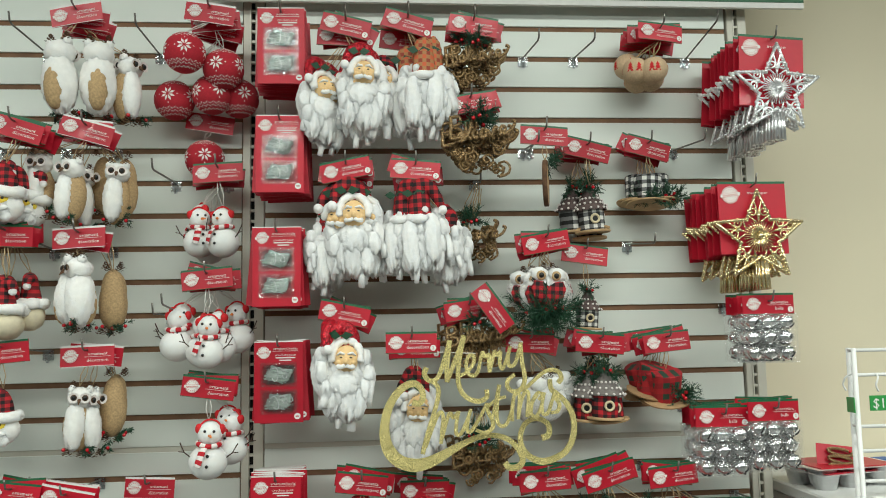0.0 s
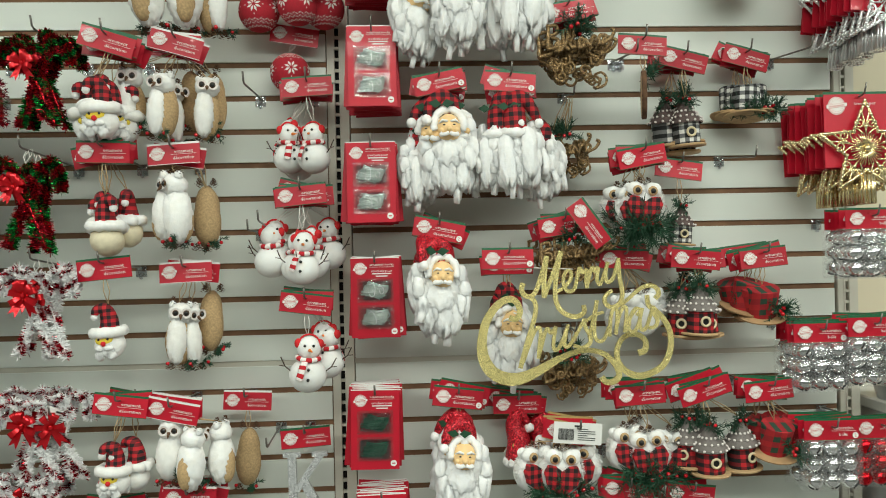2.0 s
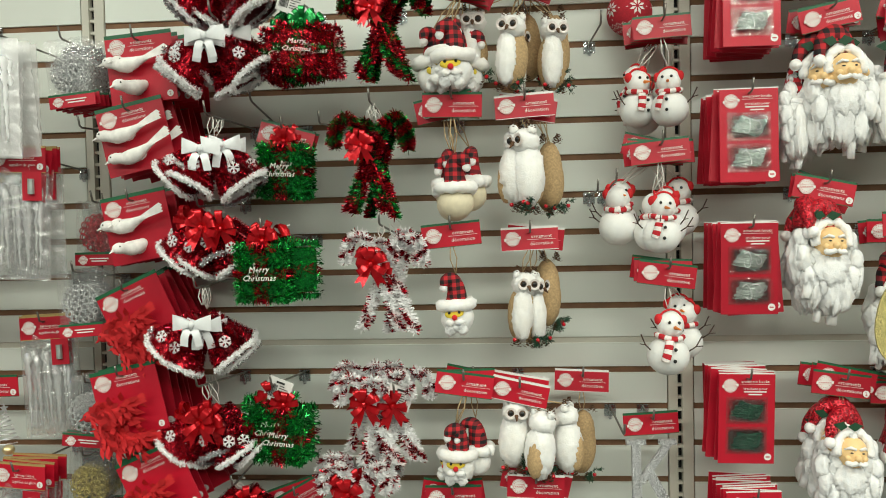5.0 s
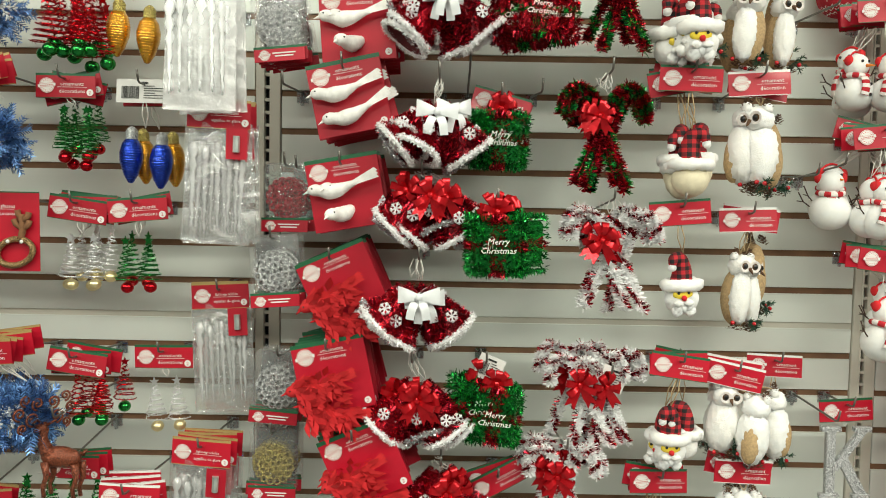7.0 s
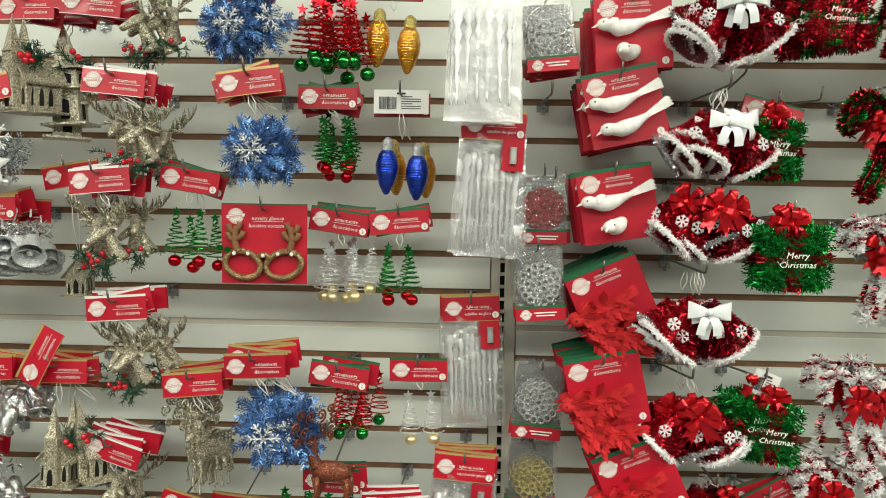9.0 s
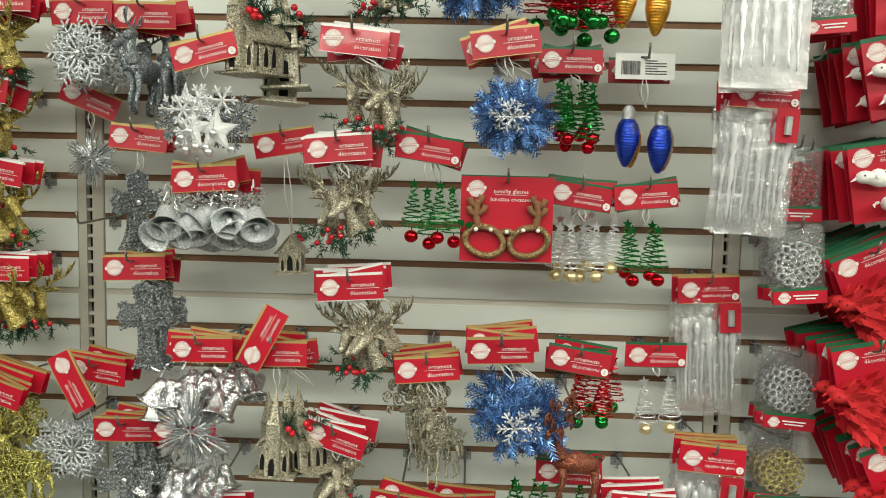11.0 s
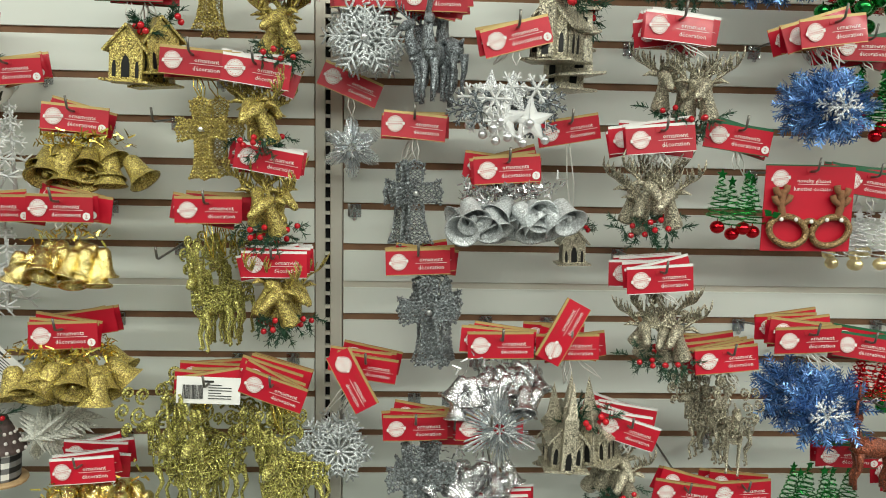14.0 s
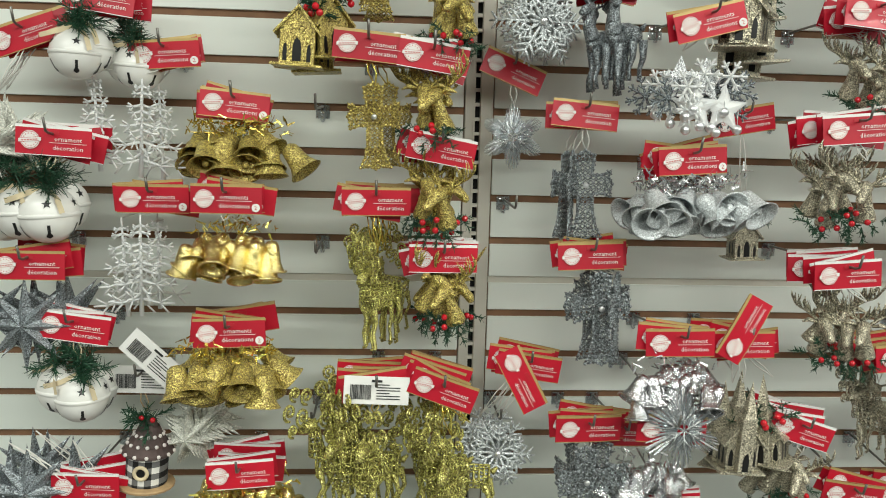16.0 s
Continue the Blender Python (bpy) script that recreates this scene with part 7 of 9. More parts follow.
# ---- flat packs that hang in a stack ----
MAT["blister"] = clear_film("clear_blister", (0.97, 0.97, 0.97), 0.1)
PACKS = {}


def pack_kind(name, label, category, grip):
    def keep(fn):
        PACKS[name] = (label, category, grip, fn)
        return fn
    return keep


def stack(name, x, y, z, roll=0.0, n=4, step=0.02, s=1.0, yaw=0.0, fan=4.0, jit=0.006):
    """n flat packs on one hook, the front one with its middle at (x, y, z)."""
    label, category, grip, fn = PACKS[name]
    a = radians(roll)
    hx, hz = x + math.sin(a) * grip * s, z + math.cos(a) * grip * s
    hook(hx, hz, max(0.1, -y + 0.025), hz)
    step = min(step, (-y - 0.02) / max(1, n))
    for i in range(n):
        thing = new(category.replace(" ", "_"), None)
        jr = SPIN.uniform(-fan, fan) if i else 0
        q = radians(roll + jr)
        m = pose(hx + (SPIN.uniform(-jit, jit) if i else 0), y + i * step, hz, SPIN.uniform(-2, 2), roll + jr, yaw + SPIN.uniform(-4, 4)) @ Matrix.Translation((0, 0, -grip * s)) @ Matrix.Scale(s, 4)
        thing.matrix_basis = m
        tagged(thing, label, category, category + "s on the wall")
        fn(thing, i)


def put(thing, name, key, make, m=None, label=""):
    return part(name, cached(key, make), thing, m, label)


def flat_card(w, h, band_h=0.006, band="green_band", window=None):
    """A stiff card; window: a hole (x0, x1, z0, z1) through it."""
    s = Shape()
    top = h / 2
    if window:
        x0, x1, z0, z1 = window
        s.box(-w / 2, x0, 0, 0.0016, -h / 2, top - band_h).box(x1, w / 2, 0, 0.0016, -h / 2, top - band_h)
        s.box(x0, x1, 0, 0.0016, -h / 2, z0).box(x0, x1, 0, 0.0016, z1, top - band_h)
    else:
        s.box(-w / 2, w / 2, 0, 0.0016, -h / 2, top - band_h, bevel=0.0007)
    s.box(-w / 2, w / 2, 0, 0.0016, top - band_h, top, 1)
    s.box(-0.008, 0.008, -0.0008, -0.0002, top - band_h - 0.009, top - band_h - 0.004, 2)
    return s.mesh("card", [MAT["card"], MAT[band], MAT["card_back"]], False)


def text_bars(rows, w, gap=0.005, h=0.0022):
    """Lines of print too small to read."""
    s = Shape()
    for i, f in enumerate(rows):
        s.box(-w * f / 2, w * f / 2, -0.0003, 0.0, -i * gap, -i * gap + h)
    return s.mesh("print", [MAT["white_ink"]], False)


def hook_pack(thing, i, green=False):
    w, h = 0.1, 0.166
    put(thing, "card", "hp_card", lambda: flat_card(w, h, 0.002, "white_band"))
    if i > 1:
        return
    put(thing, "badge", "hp_badge", lambda: badge_mesh(0.0125), pose(-0.03, -0.001, 0.06))
    put(thing, "lettering", "hp_words", lambda: words_mesh("h"), pose(0.014, -0.001, 0.062))
    put(thing, "print", "hp_bars", lambda: text_bars((1, 0.6), 0.04), pose(0.014, -0.001, 0.048))
    put(thing, "count_badge", "hp_count", count_plain, pose(0.038, -0.001, -0.07))
    for j, z in enumerate((0.015, -0.04)):
        def wires():
            s = Shape()
            rng = random.Random(11)
            for k in range(110):
                u = rng.uniform(-1, 1)
                c = Vector((rng.uniform(-0.005, 0.005) + 0.004 * u, rng.uniform(-0.007, -0.002), 0.0125 * u))
                d = Vector((math.cos(0.12), 0, math.sin(rng.uniform(-0.2, 0.25)))) * rng.uniform(0.017, 0.022)
                s.tube([c - d, c + d], 0.0009, 4)
            return s.mesh("wire_hooks", [MAT["pack_green" if green else "wire_grey"]])

        def loose():
            s = Shape()
            s.tube(glide([(-0.012, -0.0095, 0.012), (-0.004, -0.0095, 0.014), (0.0, -0.0095, 0.006), (-0.001, -0.0095, -0.008), (-0.007, -0.0095, -0.013), (-0.012, -0.0095, -0.007)], 5), 0.001, 5)
            s.tube(glide([(0.006, -0.0095, 0.01), (0.016, -0.0095, 0.006), (0.018, -0.0095, -0.004), (0.012, -0.0095, -0.007), (0.009, -0.0095, 0.0)], 5), 0.0009, 5)
            return s.mesh("loose_hook", [MAT["silver" if not green else "pack_green"]])

        def blister():
            s = Shape()
            s.box(-0.032, 0.032, -0.013, 0.0, -0.02, 0.02, bevel=0.004)
            s.box(-0.037, 0.037, -0.0012, -0.0006, -0.025, 0.025)
            return s.mesh("blister", [MAT["blister"]], False)
        put(thing, "loose_hook", ("hp_loose", green), loose, pose(0, 0, z, 0, -20 * j, 0), "single bent wire hook")
        put(thing, "wire_hooks", ("hp_wires", green), wires, pose(0, 0, z, 0, 0 if j else 12, 0), "bundle of fine wire hooks")
        ob = put(thing, "blister", "hp_blister", blister, pose(0, 0, z), "clear plastic blister")


def count_plain():
    s = Shape()
    disc(s, 0, 0, 0.0065, 0, 16, 0)
    s.box(-0.0035, 0.0035, -0.0004, -0.0001, -0.001, 0.001, 1)
    return s.mesh("count_badge", [MAT["white_ink"], MAT["card"]], False)


pack_kind("hook_pack", "red card pack of silver ornament hooks", "hook pack", 0.074)(lambda thing, i: hook_pack(thing, i))
pack_kind("hook_pack_green", "red card pack of green ornament hooks", "hook pack", 0.074)(lambda thing, i: hook_pack(thing, i, True))


def filigree_star(mat):
    s = Shape()
    o = star_outline(5, 0.1, 0.045)
    n = len(o)
    for k in range(n):
        a, b = Vector((o[k][0], 0, o[k][1])), Vector((o[(k + 1) % n][0], 0, o[(k + 1) % n][1]))
        s.tube([a, b], 0.0034, 6)
        for j in range(9):
            s.ball(a.lerp(b, j / 9), 0.0042, 6, 5)
    for k in range(5):
        a = radians(90 + 72 * k)
        d, sd = Vector((math.cos(a), 0, math.sin(a))), Vector((-math.sin(a), 0, math.cos(a)))
        for e in (-1, 1):
            c = d * 0.054 + sd * e * 0.012
            s.tube([(p[0], 0, p[2]) for p in spiral(c.x, c.z, 0.011, 1.4, a + e * 1.2, e)], 0.0022, 5)
            s.tube(glide([d * 0.092, d * 0.078 + sd * e * 0.008, d * 0.058 + sd * e * 0.003, d * 0.034], 4), 0.0022, 5)
            q = radians(90 + 72 * k + e * 36)
            s.tube(glide([d * 0.03 + sd * e * 0.004, d * 0.042 + sd * e * 0.02, Vector((math.cos(q), 0, math.sin(q))) * 0.04], 4), 0.002, 5)
        s.ball(d * 0.046, 0.005, 8, 6)
        for j in range(-3, 4):
            q = a + j * 0.17
            s.tube([(0.006 * math.cos(q), -0.004, 0.006 * math.sin(q)), (0.034 * math.cos(q), -0.001, 0.034 * math.sin(q))], 0.0016, 4)
    s.ball((0, -0.006, 0), (0.007, 0.005, 0.007), 10, 7)
    return s.mesh("star", [MAT[mat]])


def topper(thing, i, mat):
    put(thing, "card", "tt_card", lambda: flat_card(0.15, 0.158, 0.005, "green_band"), pose(0, 0, 0.018))
    if i < 2:
        put(thing, "badge", "hp_badge", lambda: badge_mesh(0.0125), pose(-0.048, -0.001, 0.068) @ Matrix.Scale(1.5, 4))
        put(thing, "lettering", "tt_words", lambda: words_mesh("t"), pose(0.012, -0.001, 0.066))
    put(thing, "star", ("tt_star", mat), lambda: filigree_star(mat), pose(0.006, -0.012, -0.024), "openwork five-pointed star")

    def cone():
        s = Shape()
        for k in range(10):
            a = 2 * math.pi * k / 10
            s.tube([(0.011 * math.cos(a), 0.011 * math.sin(a), 0.03), (0.013 * math.cos(a), 0.013 * math.sin(a), -0.03)], 0.0042, 6)
        s.lathe([(0.011, 0.03), (0.0125, -0.03)], 16)
        return s.mesh("cone", [MAT[mat]])
    put(thing, "cone", ("tt_cone", mat), cone, pose(0.006, -0.012, -0.108), "ribbed cone socket")


pack_kind("topper_silver", "silver filigree star tree topper on red card", "tree topper", 0.088)(lambda thing, i: topper(thing, i, "silver"))
pack_kind("topper_gold", "gold filigree star tree topper on red card", "tree topper", 0.088)(lambda thing, i: topper(thing, i, "pale_gold"))


def bell_bag(thing, i, mat):
    add_card(thing, pose(0, 0, 0.056), "green_band", "b", i < 2, 0.112, 0.045)
    for r in range(3):
        for c in range(3):
            def ball():
                s = Shape().ball((0, 0, 0), (0.0165, 0.0155, 0.0155), 18, 12)
                s.lathe([(0.0162, -0.001), (0.0178, 0.0), (0.0162, 0.001)], 18)
                # Black strips on the uncut ball stand for the shade in its slits.
                for a in (0, math.pi / 2):
                    d = Vector((math.cos(a), math.sin(a), 0))
                    p = [d * 0.0166 * math.cos(t) + Vector((0, 0, -0.0166 * math.sin(t))) for t in (0.5, 0.8, 1.1, 1.4)]
                    s.tube(p, 0.0016, 4, 1)
                return s.mesh("bell", [MAT[mat], MAT["black"]])
            ang = (r * 37 + c * 61 + i * 23) % 90 - 45
            put(thing, "bell", ("bb", mat), ball, pose((c - 1) * 0.036, 0.004 * ((r + c) % 2), 0.018 - r * 0.033, -30 + ang * 0.4, ang, ang))

    def bag():
        s = Shape()
        n = 9
        for sgn in (-1, 1):
            vs = [((a / (n - 1) - 0.5) * 0.124, sgn * (0.003 + 0.015 * math.sin(math.pi * a / (n - 1)) * math.sin(math.pi * min(1, (b + 0.6) / (n - 1)))), 0.036 - 0.105 * b / (n - 1)) for b in range(n) for a in range(n)]
            s.add(vs, [(b * n + a, b * n + a + 1, (b + 1) * n + a + 1, (b + 1) * n + a) for b in range(n - 1) for a in range(n - 1)])
        return s.mesh("bag", [MAT["film"]])
    put(thing, "bag", "bb_bag", bag, None, "clear plastic bag")


pack_kind("bells_silver", "clear bag of nine silver jingle bells", "bell bag", 0.062)(lambda thing, i: bell_bag(thing, i, "bell_silver"))
pack_kind("bells_red", "clear bag of nine red jingle bells", "bell bag", 0.062)(lambda thing, i: bell_bag(thing, i, "red_shine"))


def small_bird(mat, tail):
    """A slim bird with a long tail; the red one is all ruffled feathers."""
    s = Shape()
    s.tube(glide([(-0.04, -0.002, 0.008), (-0.026, -0.002, 0.007), (-0.008, 0, 0.0), (0.012, 0, -0.001), (0.034, 0, 0.003), (0.05, 0, 0.006)], 3), 0.012, 12, radii=[0.0035, 0.0085, 0.011, 0.0118, 0.0112, 0.012, 0.0142, 0.0152, 0.015, 0.014, 0.0118, 0.0095, 0.0075, 0.006, 0.0052, 0.005], flat=0.9)
    s.tube([(-0.04, -0.002, 0.007), (-0.05, -0.004, 0.0045)], 0.003, 6, radii=[0.003, 0.0005])
    for e in (-1, 1):
        s.ball((-0.03, -0.003 + e * 0.0095, 0.0105), 0.0016, 8, 6, 1)
    for e in (-1, 0, 1):
        s.add([(0.036, -0.003 + 0.001 * e, 0.0), (0.036, -0.003 + 0.001 * e, 0.008), (0.082, -0.004 + 0.001 * e, 0.018 + 0.005 * e), (0.088, -0.004 + 0.001 * e, 0.011 + 0.006 * e)], [(0, 1, 2, 3)])
    if mat == "red_felt":
        rng = random.Random(4)
        for k in range(90):
            c = Vector((rng.uniform(-0.025, 0.05), rng.uniform(-0.018, 0.0), rng.uniform(-0.024, 0.016)))
            d = Vector((rng.uniform(0.1, 1), rng.uniform(-0.5, 0.1), rng.uniform(-0.9, 0.4))).normalized() * rng.uniform(0.016, 0.034)
            q = d.cross(Vector((0, 1, 0.2))).normalized() * rng.uniform(0.004, 0.007)
            s.add([c, c + d * 0.5 + q, c + d, c + d * 0.5 - q], [(0, 1, 2, 3)])
    return s.mesh("bird", [MAT[mat], MAT["black"]])


def bird_card(thing, i, red, headon=False):
    put(thing, "card", "bc_card", lambda: flat_card(0.13, 0.128, 0.007, "green_band"))
    if i > 2:
        return
    put(thing, "badge", "hp_badge", lambda: badge_mesh(0.0125), pose(-0.042, -0.001, 0.04) @ Matrix.Scale(1.2, 4))
    put(thing, "lettering", "bc_words", lambda: words_mesh("2"), pose(0.006, -0.001, 0.04))
    put(thing, "count_badge", "bc_count", count_mesh, pose(0.052, -0.001, -0.052))
    mat = "red_felt" if red else "bird_white"
    for j, z in enumerate((0.006, -0.036)):
        put(thing, "bird", ("bc_bird", mat), lambda: small_bird(mat, 1), pose(-0.022 + 0.012 * j - (0.02 if red else 0), -0.016, z - (0.022 if red else 0), 0, -4 - 7 * j + (30 if red and j else 0), 58 if headon and (j or i) else 0), "red feathered bird" if red else "white feathered bird")


pack_kind("bird_card", "red card with two white birds", "bird pack", 0.05)(lambda thing, i: bird_card(thing, i, False))
pack_kind("bird_card_turned", "red card with two white birds turned to the front", "bird pack", 0.05)(lambda thing, i: bird_card(thing, i, False, True))
pack_kind("cardinal_card", "red card with two red birds", "bird pack", 0.05)(lambda thing, i: bird_card(thing, i, True))


def lace_bag(thing, i, mat):
    def lace():
        s = Shape()
        rng = random.Random(3)
        for k in range(2):
            turn, cx, cz = rng.uniform(0, 1), rng.uniform(-0.003, 0.003), rng.uniform(-0.004, 0.004)
            y = 0.006 * k - 0.006
            for rad, count, loop in ((0.0, 1, 0.005), (0.0115, 6, 0.0055), (0.0215, 11, 0.0058), (0.0315, 16, 0.0062)):
                for j in range(count):
                    a = turn + 2 * math.pi * j / count
                    s.tube([(cx + rad * math.cos(a) + loop * math.cos(q), y, cz + rad * math.sin(a) + loop * math.sin(q)) for q in [2 * math.pi * w / 8 for w in range(8)]], 0.0014, 4, closed=True)
        return s.mesh("lace_flakes", [MAT[mat]])
    put(thing, "lace_flakes", ("lb", mat), lace, pose(0, 0, 0.006), "lacy glitter pieces")

    def bag():
        s = Shape()
        s.box(-0.044, 0.044, -0.012, 0.006, -0.045, 0.07, bevel=0.006)
        return s.mesh("bag", [MAT["film"]], False)
    put(thing, "bag", "lb_bag", bag, None, "clear plastic bag")
    c = put(thing, "header_card", "lb_card", lambda: flat_card(0.088, 0.026, 0.004, "green_band"), pose(0, -0.013, -0.046))
    put(c, "badge", "hp_badge", lambda: badge_mesh(0.0125), pose(-0.026, -0.001, -0.002) @ Matrix.Scale(0.72, 4))
    put(c, "print", "bc_bars", lambda: text_bars((1, 0.8), 0.04), pose(0.008, -0.001, 0.0))


for key, mat, word in (("lace_silver", "silver_glit", "silver"), ("lace_red", "red_glit", "red"), ("lace_gold", "gold_glit", "gold")):
    pack_kind(key, "clear bag of lacy %s glitter ornaments" % word, "ornament bag", 0.066)(lambda thing, i, mat=mat: lace_bag(thing, i, mat))


def icicle_bag(thing, i, plain=False):
    if not plain:
        add_card(thing, pose(0, -0.004, 0.1), "gold_band", "i", i < 2, 0.108, 0.05)

    def icicle(v):
        s = Shape()
        rng = random.Random(8 + v)
        pts = [(0.0007 * math.cos(j * 1.9 + v), 0.0007 * math.sin(j * 1.9 + v), 0.05 - 0.0125 * j) for j in range(13)]
        s.tube(pts, 0.005, 8, radii=[max(0.0012, 0.0074 * (1 - j / 15) * (1.25 if j % 2 else 0.72) * rng.uniform(0.85, 1.15)) for j in range(13)], flat=0.7)
        return s.mesh("icicle", [MAT["frost_white" if plain else "frost"]])
    count = 18 if plain else 9
    for k in range(count if i < 2 else count // 2):
        x = -0.048 + 0.096 * k / 17 if plain else -0.042 + 0.0105 * k
        put(thing, "icicle", ("ic", plain, k % 3), lambda: icicle(k % 3), pose(x, 0.008 * (k % 3) - 0.008 if plain else 0.007 * (k % 2) - 0.004, 0.006 * math.sin(k * 2.3), 0, 2.5 * math.sin(k * 1.7), 40 * k), "clear plastic icicle")

    def bag():
        s = Shape()
        n, m = 8, 12
        for sgn in (-1, 1):
            vs = []
            for b in range(m):
                for a in range(n):
                    u, v = a / (n - 1), b / (m - 1)
                    y = sgn * 0.013 * math.sin(math.pi * u) * (0.4 + 0.6 * math.sin(math.pi * v)) + 0.004 * noise.noise(Vector((u * 5, v * 9, sgn)))
                    vs.append(((u - 0.5) * 0.115, y, 0.085 - 0.21 * v))
            s.add(vs, [(b * n + a, b * n + a + 1, (b + 1) * n + a + 1, (b + 1) * n + a) for b in range(m - 1) for a in range(n - 1)])
        return s.mesh("bag", [MAT["bag_glare" if plain else "bag_faint_glare"]])
    put(thing, "bag", ("ic_bag", plain), bag, None, "crinkled clear plastic bag")
    if not plain:
        def slip():
            s = Shape().box(-0.018, 0.018, 0, 0.001, -0.026, 0.026)
            s.tube([(0, -0.003, 0.014), (0, -0.003, -0.014)], 0.006, 8, 1)
            return s.mesh("battery_slip", [MAT["card"], MAT["wire_grey"]], False)
        put(thing, "battery_slip", "ic_slip", slip, pose(0.034, -0.016, 0.05), "small red card with a battery")


# Both bag films are clear; the diffuse white veil imitates glare on them.
MAT["bag_glare"] = milky("glare_bag_film", (0.96, 0.97, 0.96), 0.3, 0.16, 40.0)
MAT["bag_faint_glare"] = milky("faint_glare_bag_film", (0.94, 0.95, 0.94), 0.08, 0.2, 40.0)
MAT["bell_silver"] = grainy("polished_silver", (0.9, 0.9, 0.91), 0.12, 0.95, spread=0.03, bump=0.15, fine=90)
MAT["frost_white"] = grainy("milky_icicle_plastic", (0.9, 0.91, 0.91), 0.35, scale=60, spread=0.06, bump=0.3)
pack_kind("icicle_bag", "clear bag of light-up icicles with red header", "icicle bag", 0.112)(lambda thing, i: icicle_bag(thing, i))
pack_kind("icicle_white", "clear bag of frosted white icicles", "icicle bag", 0.1)(lambda thing, i: icicle_bag(thing, i, True))


@pack_kind("glasses", "red card with brown glitter antler novelty glasses", "novelty glasses", 0.06)
def glasses(thing, i):
    put(thing, "card", "ng_card", lambda: flat_card(0.15, 0.14, 0.002, "green_band"))
    put(thing, "badge", "hp_badge", lambda: badge_mesh(0.0125), pose(-0.05, -0.001, 0.048) @ Matrix.Scale(1.1, 4))
    put(thing, "lettering", "ng_words", lambda: words_mesh("g"), pose(0.006, -0.001, 0.038))

    def rims():
        s = Shape()
        for e in (-1, 1):
            s.tube([(e * 0.036 + 0.031 * math.cos(2 * math.pi * k / 24), -0.008, -0.036 + 0.023 * math.sin(2 * math.pi * k / 24) + 0.004 * math.cos(2 * math.pi * k / 24) * e) for k in range(24)], 0.0055, 8, closed=True)
        s.tube(glide([(-0.012, -0.008, -0.024), (0, -0.009, -0.019), (0.012, -0.008, -0.024)], 4), 0.005, 8)
        return s.mesh("rims", [MAT["brown_glit"]])

    def horn(e):
        s = Shape()
        s.tube(glide([(e * 0.046, -0.008, -0.012), (e * 0.05, -0.008, 0.008), (e * 0.047, -0.008, 0.03)], 4), 0.006, 7)
        for dx, z in ((-0.014, 0.014), (0.013, 0.012), (0.012, 0.026), (-0.008, 0.03)):
            s.tube([(e * 0.049, -0.008, z - 0.008), (e * (0.049 + dx * 0.8), -0.008, z), (e * (0.049 + dx), -0.008, z + 0.008)], 0.0052, 7)
        return s.mesh("antler", [MAT["brown_felt"]])

    def gem():
        return Shape().ball((0, 0, 0), (0.0035, 0.002, 0.0035), 8, 6).mesh("gem", [MAT["white_gloss"]])

    def holly():
        s = Shape()
        for a in (0.3, 2.4):
            o = [(0.016 * math.cos(a) * r + q * -math.sin(a) * 0.006, 0.016 * math.sin(a) * r + q * math.cos(a) * 0.006) for r, q in ((0, 0), (0.4, 1), (0.7, 0.5), (1, 0), (0.7, -0.5), (0.4, -1))]
            s.plate([(x - 0.068, z - 0.012) for x, z in o], -0.016, -0.013)
        return s.mesh("holly", [MAT["green_shine"]], False)
    put(thing, "rims", "ng_rims", rims, None, "brown glitter rims")
    for e in (-1, 1):
        put(thing, "antler", ("ng_horn", e), lambda: horn(e), None, "brown felt antler")
    for x in (-0.05, -0.026, 0.0, 0.026, 0.05):
        put(thing, "gem", "ng_gem", gem, pose(x, -0.0135, -0.017 if x else -0.02), "white gem")
    put(thing, "holly", "ng_holly", holly, None, "green foil holly leaves")


MAT["brown_felt"] = grainy("brown_felt", (0.22, 0.1, 0.045), 0.9, scale=150, spread=0.2, bump=0.5)


# ---- the header sign over the wall's end, the rack and table beyond ----
def header_sign():
    s = Shape().box(-0.1, 1.345, -0.045, -0.035, 2.328, 2.62, 0)
    sign = structure("header_sign", s.mesh("header_sign", [MAT["white_band"]], False), "long white header sign with green and red bands", "sign")
    part("green_stripe", Shape().box(-0.1, 1.345, -0.0462, -0.0452, 2.342, 2.362).mesh("green_stripe", [MAT["green_band"]], False), sign)
    part("red_panel", Shape().box(-0.1, 1.345, -0.0462, -0.0452, 2.372, 2.62).mesh("red_panel", [MAT["card"]], False), sign)
    for x in (0.1, 1.15):
        part("bracket", Shape().box(x, x + 0.02, -0.0348, 0.012, 2.36, 2.4).mesh("bracket", [MAT["trim"]], False), sign)


header_sign()


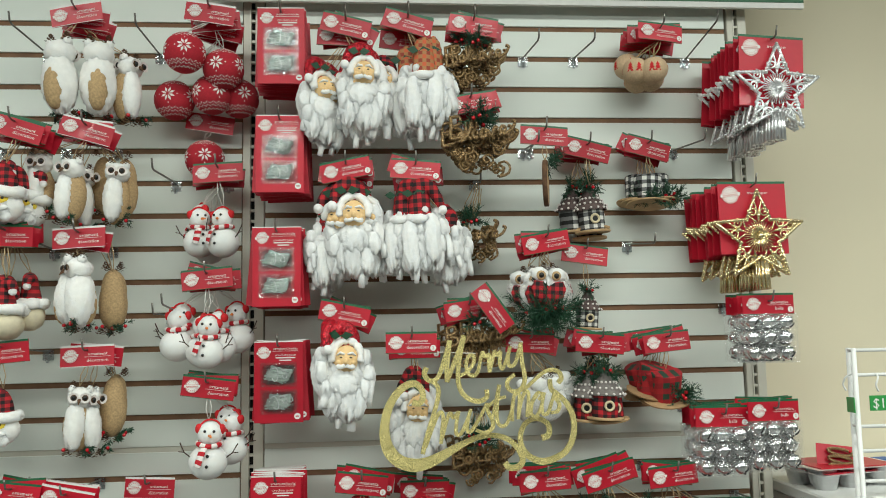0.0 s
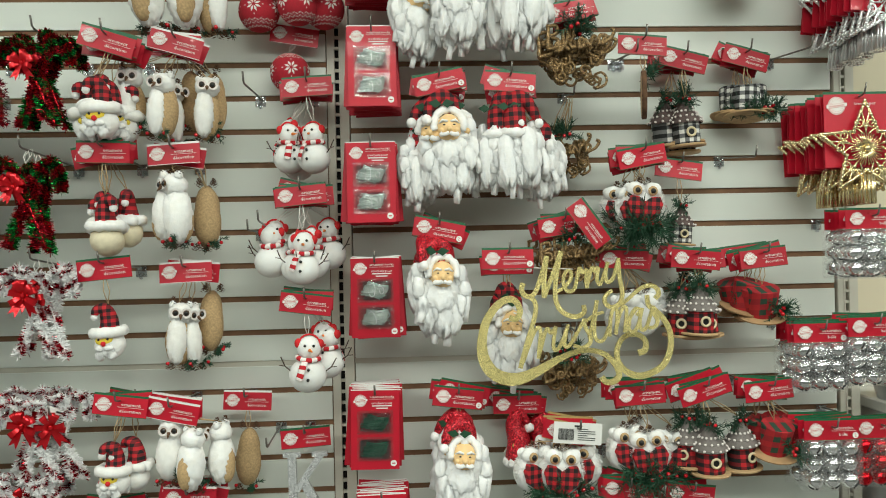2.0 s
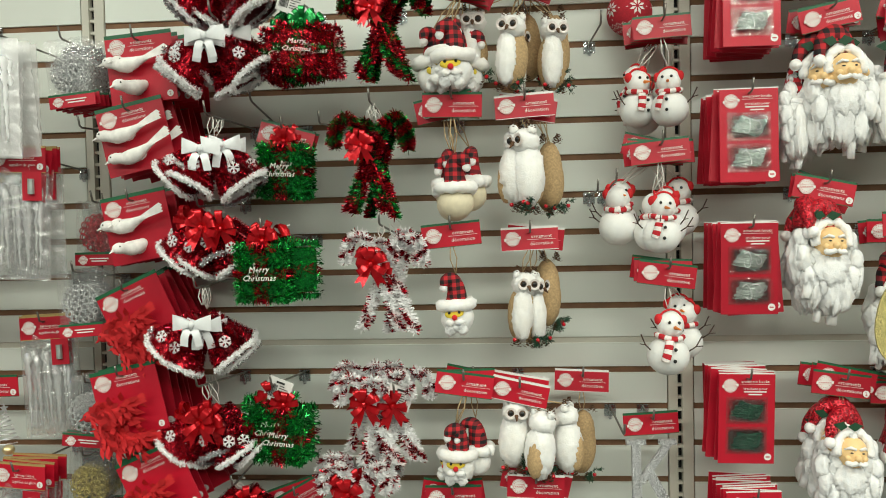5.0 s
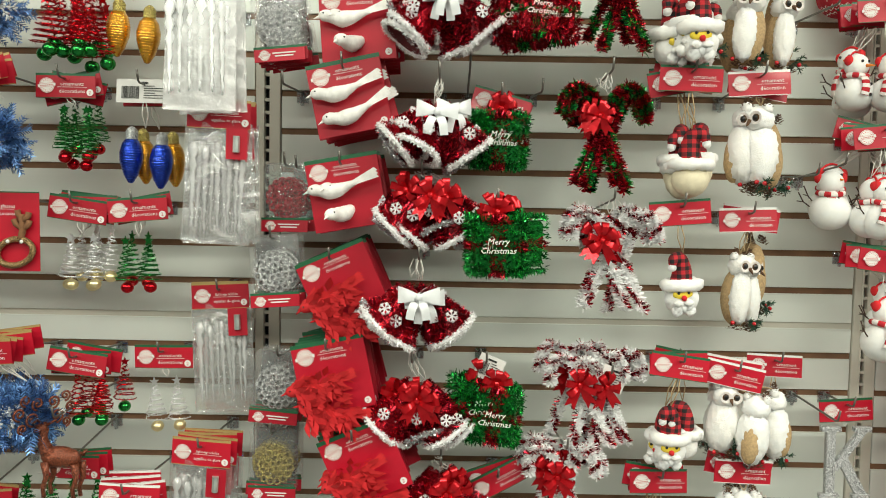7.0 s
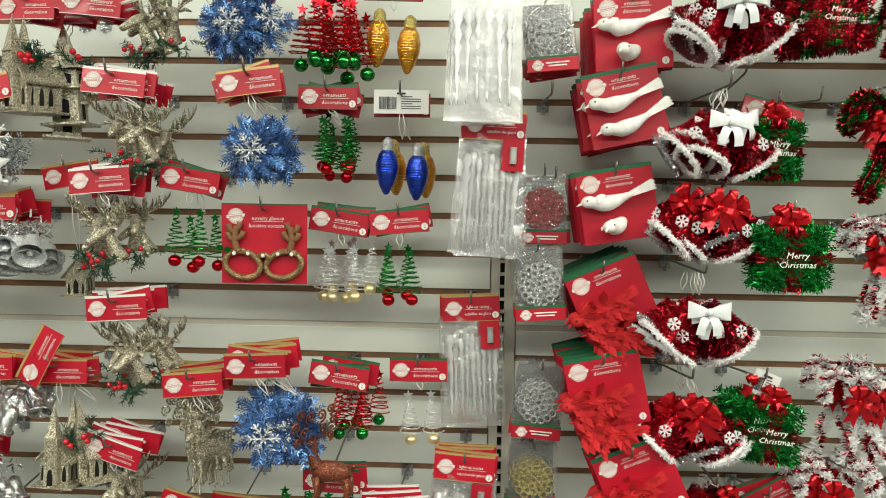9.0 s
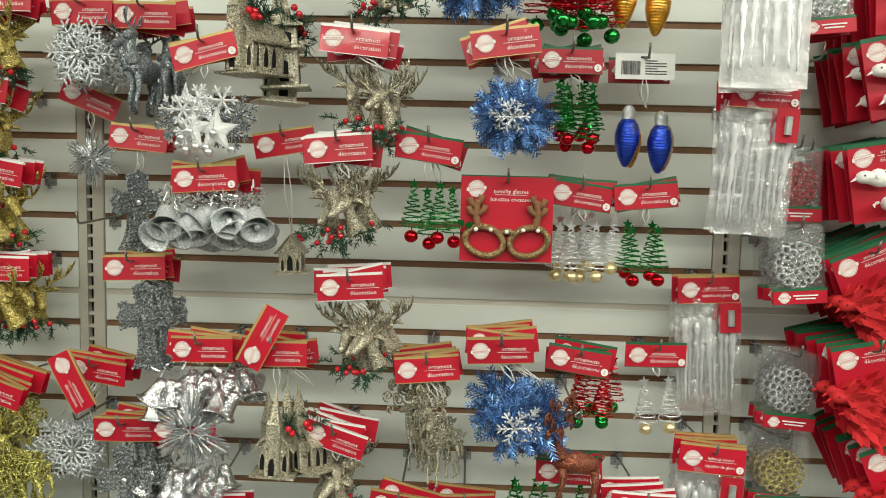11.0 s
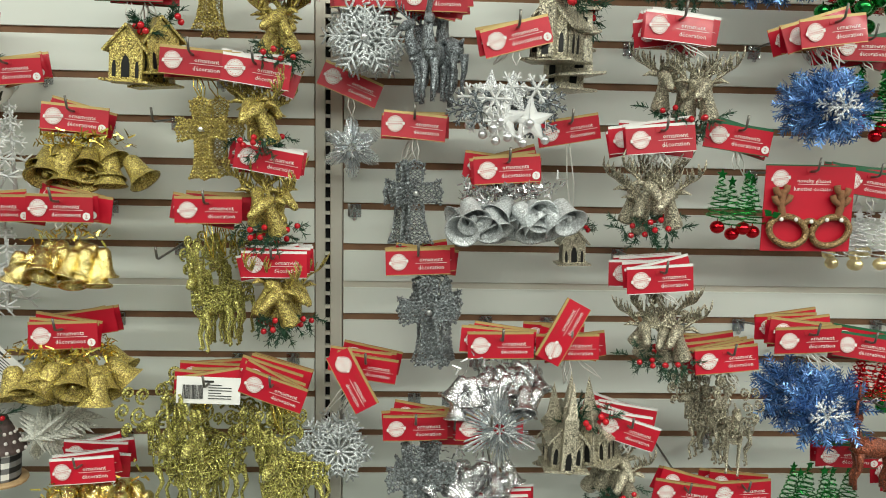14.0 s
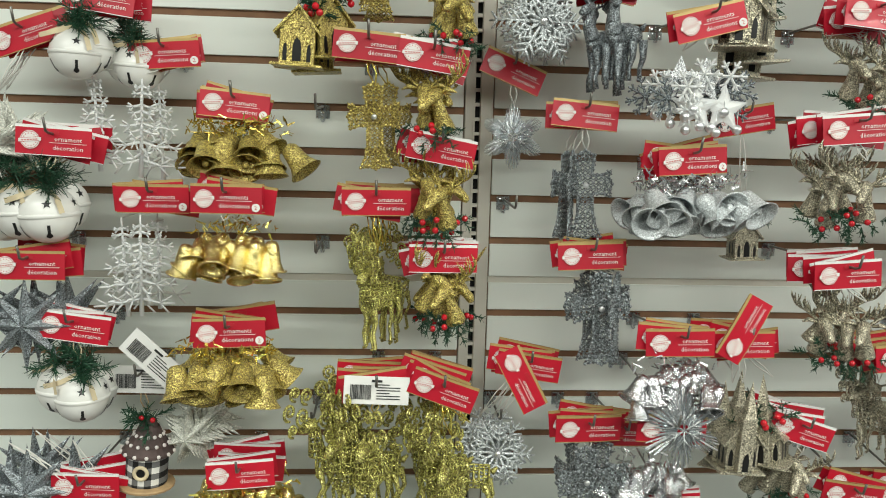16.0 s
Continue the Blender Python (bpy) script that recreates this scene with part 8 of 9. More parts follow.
def wire_rack(x, y):
    """A white floor-standing wire rack with shelves' rails, hooks and price signs."""
    rack = tagged(new("wire_rack", None), "white wire display rack with green price signs", "display rack")
    rack.matrix_basis = pose(x, y, 0)
    w, h = 0.46, 1.505
    post = Shape().tube([(0, 0, 0), (0, 0, h)], 0.0046, 8).mesh("post", [MAT["white_paint"]])
    for px, py in ((0, 0), (0.008, 0.03), (w, 0), (w, 0.3)):
        part("post", post, rack, pose(px, py, 0))
    rail = Shape().tube([(0, 0, 0), (w, 0, 0)], 0.0034, 8).mesh("rail", [MAT["white_paint"]])
    for pz in (h - 0.004, h - 0.05, h - 0.145, h - 0.19, h - 0.245, h - 0.34, h - 0.44, 0.72, 0.45, 0.15):
        part("rail", rail, rack, pose(0, 0, pz))
    side = Shape().tube([(0.008, 0.03, 0), (0, 0, 0)], 0.003, 8).mesh("side_rail", [MAT["white_paint"]])
    for pz in (h - 0.004, h - 0.145, h - 0.34, 0.72):
        part("side_rail", side, rack, pose(0, 0, pz))
    wire_hook = Shape().tube(glide([(0.006, 0, 0), (0.003, -0.012, -0.006), (-0.003, -0.014, -0.02), (0.002, -0.012, -0.032)], 4), 0.0018, 6).mesh("wire_hook", [MAT["white_paint"]])
    for px, pz in ((0.034, h - 0.048), (0.24, h - 0.048)):
        part("wire_hook", wire_hook, rack, pose(px, 0, pz))
    part("wire_hook", wire_hook, rack, pose(0.002, 0.02, h - 0.048, 0, 0, -80))

    def sign():
        return Shape().box(-0.03, 0.03, -0.002, 0.0, -0.014, 0.014, 0, bevel=0.0006).mesh("price_sign", [MAT["price_green"]], False)
    for m in (pose(0.05, -0.007, h - 0.102), pose(-0.006, 0.012, h - 0.106, 0, 4, 70)):
        ob = part("price_sign", cached("rk_sign", sign), rack, m, "green price sign with white figures")
        part("figures", cached("rk_fig", lambda: text_mesh("figures", "$1", 0.026, MAT["white_ink"])), ob, pose(-0.012, -0.0025, -0.009))


def shelf_pack(x, y, z):
    """A white and yellow product sleeve that hangs on the rack."""
    pack = tagged(new("product_pack", None), "white and yellow packet hanging on the rack", "packet", "packets on the rack")
    pack.matrix_basis = pose(x, y, z, 0, 4, 0)
    part("sleeve", Shape().box(-0.045, 0.045, -0.008, 0.004, -0.03, 0.045, bevel=0.002).mesh("sleeve", [MAT["white_band"]], False), pack)
    part("contents", Shape().box(-0.03, 0.05, -0.014, 0.006, -0.09, -0.031, bevel=0.008).mesh("contents", [MAT["pack_yellow"]], False), pack, label="yellow folded cloth")
    part("print", Shape().box(-0.038, -0.005, -0.0092, -0.0082, 0.028, 0.034).box(-0.038, -0.012, -0.0092, -0.0082, 0.018, 0.023).box(0.0, 0.04, -0.0092, -0.0082, 0.006, 0.011).mesh("print", [MAT["black_ink"]], False), pack)


MAT["pack_yellow"] = grainy("yellow_cloth", (0.75, 0.5, 0.03), 0.85, scale=90, spread=0.1, bump=0.4)
MAT["box_blue"] = grainy("blue_carton", (0.02, 0.12, 0.42), 0.5, scale=40, spread=0.08, bump=0.05)
MAT["price_green"] = grainy("price_green", (0.03, 0.3, 0.06), 0.5, spread=0.05, bump=0.02)
MAT["cabinet"] = grainy("white_enamel_cabinet", (0.6, 0.6, 0.6), 0.4, scale=6, spread=0.05, bump=0.03)
wire_rack(1.178, -0.42)
shelf_pack(1.222, -0.445, 1.19)


def cabinet_and_wares():
    """A white cabinet against the beige wall, with tins and a red card of glasses on it."""
    s = Shape().box(1.25, 2.4, -0.34, 0.19, 0.06, 1.15, bevel=0.004)
    cab = tagged(new("cabinet", s.mesh("cabinet", [MAT["cabinet"]], False)), "white enamel cabinet beside the slat wall", "cabinet")
    part("worktop", Shape().box(1.242, 2.41, -0.352, 0.192, 1.15, 1.178, bevel=0.004).mesh("worktop", [MAT["white_paint"]], False), cab, label="white worktop")
    part("foot", Shape().box(1.28, 2.37, -0.3, 0.15, 0.0, 0.06).mesh("foot", [MAT["slot"]], False), cab)
    cup = Shape().lathe([(0.0001, 0.0), (0.024, 0.0), (0.033, 0.034), (0.0345, 0.034), (0.0345, 0.0355), (0.032, 0.0355), (0.023, 0.002), (0.0001, 0.002)], 20).mesh("cup", [MAT["silver"]])
    for tx, ty, turn in ((1.36, -0.03, 14), (1.36, -0.035, 8)):
        tin = tagged(new("baking_tin", None), "aluminium muffin tin with a red card label", "baking tin", "tins on the cabinet")
        tin.matrix_basis = pose(tx, ty, 1.178 + (0.0 if turn == 14 else 0.012), 0, 0, turn)
        part("rim_sheet", Shape().box(-0.115, 0.115, -0.078, 0.078, 0.0355, 0.0372, bevel=0.0006).mesh("rim_sheet", [MAT["silver"]], False), tin)
        for cx in (-0.076, 0, 0.076):
            for cy in (-0.038, 0.038):
                part("cup", cup, tin, pose(cx, cy, 0))
        part("label_card", Shape().box(-0.1, 0.1, -0.07, 0.07, 0.0374, 0.039).mesh("label_card", [MAT["card"]], False), tin, label="red card label")
    card = tagged(new("glasses_pack", None), "red card of dark novelty glasses leaning on tins", "novelty glasses")
    card.matrix_basis = pose(1.338, -0.06, 1.236, -20, 7, -10) @ Matrix.Scale(0.6, 4)
    part("card", Shape().box(-0.068, 0.068, 0.0, 0.002, -0.055, 0.06, bevel=0.0007).mesh("card", [MAT["card"]], False), card)
    frame_mesh = Shape().tube([(0.045 * math.cos(a), -0.012, 0.012 * math.sin(a)) for a in [2 * math.pi * k / 20 for k in range(20)]], 0.006, 8, closed=True).mesh("glasses_frame", [MAT["brown_glit"]])
    for dz in (0.03, 0.0, -0.03):
        part("glasses_frame", frame_mesh, card, pose(0.015, -0.004, dz, 0, 5, 0), "dark brown glasses frame")
    box = Shape().box(-0.03, 0.03, -0.02, 0.02, 0.0, 0.045, bevel=0.001)
    carton = tagged(new("carton", box.mesh("carton", [MAT["box_blue"]], False)), "small blue carton on the cabinet", "carton")
    carton.matrix_basis = pose(1.5, 0.02, 1.178, 0, 0, 8)
    part("gem", Shape().ball((0.05, -0.02, 0.035), 0.006, 10, 7).mesh("gem", [MAT["berry"]]), card)


cabinet_and_wares()

# ---- the packs on their hooks ----
hang("beard_r", 0.225, -0.210, 2.205, 14, "g", "2", 3, 0.034, -0.179, s=1.02, wide=.02)
hang("beard_r", 0.215, -0.185, 2.190, 4, "g", "2", 2, -0.046, -0.186, s=1.0, turn=32, hooked=False)
hang("beard_tan", 0.358, -0.210, 2.213, 14, "g", "2", 3, 0.03, -0.186, s=1.05, wide=.02)
hang("beard_p", 0.350, -0.160, 2.190, 6, "g", "2", 1, -0.032, -0.155, s=.9, turn=-20, hooked=False)
hang("twig", 0.501, -0.200, 2.213, 8, "g", "1", 5, 0.004, -0.085)
hang("twig", 0.490, -0.200, 2.039, -10, "g", "1", 5, 0.014, -0.083, s=1.15)
hang("twig", 0.518, -0.100, 1.869, 0, "-", "1", 4, -0.016, -0.116)
hang("burlap_ball", 0.937, -0.150, 2.222, 5, "g", "2", 7, -0.02, -0.09, wide=.04, lift=.03)
hang("wood_slice", 0.653, -0.183, 1.972, 3, "g", "1", 1, 0.000, -0.106, turn=75)
hang("house_bw", 0.774, -0.090, 1.962, 15, "g", "1", 4, 0.001, -0.145, wide=.03)
hang("top_hat", 0.919, -0.085, 1.967, 15, "g", "1", 4, -0.003, -0.111, wide=.02)
hang("beard_p", 0.222, -0.190, 1.897, -12, "g", "2", 3, 0.018, -0.172, wide=.02, s=1.12)
hang("beard_back", 0.215, -0.150, 1.89, 8, "g", "2", 2, -0.042, -0.195, wide=.012, s=.92, turn=40, hooked=False)
hang("beard_back", 0.370, -0.190, 1.896, 5, "g", "2", 2, 0.01, -0.170, wide=.02, s=1.05)
hang("beard_p", 0.375, -0.150, 1.885, -8, "g", "2", 2, 0.06, -0.186, wide=.012, s=.92, turn=-55, hooked=False)
hang("owl_plaid", 0.654, -0.160, 1.741, -10, "g", "1", 5, -0.001, -0.103, wide=.03)
hang("house_bw", 0.758, -0.090, 1.719, 8, "g", "1", 1, 0.002, -0.128, s=.85)
hang("beard_r", 0.217, -0.175, 1.592, 12, "g", "2", 3, 0.001, -0.164, wide=.03, s=1.08)
hang("owl_round", 0.616, -0.140, 1.522, 3, "g", "1", 4, 0.030, -0.120, wide=.03)
hang("sign", 0.355, -0.210, 1.529, 0, "g", "2", 1, 0.134, -0.125)
hang("twig", 0.483, -0.150, 1.598, -8, "g", "1", 4, 0.017, -0.071)
hang("house_r", 0.765, -0.163, 1.519, 5, "g", "1", 5, 0.008, -0.112, wide=.03)
hang("tartan_hat", 0.916, -0.155, 1.519, -5, "g", "1", 5, -0.005, -0.104, wide=.03)
hang("beard_r", 0.250, -0.166, 1.239, 8, "g", "2", 4, 0.004, -0.187, wide=.035, s=1.08)
hang("beard_p", 0.368, -0.120, 1.515, 0, "g", "2", 2, -0.004, -0.199, s=1.08)
hang("twig", 0.516, -0.080, 1.352, 0, "-", "1", 4, -0.002, -0.087)
hang("red_cone", 0.384, -0.100, 1.209, 0, "g", "1", 4, -0.002, -0.081, wide=.03)
hang("owl_plaid", 0.492, -0.210, 1.166, 5, "b", "1", 4, -0.037, -0.077, wide=.03)
hang("owl_plaid", 0.631, -0.188, 1.238, -3, "g", "1", 5, 0.014, -0.124, wide=.03)
hang("house_r", 0.762, -0.200, 1.245, -18, "g", "1", 6, 0.011, -0.126, wide=.03)
hang("tartan_hat", 0.899, -0.204, 1.242, -5, "g", "1", 5, 0.009, -0.108, wide=.03)
hang("owl_plaid", 0.596, -0.200, 1.043, 8, "g", "1", 4, -0.003, -0.105, wide=.03)
hang("house_r", 0.729, -0.200, 1.030, 8, "g", "1", 4, -0.002, -0.099, wide=.03)
hang("owl_c", -0.336, -0.200, 2.227, -10, "w", "1", 1, -0.03, -0.137, turn=164, s=1.25)
hang("owl_c", -0.330, -0.180, 2.225, 6, "w", "1", 1, 0.036, -0.132, turn=196, s=1.25, hooked=False)
hang("owl_w", -0.330, -0.140, 2.222, 14, "w", "1", 2, 0.086, -0.14, turn=62, wide=.008, s=1.1, hooked=False)
hang("owl_w", -0.309, -0.200, 1.978, 15, "w", "1", 4, -0.026, -0.127, wide=.045, turn=-24, sway=60)
hang("owl_b", -0.300, -0.130, 1.978, 10, "-", "1", 2, 0.045, -0.107, wide=.02, turn=-30, hooked=False)
hang("owl_c", -0.315, -0.210, 1.754, -3, "w", "1", 2, 0.004, -0.112, wide=.02, turn=-52, sway=110, s=1.1)
hang("owl_b", -0.300, -0.150, 1.754, -3, "-", "1", 2, 0.034, -0.122, wide=.02, turn=20, hooked=False)
hang("owl_w", -0.308, -0.165, 1.515, -2, "w", "1", 2, -0.014, -0.128, wide=.015, turn=16, sway=80)
hang("owl_b", -0.300, -0.110, 1.515, -2, "-", "1", 2, 0.028, -0.108, wide=.02, turn=20, hooked=False)
hang("owl_c", -0.332, -0.192, 1.234, 12, "w", "1", 4, 0.036, -0.1, wide=.06, turn=150, sway=170, s=1.0)
hang("owl_b", -0.207, -0.064, 1.228, 2, "w", "1", 1, 0.000, -0.122)
hang("plush", -0.424, -0.260, 1.968, 17, "g", "1", 5, -0.014, -0.137, wide=.025, s=.86)
hang("plush_back", -0.443, -0.240, 1.755, 2, "g", "1", 4, 0.004, -0.151, wide=.03, s=.86)
hang("plush", -0.450, -0.227, 1.526, -5, "g", "1", 1, 0.007, -0.130, s=.8)
hang("plush", -0.433, -0.200, 1.250, 8, "g", "1", 3, -0.014, -0.133, s=.8)
hang("knit_ball", -0.068, -0.170, 2.245, 8, "w", "1", 1, -0.052, -0.09)
hang("knit_ball", -0.062, -0.140, 2.238, -6, "w", "1", 1, 0.018, -0.108, turn=50, hooked=False)
hang("knit_ball", -0.062, -0.110, 2.232, 14, "w", "1", 3, -0.012, -0.15, wide=.045, turn=20, lift=.015, hooked=False)
hang("knit_ball", -0.090, -0.050, 2.034, 8, "w", "1", 1, -0.012, -0.084)
hang("snowman", -0.056, -0.130, 1.903, -3, "g", "1", 1, 0.012, -0.132, s=.86, turn=-20)
hang("snowman", -0.056, -0.105, 1.898, 4, "g", "1", 3, -0.042, -0.124, wide=.02, s=.86, turn=24, sway=150, lift=.02, hooked=False)
hang("snowman", -0.069, -0.165, 1.670, -5, "g", "1", 3, 0.002, -0.132, wide=.028, sway=100, lift=.02, s=.88)
hang("snowman", -0.069, -0.120, 1.672, 6, "g", "1", 2, -0.07, -0.118, wide=.01, turn=170, lift=.02, s=.9, hooked=False)
hang("snowman", -0.069, -0.090, 1.675, 2, "g", "1", 1, 0.05, -0.108, turn=-20, s=.88, hooked=False)
hang("snowman", -0.061, -0.180, 1.445, 8, "g", "1", 1, 0.002, -0.125, s=.94, turn=8)
hang("snowman", -0.061, -0.140, 1.450, 2, "g", "1", 2, 0.038, -0.112, wide=.01, s=.88, turn=150, hooked=False)
hang("letter", -0.078, -0.095, 1.150, -3, "g", "1", 1, -0.002, -0.102)
hang("cane_rg", -0.558, -0.248, 1.978, 0, "-", "1", 4, -0.006, -0.088, wide=.02)
hang("cane_rg", -0.584, -0.250, 1.749, 0, "-", "1", 4, -0.002, -0.096, wide=.02)
hang("cane_w", -0.573, -0.240, 1.535, 0, "-", "1", 3, -0.003, -0.092, wide=.02)
hang("cane_w", -0.560, -0.200, 1.227, 5, "t", "1", 4, -0.037, -0.041, wide=.02)
hang("cane_w", -0.635, -0.200, 1.091, 0, "-", "1", 4, 0.002, -0.073, wide=.02)
hang("gift_r", -0.728, -0.250, 1.945, 5, "t", "1", 3, 0.022, -0.087, wide=.03)
hang("gift_r", -0.742, -0.220, 1.916, 0, "-", "1", 2, 0.001, -0.057, wide=.02)
hang("gift_g", -0.762, -0.170, 1.715, 15, "g", "1", 2, -0.003, -0.066, wide=.024, s=1.14)
hang("gift_g", -0.772, -0.280, 1.528, 0, "-", "1", 3, 0.000, -0.062, wide=.026, s=1.14)
hang("gift_g", -0.782, -0.216, 1.246, 8, "t", "1", 3, 0.014, -0.083, wide=.026, s=1.14)
hang("bell_bow", -0.850, -0.260, 2.022, 0, "-", "1", 4, -0.002, -0.058, wide=.008, s=.93)
hang("bell_bow", -0.858, -0.260, 1.908, 0, "-", "1", 4, -0.002, -0.058, wide=.008, s=.93)
hang("bell_bow", -0.872, -0.260, 1.735, 0, "-", "1", 4, -0.004, -0.077, wide=.008, s=.93)
hang("bell_red", -0.899, -0.240, 1.574, 0, "-", "1", 3, 0.013, -0.053, wide=.008, s=.93)
hang("bell_bow", -0.901, -0.260, 1.429, 0, "-", "1", 4, 0.001, -0.076, wide=.008, s=.93)
hang("bell_red", -0.911, -0.240, 1.249, 0, "-", "1", 4, 0.009, -0.075, wide=.008, s=.93)
hang("bell_red", -0.859, -0.220, 1.062, 0, "-", "1", 3, 0.011, -0.056, wide=.008, s=.93)
hang("orange_bulb", -1.433, -0.150, 1.932, 0, "g", "2", 1, 0.001, -0.095)
hang("blue_bulb", -1.418, -0.139, 1.732, 0, "b", "2", 1, 0.003, -0.123)
hang("orange_bulb", -1.420, -0.100, 1.730, 0, "g", "2", 1, 0.016, -0.119, hooked=False)
hang("tree_green", -1.547, -0.171, 1.735, 0, "g", "2", 4, 0.018, -0.086, wide=.02)
hang("tree_red", -1.539, -0.190, 1.946, 0, "g", "2", 7, 0.001, -0.1, wide=.035, s=1.2, lift=.02)
hang("flake_blue", -1.696, -0.220, 1.931, 0, "o", "1", 5, -0.005, -0.081, wide=.03)
hang("flake_blue", -1.659, -0.280, 1.745, -8, "o", "1", 5, 0.012, -0.115, wide=.04)
hang("tree_silver", -1.523, -0.180, 1.513, 8, "g", "2", 4, 0.008, -0.094, wide=.02)
hang("tree_green", -1.415, -0.180, 1.515, -5, "g", "2", 2, 0.002, -0.099, wide=.01)
hang("deer_fil", -1.770, -0.238, 1.225, -5, "o", "1", 6, 0.021, -0.121, wide=.02, s=.85, sway=90, turn=68)
hang("flake_blue", -1.652, -0.266, 1.266, -3, "o", "1", 6, 0.024, -0.117, wide=.03, s=1.1)
hang("tree_red", -1.518, -0.200, 1.238, 8, "g", "2", 3, 0.021, -0.064, wide=.02)
hang("tree_silver", -1.379, -0.150, 1.241, 0, "g", "2", 1, 0.006, -0.088)
hang("tree_green", -1.775, -0.235, 1.583, 8, "g", "2", 2, -0.003, -0.100, wide=.01)
hang("deer_head", -1.892, -0.270, 1.744, 5, "w", "1", 6, 0.048, -0.099, wide=.03, turn=-42, sway=60, s=.92)
hang("deer_head", -1.913, -0.280, 1.579, -5, "w", "1", 6, 0.018, -0.101, wide=.03, turn=-42, sway=60, s=.92)
hang("deer_head", -1.895, -0.260, 1.360, -4, "w", "1", 6, 0.034, -0.098, wide=.03, turn=-42, sway=60, s=.92)
hang("deer_head", -1.923, -0.220, 1.096, 18, "w", "1", 6, 0.004, -0.093, wide=.03, turn=-42, sway=60, s=.92)
hang("lantern", -2.030, -0.160, 1.885, 0, "w", "1", 2, 0.000, -0.118, wide=.012, s=1.2, turn=8, lift=.03)
hang("church", -2.072, -0.215, 1.880, 0, "w", "1", 2, 0.000, -0.126, wide=.012, s=1.1, turn=-24, lift=.03)
hang("house_glit", -2.028, -0.150, 1.591, -10, "o", "1", 1, 0.014, -0.185, s=.75)
hang("church", -2.027, -0.210, 1.236, 0, "o", "1", 4, 0.004, -0.153, wide=.02)
hang("star_bell", -2.133, -0.250, 1.728, -15, "o", "2", 2, 0.000, -0.107, wide=.012, s=1.05)
hang("deer_dark", -2.257, -0.180, 1.794, 0, "o", "1", 5, 0.001, -0.085, wide=.02, turn=72, sway=100)
hang("flake_silver", -2.362, -0.180, 1.798, 0, "o", "1", 4, -0.005, -0.069, wide=.02)
hang("burst", -2.395, -0.090, 1.662, 22, "o", "1", 1, 0.003, -0.107, s=.95)
hang("flake_silver", -2.361, -0.150, 1.181, 8, "o", "1", 4, -0.047, -0.149, wide=.01)
hang("cross_silver", -2.285, -0.143, 1.593, 5, "o", "1", 3, 0.005, -0.131, wide=.012, sway=80, s=.95)
hang("cross_silver", -2.276, -0.188, 1.372, -2, "o", "1", 4, 0.021, -0.104, wide=.012, sway=80)
hang("cross_silver", -2.276, -0.228, 1.103, 0, "o", "1", 4, 0.001, -0.107, wide=.012, sway=80)
hang("bells_glit", -2.139, -0.233, 1.527, -4, "o", "2", 6, 0.000, -0.070, wide=.015)
hang("bells_foil", -2.142, -0.240, 1.246, -2, "o", "1", 4, 0.001, -0.065, wide=.016, s=.9)
hang("burst", -2.160, -0.275, 1.119, 2, "o", "1", 1, 0.015, 0.002, s=1.15)
hang("bells_foil", -2.211, -0.200, 1.085, 0, "o", "1", 3, 0.036, -0.068, wide=.016, s=.9)
hang("cross_gold", -2.629, -0.204, 1.682, 5, "o", "1", 3, 0.010, -0.120, wide=.008, sway=40, s=.85)
hang("deer_head_g", -2.533, -0.205, 1.670, 8, "w", "1", 5, 0.007, -0.074, wide=.015, turn=-42, sway=60)
hang("deer_head_g", -2.517, -0.195, 1.533, 10, "w", "1", 5, 0.002, -0.084, wide=.015, turn=-42, sway=60)
hang("deer_head_g", -2.510, -0.190, 1.364, 0, "w", "1", 6, 0.009, -0.067, wide=.015, turn=-42, sway=60)
hang("deer_fil_g", -2.615, -0.187, 1.451, 0, "o", "1", 6, 0.003, -0.151, wide=.015, s=.95, turn=60, sway=90)
hang("deer_fil_g", -2.610, -0.226, 1.163, 3, "b", "1", 6, -0.004, -0.132, wide=.03, s=1.2, sway=90, turn=68)
hang("deer_fil_g", -2.507, -0.225, 1.163, 20, "o", "1", 6, 0.015, -0.162, wide=.02, s=1.1, sway=90, turn=68)
hang("house_gold", -2.733, -0.180, 1.796, 0, "g", "1", 4, 0.000, -0.093, wide=.02)
hang("jingle", -3.033, -0.150, 1.745, 8, "w", "1", 2, -0.036, -0.072, s=.9, wide=.01)
hang("jingle", -3.020, -0.110, 1.742, 4, "w", "1", 2, 0.032, -0.082, s=.88, wide=.01, turn=-30, hooked=False)
hang("jingle", -3.091, -0.190, 1.531, 3, "w", "1", 5, -0.012, -0.097, wide=.05)
hang("jingle", -3.069, -0.200, 1.252, 8, "w", "1", 3, 0.008, -0.097, s=.93, wide=.014)
hang("tree_white", -2.943, -0.137, 1.667, -5, "o", "2", 3, -0.037, -0.112, wide=.035, s=.92)
hang("tree_white", -2.953, -0.180, 1.448, 0, "o", "2", 3, -0.019, -0.103, wide=.035, s=.92)
hang("bells_gold", -2.835, -0.151, 1.593, 5, "o", "2", 4, 0.004, -0.066, wide=.02)
hang("bells_gfoil", -2.835, -0.222, 1.453, 0, "o", "2", 4, -0.004, -0.074, wide=.016, s=.92)
hang("bells_gold", -2.829, -0.242, 1.256, -2, "o", "2", 6, 0.003, -0.063, wide=.03)
hang("bells_gfoil", -2.821, -0.210, 1.021, -5, "w", "1", 6, 0.004, -0.061, wide=.03)
hang("star_pale", -2.910, -0.120, 1.112, 0, "-", "1", 5, -0.006, -0.054, wide=.025, s=1.3)
hang("house_bw", -2.983, -0.160, 1.158, 0, "b", "1", 1, 0.007, -0.120, s=1.1)
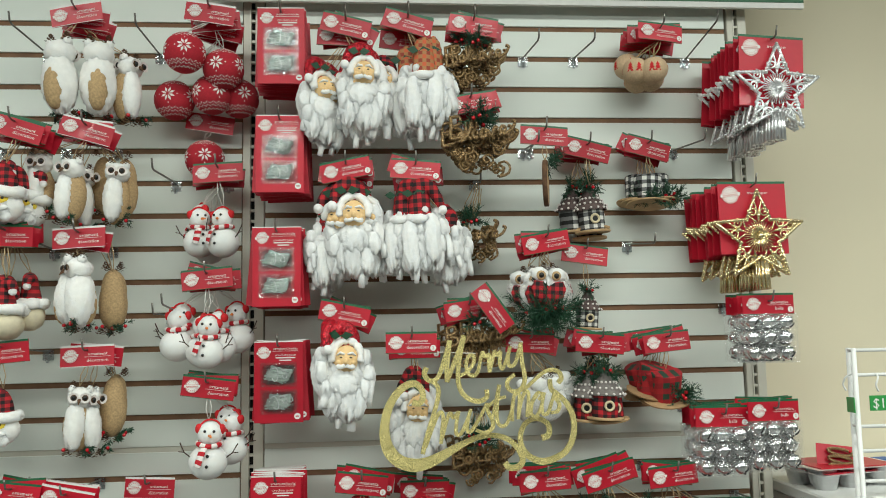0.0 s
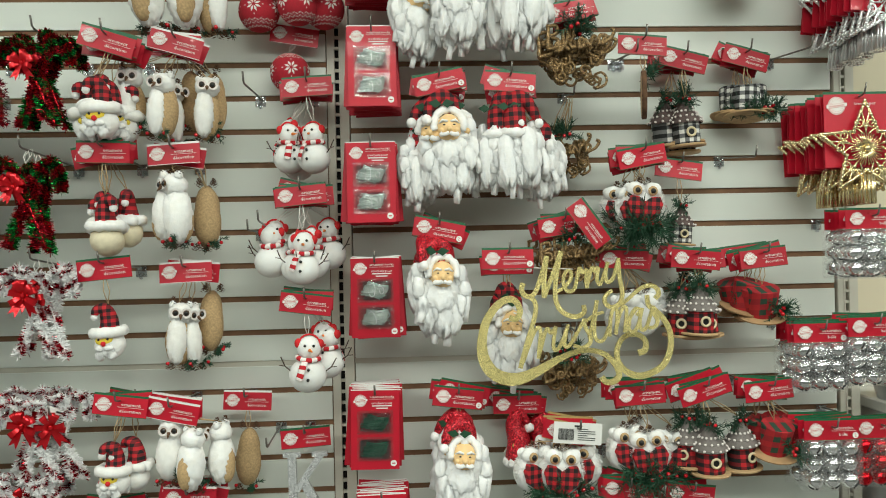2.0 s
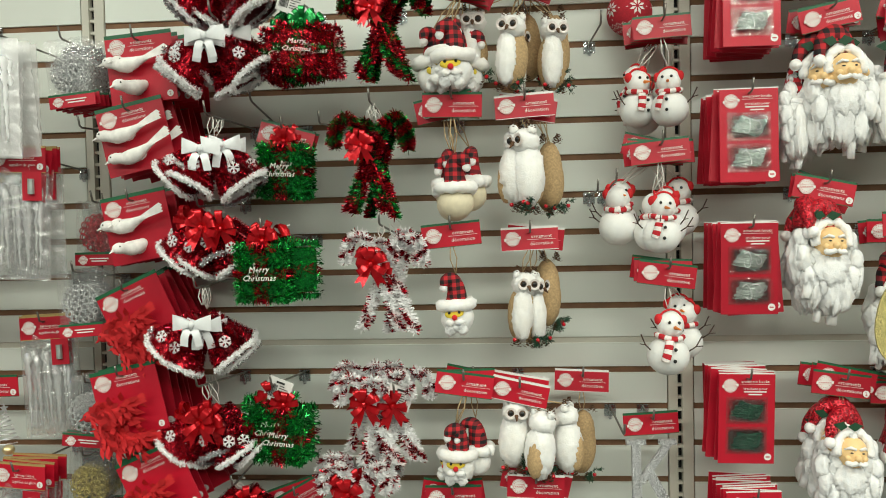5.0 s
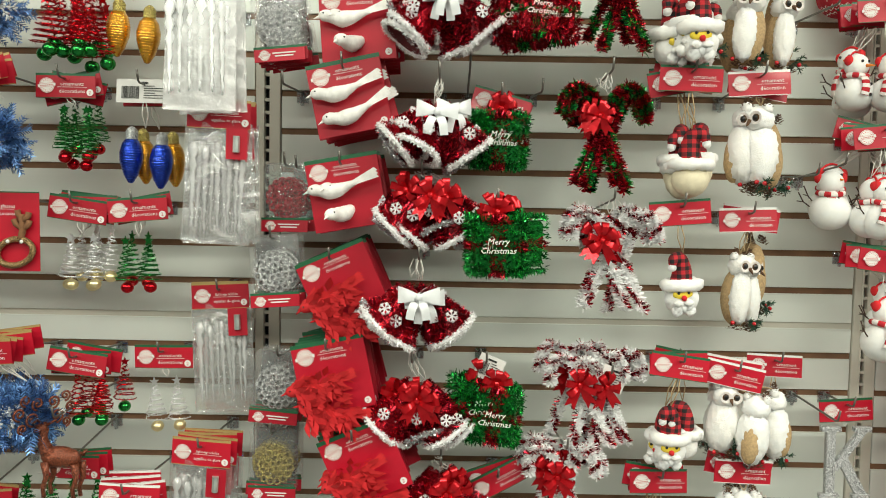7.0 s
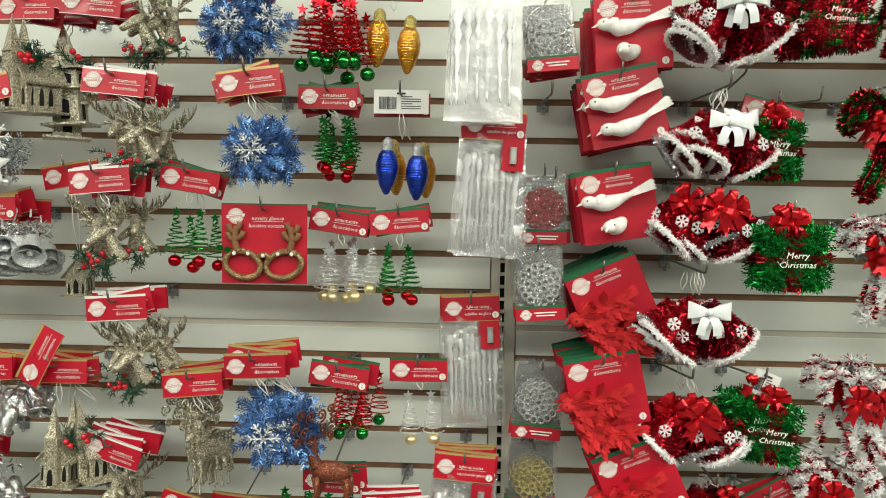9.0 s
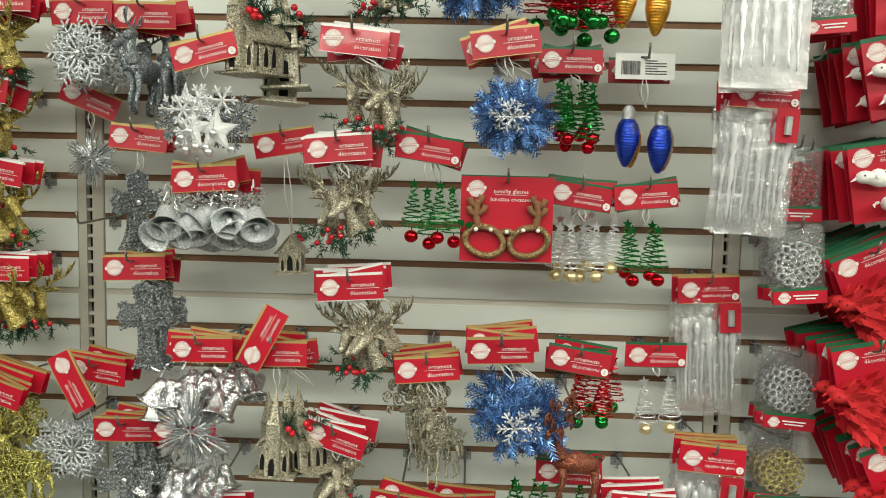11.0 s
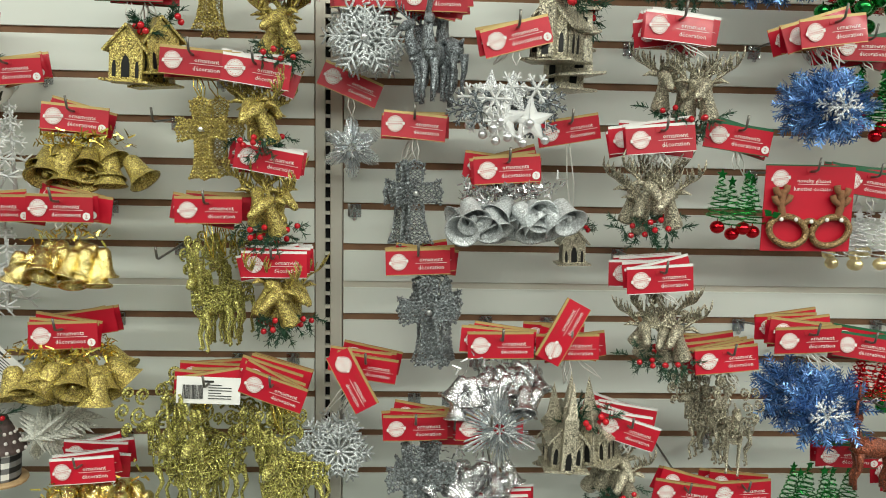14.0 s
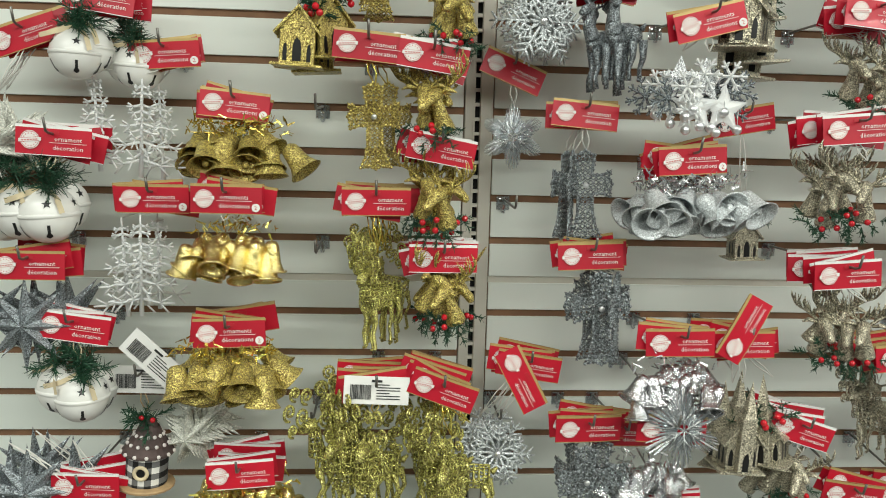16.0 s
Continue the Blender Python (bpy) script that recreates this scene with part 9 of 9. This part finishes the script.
hang("star_3d", -3.131, -0.200, 1.346, 0, "o", "1", 5, -0.008, -0.091, wide=.04)
hang("star_3d", -3.061, -0.200, 0.997, 0, "w", "1", 5, -0.086, -0.007, wide=.02)
hang("star_pale", -3.146, -0.150, 1.688, -20, "o", "1", 4, -0.041, -0.168, s=1.6)
hang("tree_green", -1.530, -0.200, 1.046, 0, "g", "2", 3, -0.056, -0.071, wide=.03)
hang("brown_deer", -1.523, -0.250, 1.145, 0, "-", "1", 1, 0.003, -0.060)
hang("deer_head_g", -2.489, -0.200, 1.814, 0, "w", "1", 5, -0.004, -0.075, wide=.015, turn=-42, sway=60)
hang("cross_gold", -2.630, -0.150, 1.889, 0, "o", "1", 3, 0.010, -0.088, wide=.01, sway=40, s=.88)
hang("deer_head", -1.944, -0.240, 1.882, 5, "w", "1", 5, 0.088, -0.044, wide=.03, turn=-42, sway=60, s=.92)
hang("loose_card", -2.042, -0.240, 1.268, -62, "o", "1", 1, 0.000, 0.000, hooked=False)
hang("loose_card", -2.381, -0.200, 1.173, 62, "o", "1", 1, 0.000, 0.000, hooked=False)
hang("loose_card", 0.530, -0.190, 1.598, 55, "g", "1", 1, 0.000, 0.000, hooked=False)
hang("loose_card", -2.953, -0.200, 1.202, 42, "b", "1", 1, 0.000, 0.000, hooked=False)
hang("plush", -0.459, -0.180, 1.033, 0, "g", "1", 3, 0.004, -0.115, s=.8)
hang("owl_w", -0.305, -0.180, 1.054, 3, "w", "1", 4, 0.004, -0.101, turn=-28, sway=110)
hang("loose_card", -1.409, -0.240, 1.008, 3, "w", "1", 4, 0.000, 0.000)
hang("loose_card", -1.813, -0.200, 0.976, 8, "o", "1", 3, 0.000, 0.000)
hang("loose_card", -1.703, -0.180, 0.970, -3, "o", "1", 3, 0.000, 0.000)
hang("loose_card", -2.138, -0.220, 0.962, -3, "w", "1", 3, 0.000, 0.000)
hang("loose_card", -0.755, -0.180, 1.029, -30, "g", "1", 2, 0.000, 0.000)

# ---- flat packs ----
stack("hook_pack", 0.087, -0.200, 2.164, 0, 12, 0.012)
stack("hook_pack", 0.085, -0.200, 1.929, 0, 12, 0.012)
stack("hook_pack", 0.079, -0.200, 1.691, 0, 12, 0.012)
stack("hook_pack", 0.082, -0.190, 1.454, 0, 10, 0.012)
stack("hook_pack_green", 0.076, -0.187, 1.182, 1, 11, 0.012)
stack("hook_pack", 0.087, -0.190, 0.967, 0, 10, 0.012)
stack("topper_silver", 1.148, -0.240, 2.084, 2, 11, 0.022)
stack("topper_gold", 1.096, -0.220, 1.764, 0, 10, 0.022)
stack("bells_silver", 1.116, -0.225, 1.540, 0, 5, 0.022)
stack("bells_silver", 1.003, -0.220, 1.306, 0, 5, 0.022)
stack("bells_silver", 1.106, -0.240, 1.318, 0, 4, 0.022)
stack("bells_silver", 1.003, -0.255, 1.112, 0, 4, 0.022)
stack("bells_red", 1.119, -0.235, 1.108, 0, 2, 0.02)
stack("bird_card_turned", -1.017, -0.220, 1.845, -4, 7, 0.034)
stack("bird_card", -1.029, -0.225, 1.718, -12, 7, 0.034)
stack("bird_card_turned", -1.034, -0.215, 1.552, -10, 7, 0.034)
stack("cardinal_card", -1.039, -0.215, 1.388, -24, 7, 0.034)
stack("cardinal_card", -1.049, -0.245, 1.232, -12, 7, 0.034)
stack("cardinal_card", -0.991, -0.261, 1.082, -24, 7, 0.034)
stack("lace_silver", -1.157, -0.205, 1.836, -6, 7, 0.016)
stack("lace_red", -1.155, -0.130, 1.536, 0, 4, 0.016)
stack("lace_silver", -1.164, -0.185, 1.403, -4, 5, 0.016)
stack("lace_silver", -1.161, -0.182, 1.190, 5, 5, 0.016)
stack("lace_gold", -1.166, -0.180, 1.048, 0, 5, 0.016)
stack("icicle_white", -1.266, -0.290, 1.807, 0, 4, 0.02)
stack("icicle_bag", -1.254, -0.236, 1.582, 2, 4, 0.02)
stack("icicle_bag", -1.279, -0.110, 1.253, -3, 2, 0.02)
stack("icicle_bag", -1.296, -0.205, 0.980, 3, 4, 0.02)
stack("glasses", -1.647, -0.223, 1.473, 0, 1, 0.02)

# ---- empty hooks ----
hook(0.645, 2.185, .2)
hook(0.770, 2.186, .2)
hook(0.638, 1.958, .2)
hook(1.010, 1.962, .2)
hook(0.885, 1.732, .2)
hook(-0.176, 1.897, .2)
hook(-0.471, 2.208, .2)
hook(-0.216, 2.207, .2)
hook(1.052, 2.231, .2)
hook(-0.181, 1.599, .16)
hook(-0.819, 1.780, .2)
hook(-0.152, 1.616, .2)
hook(-0.748, 1.491, .12)
hook(-0.419, 1.252, .15)
hook(-0.144, 1.154, .2)
hook(-2.712, 1.591, .15)
hook(-2.711, 1.363, .15)
hook(-2.716, 1.080, .15)
hook(-2.392, 1.441, .15)
hook(-1.150, 1.742, .2)
hook(-0.691, 1.736, .2)
hook(-1.135, 1.597, .15)
hook(-2.404, 1.086, .15)
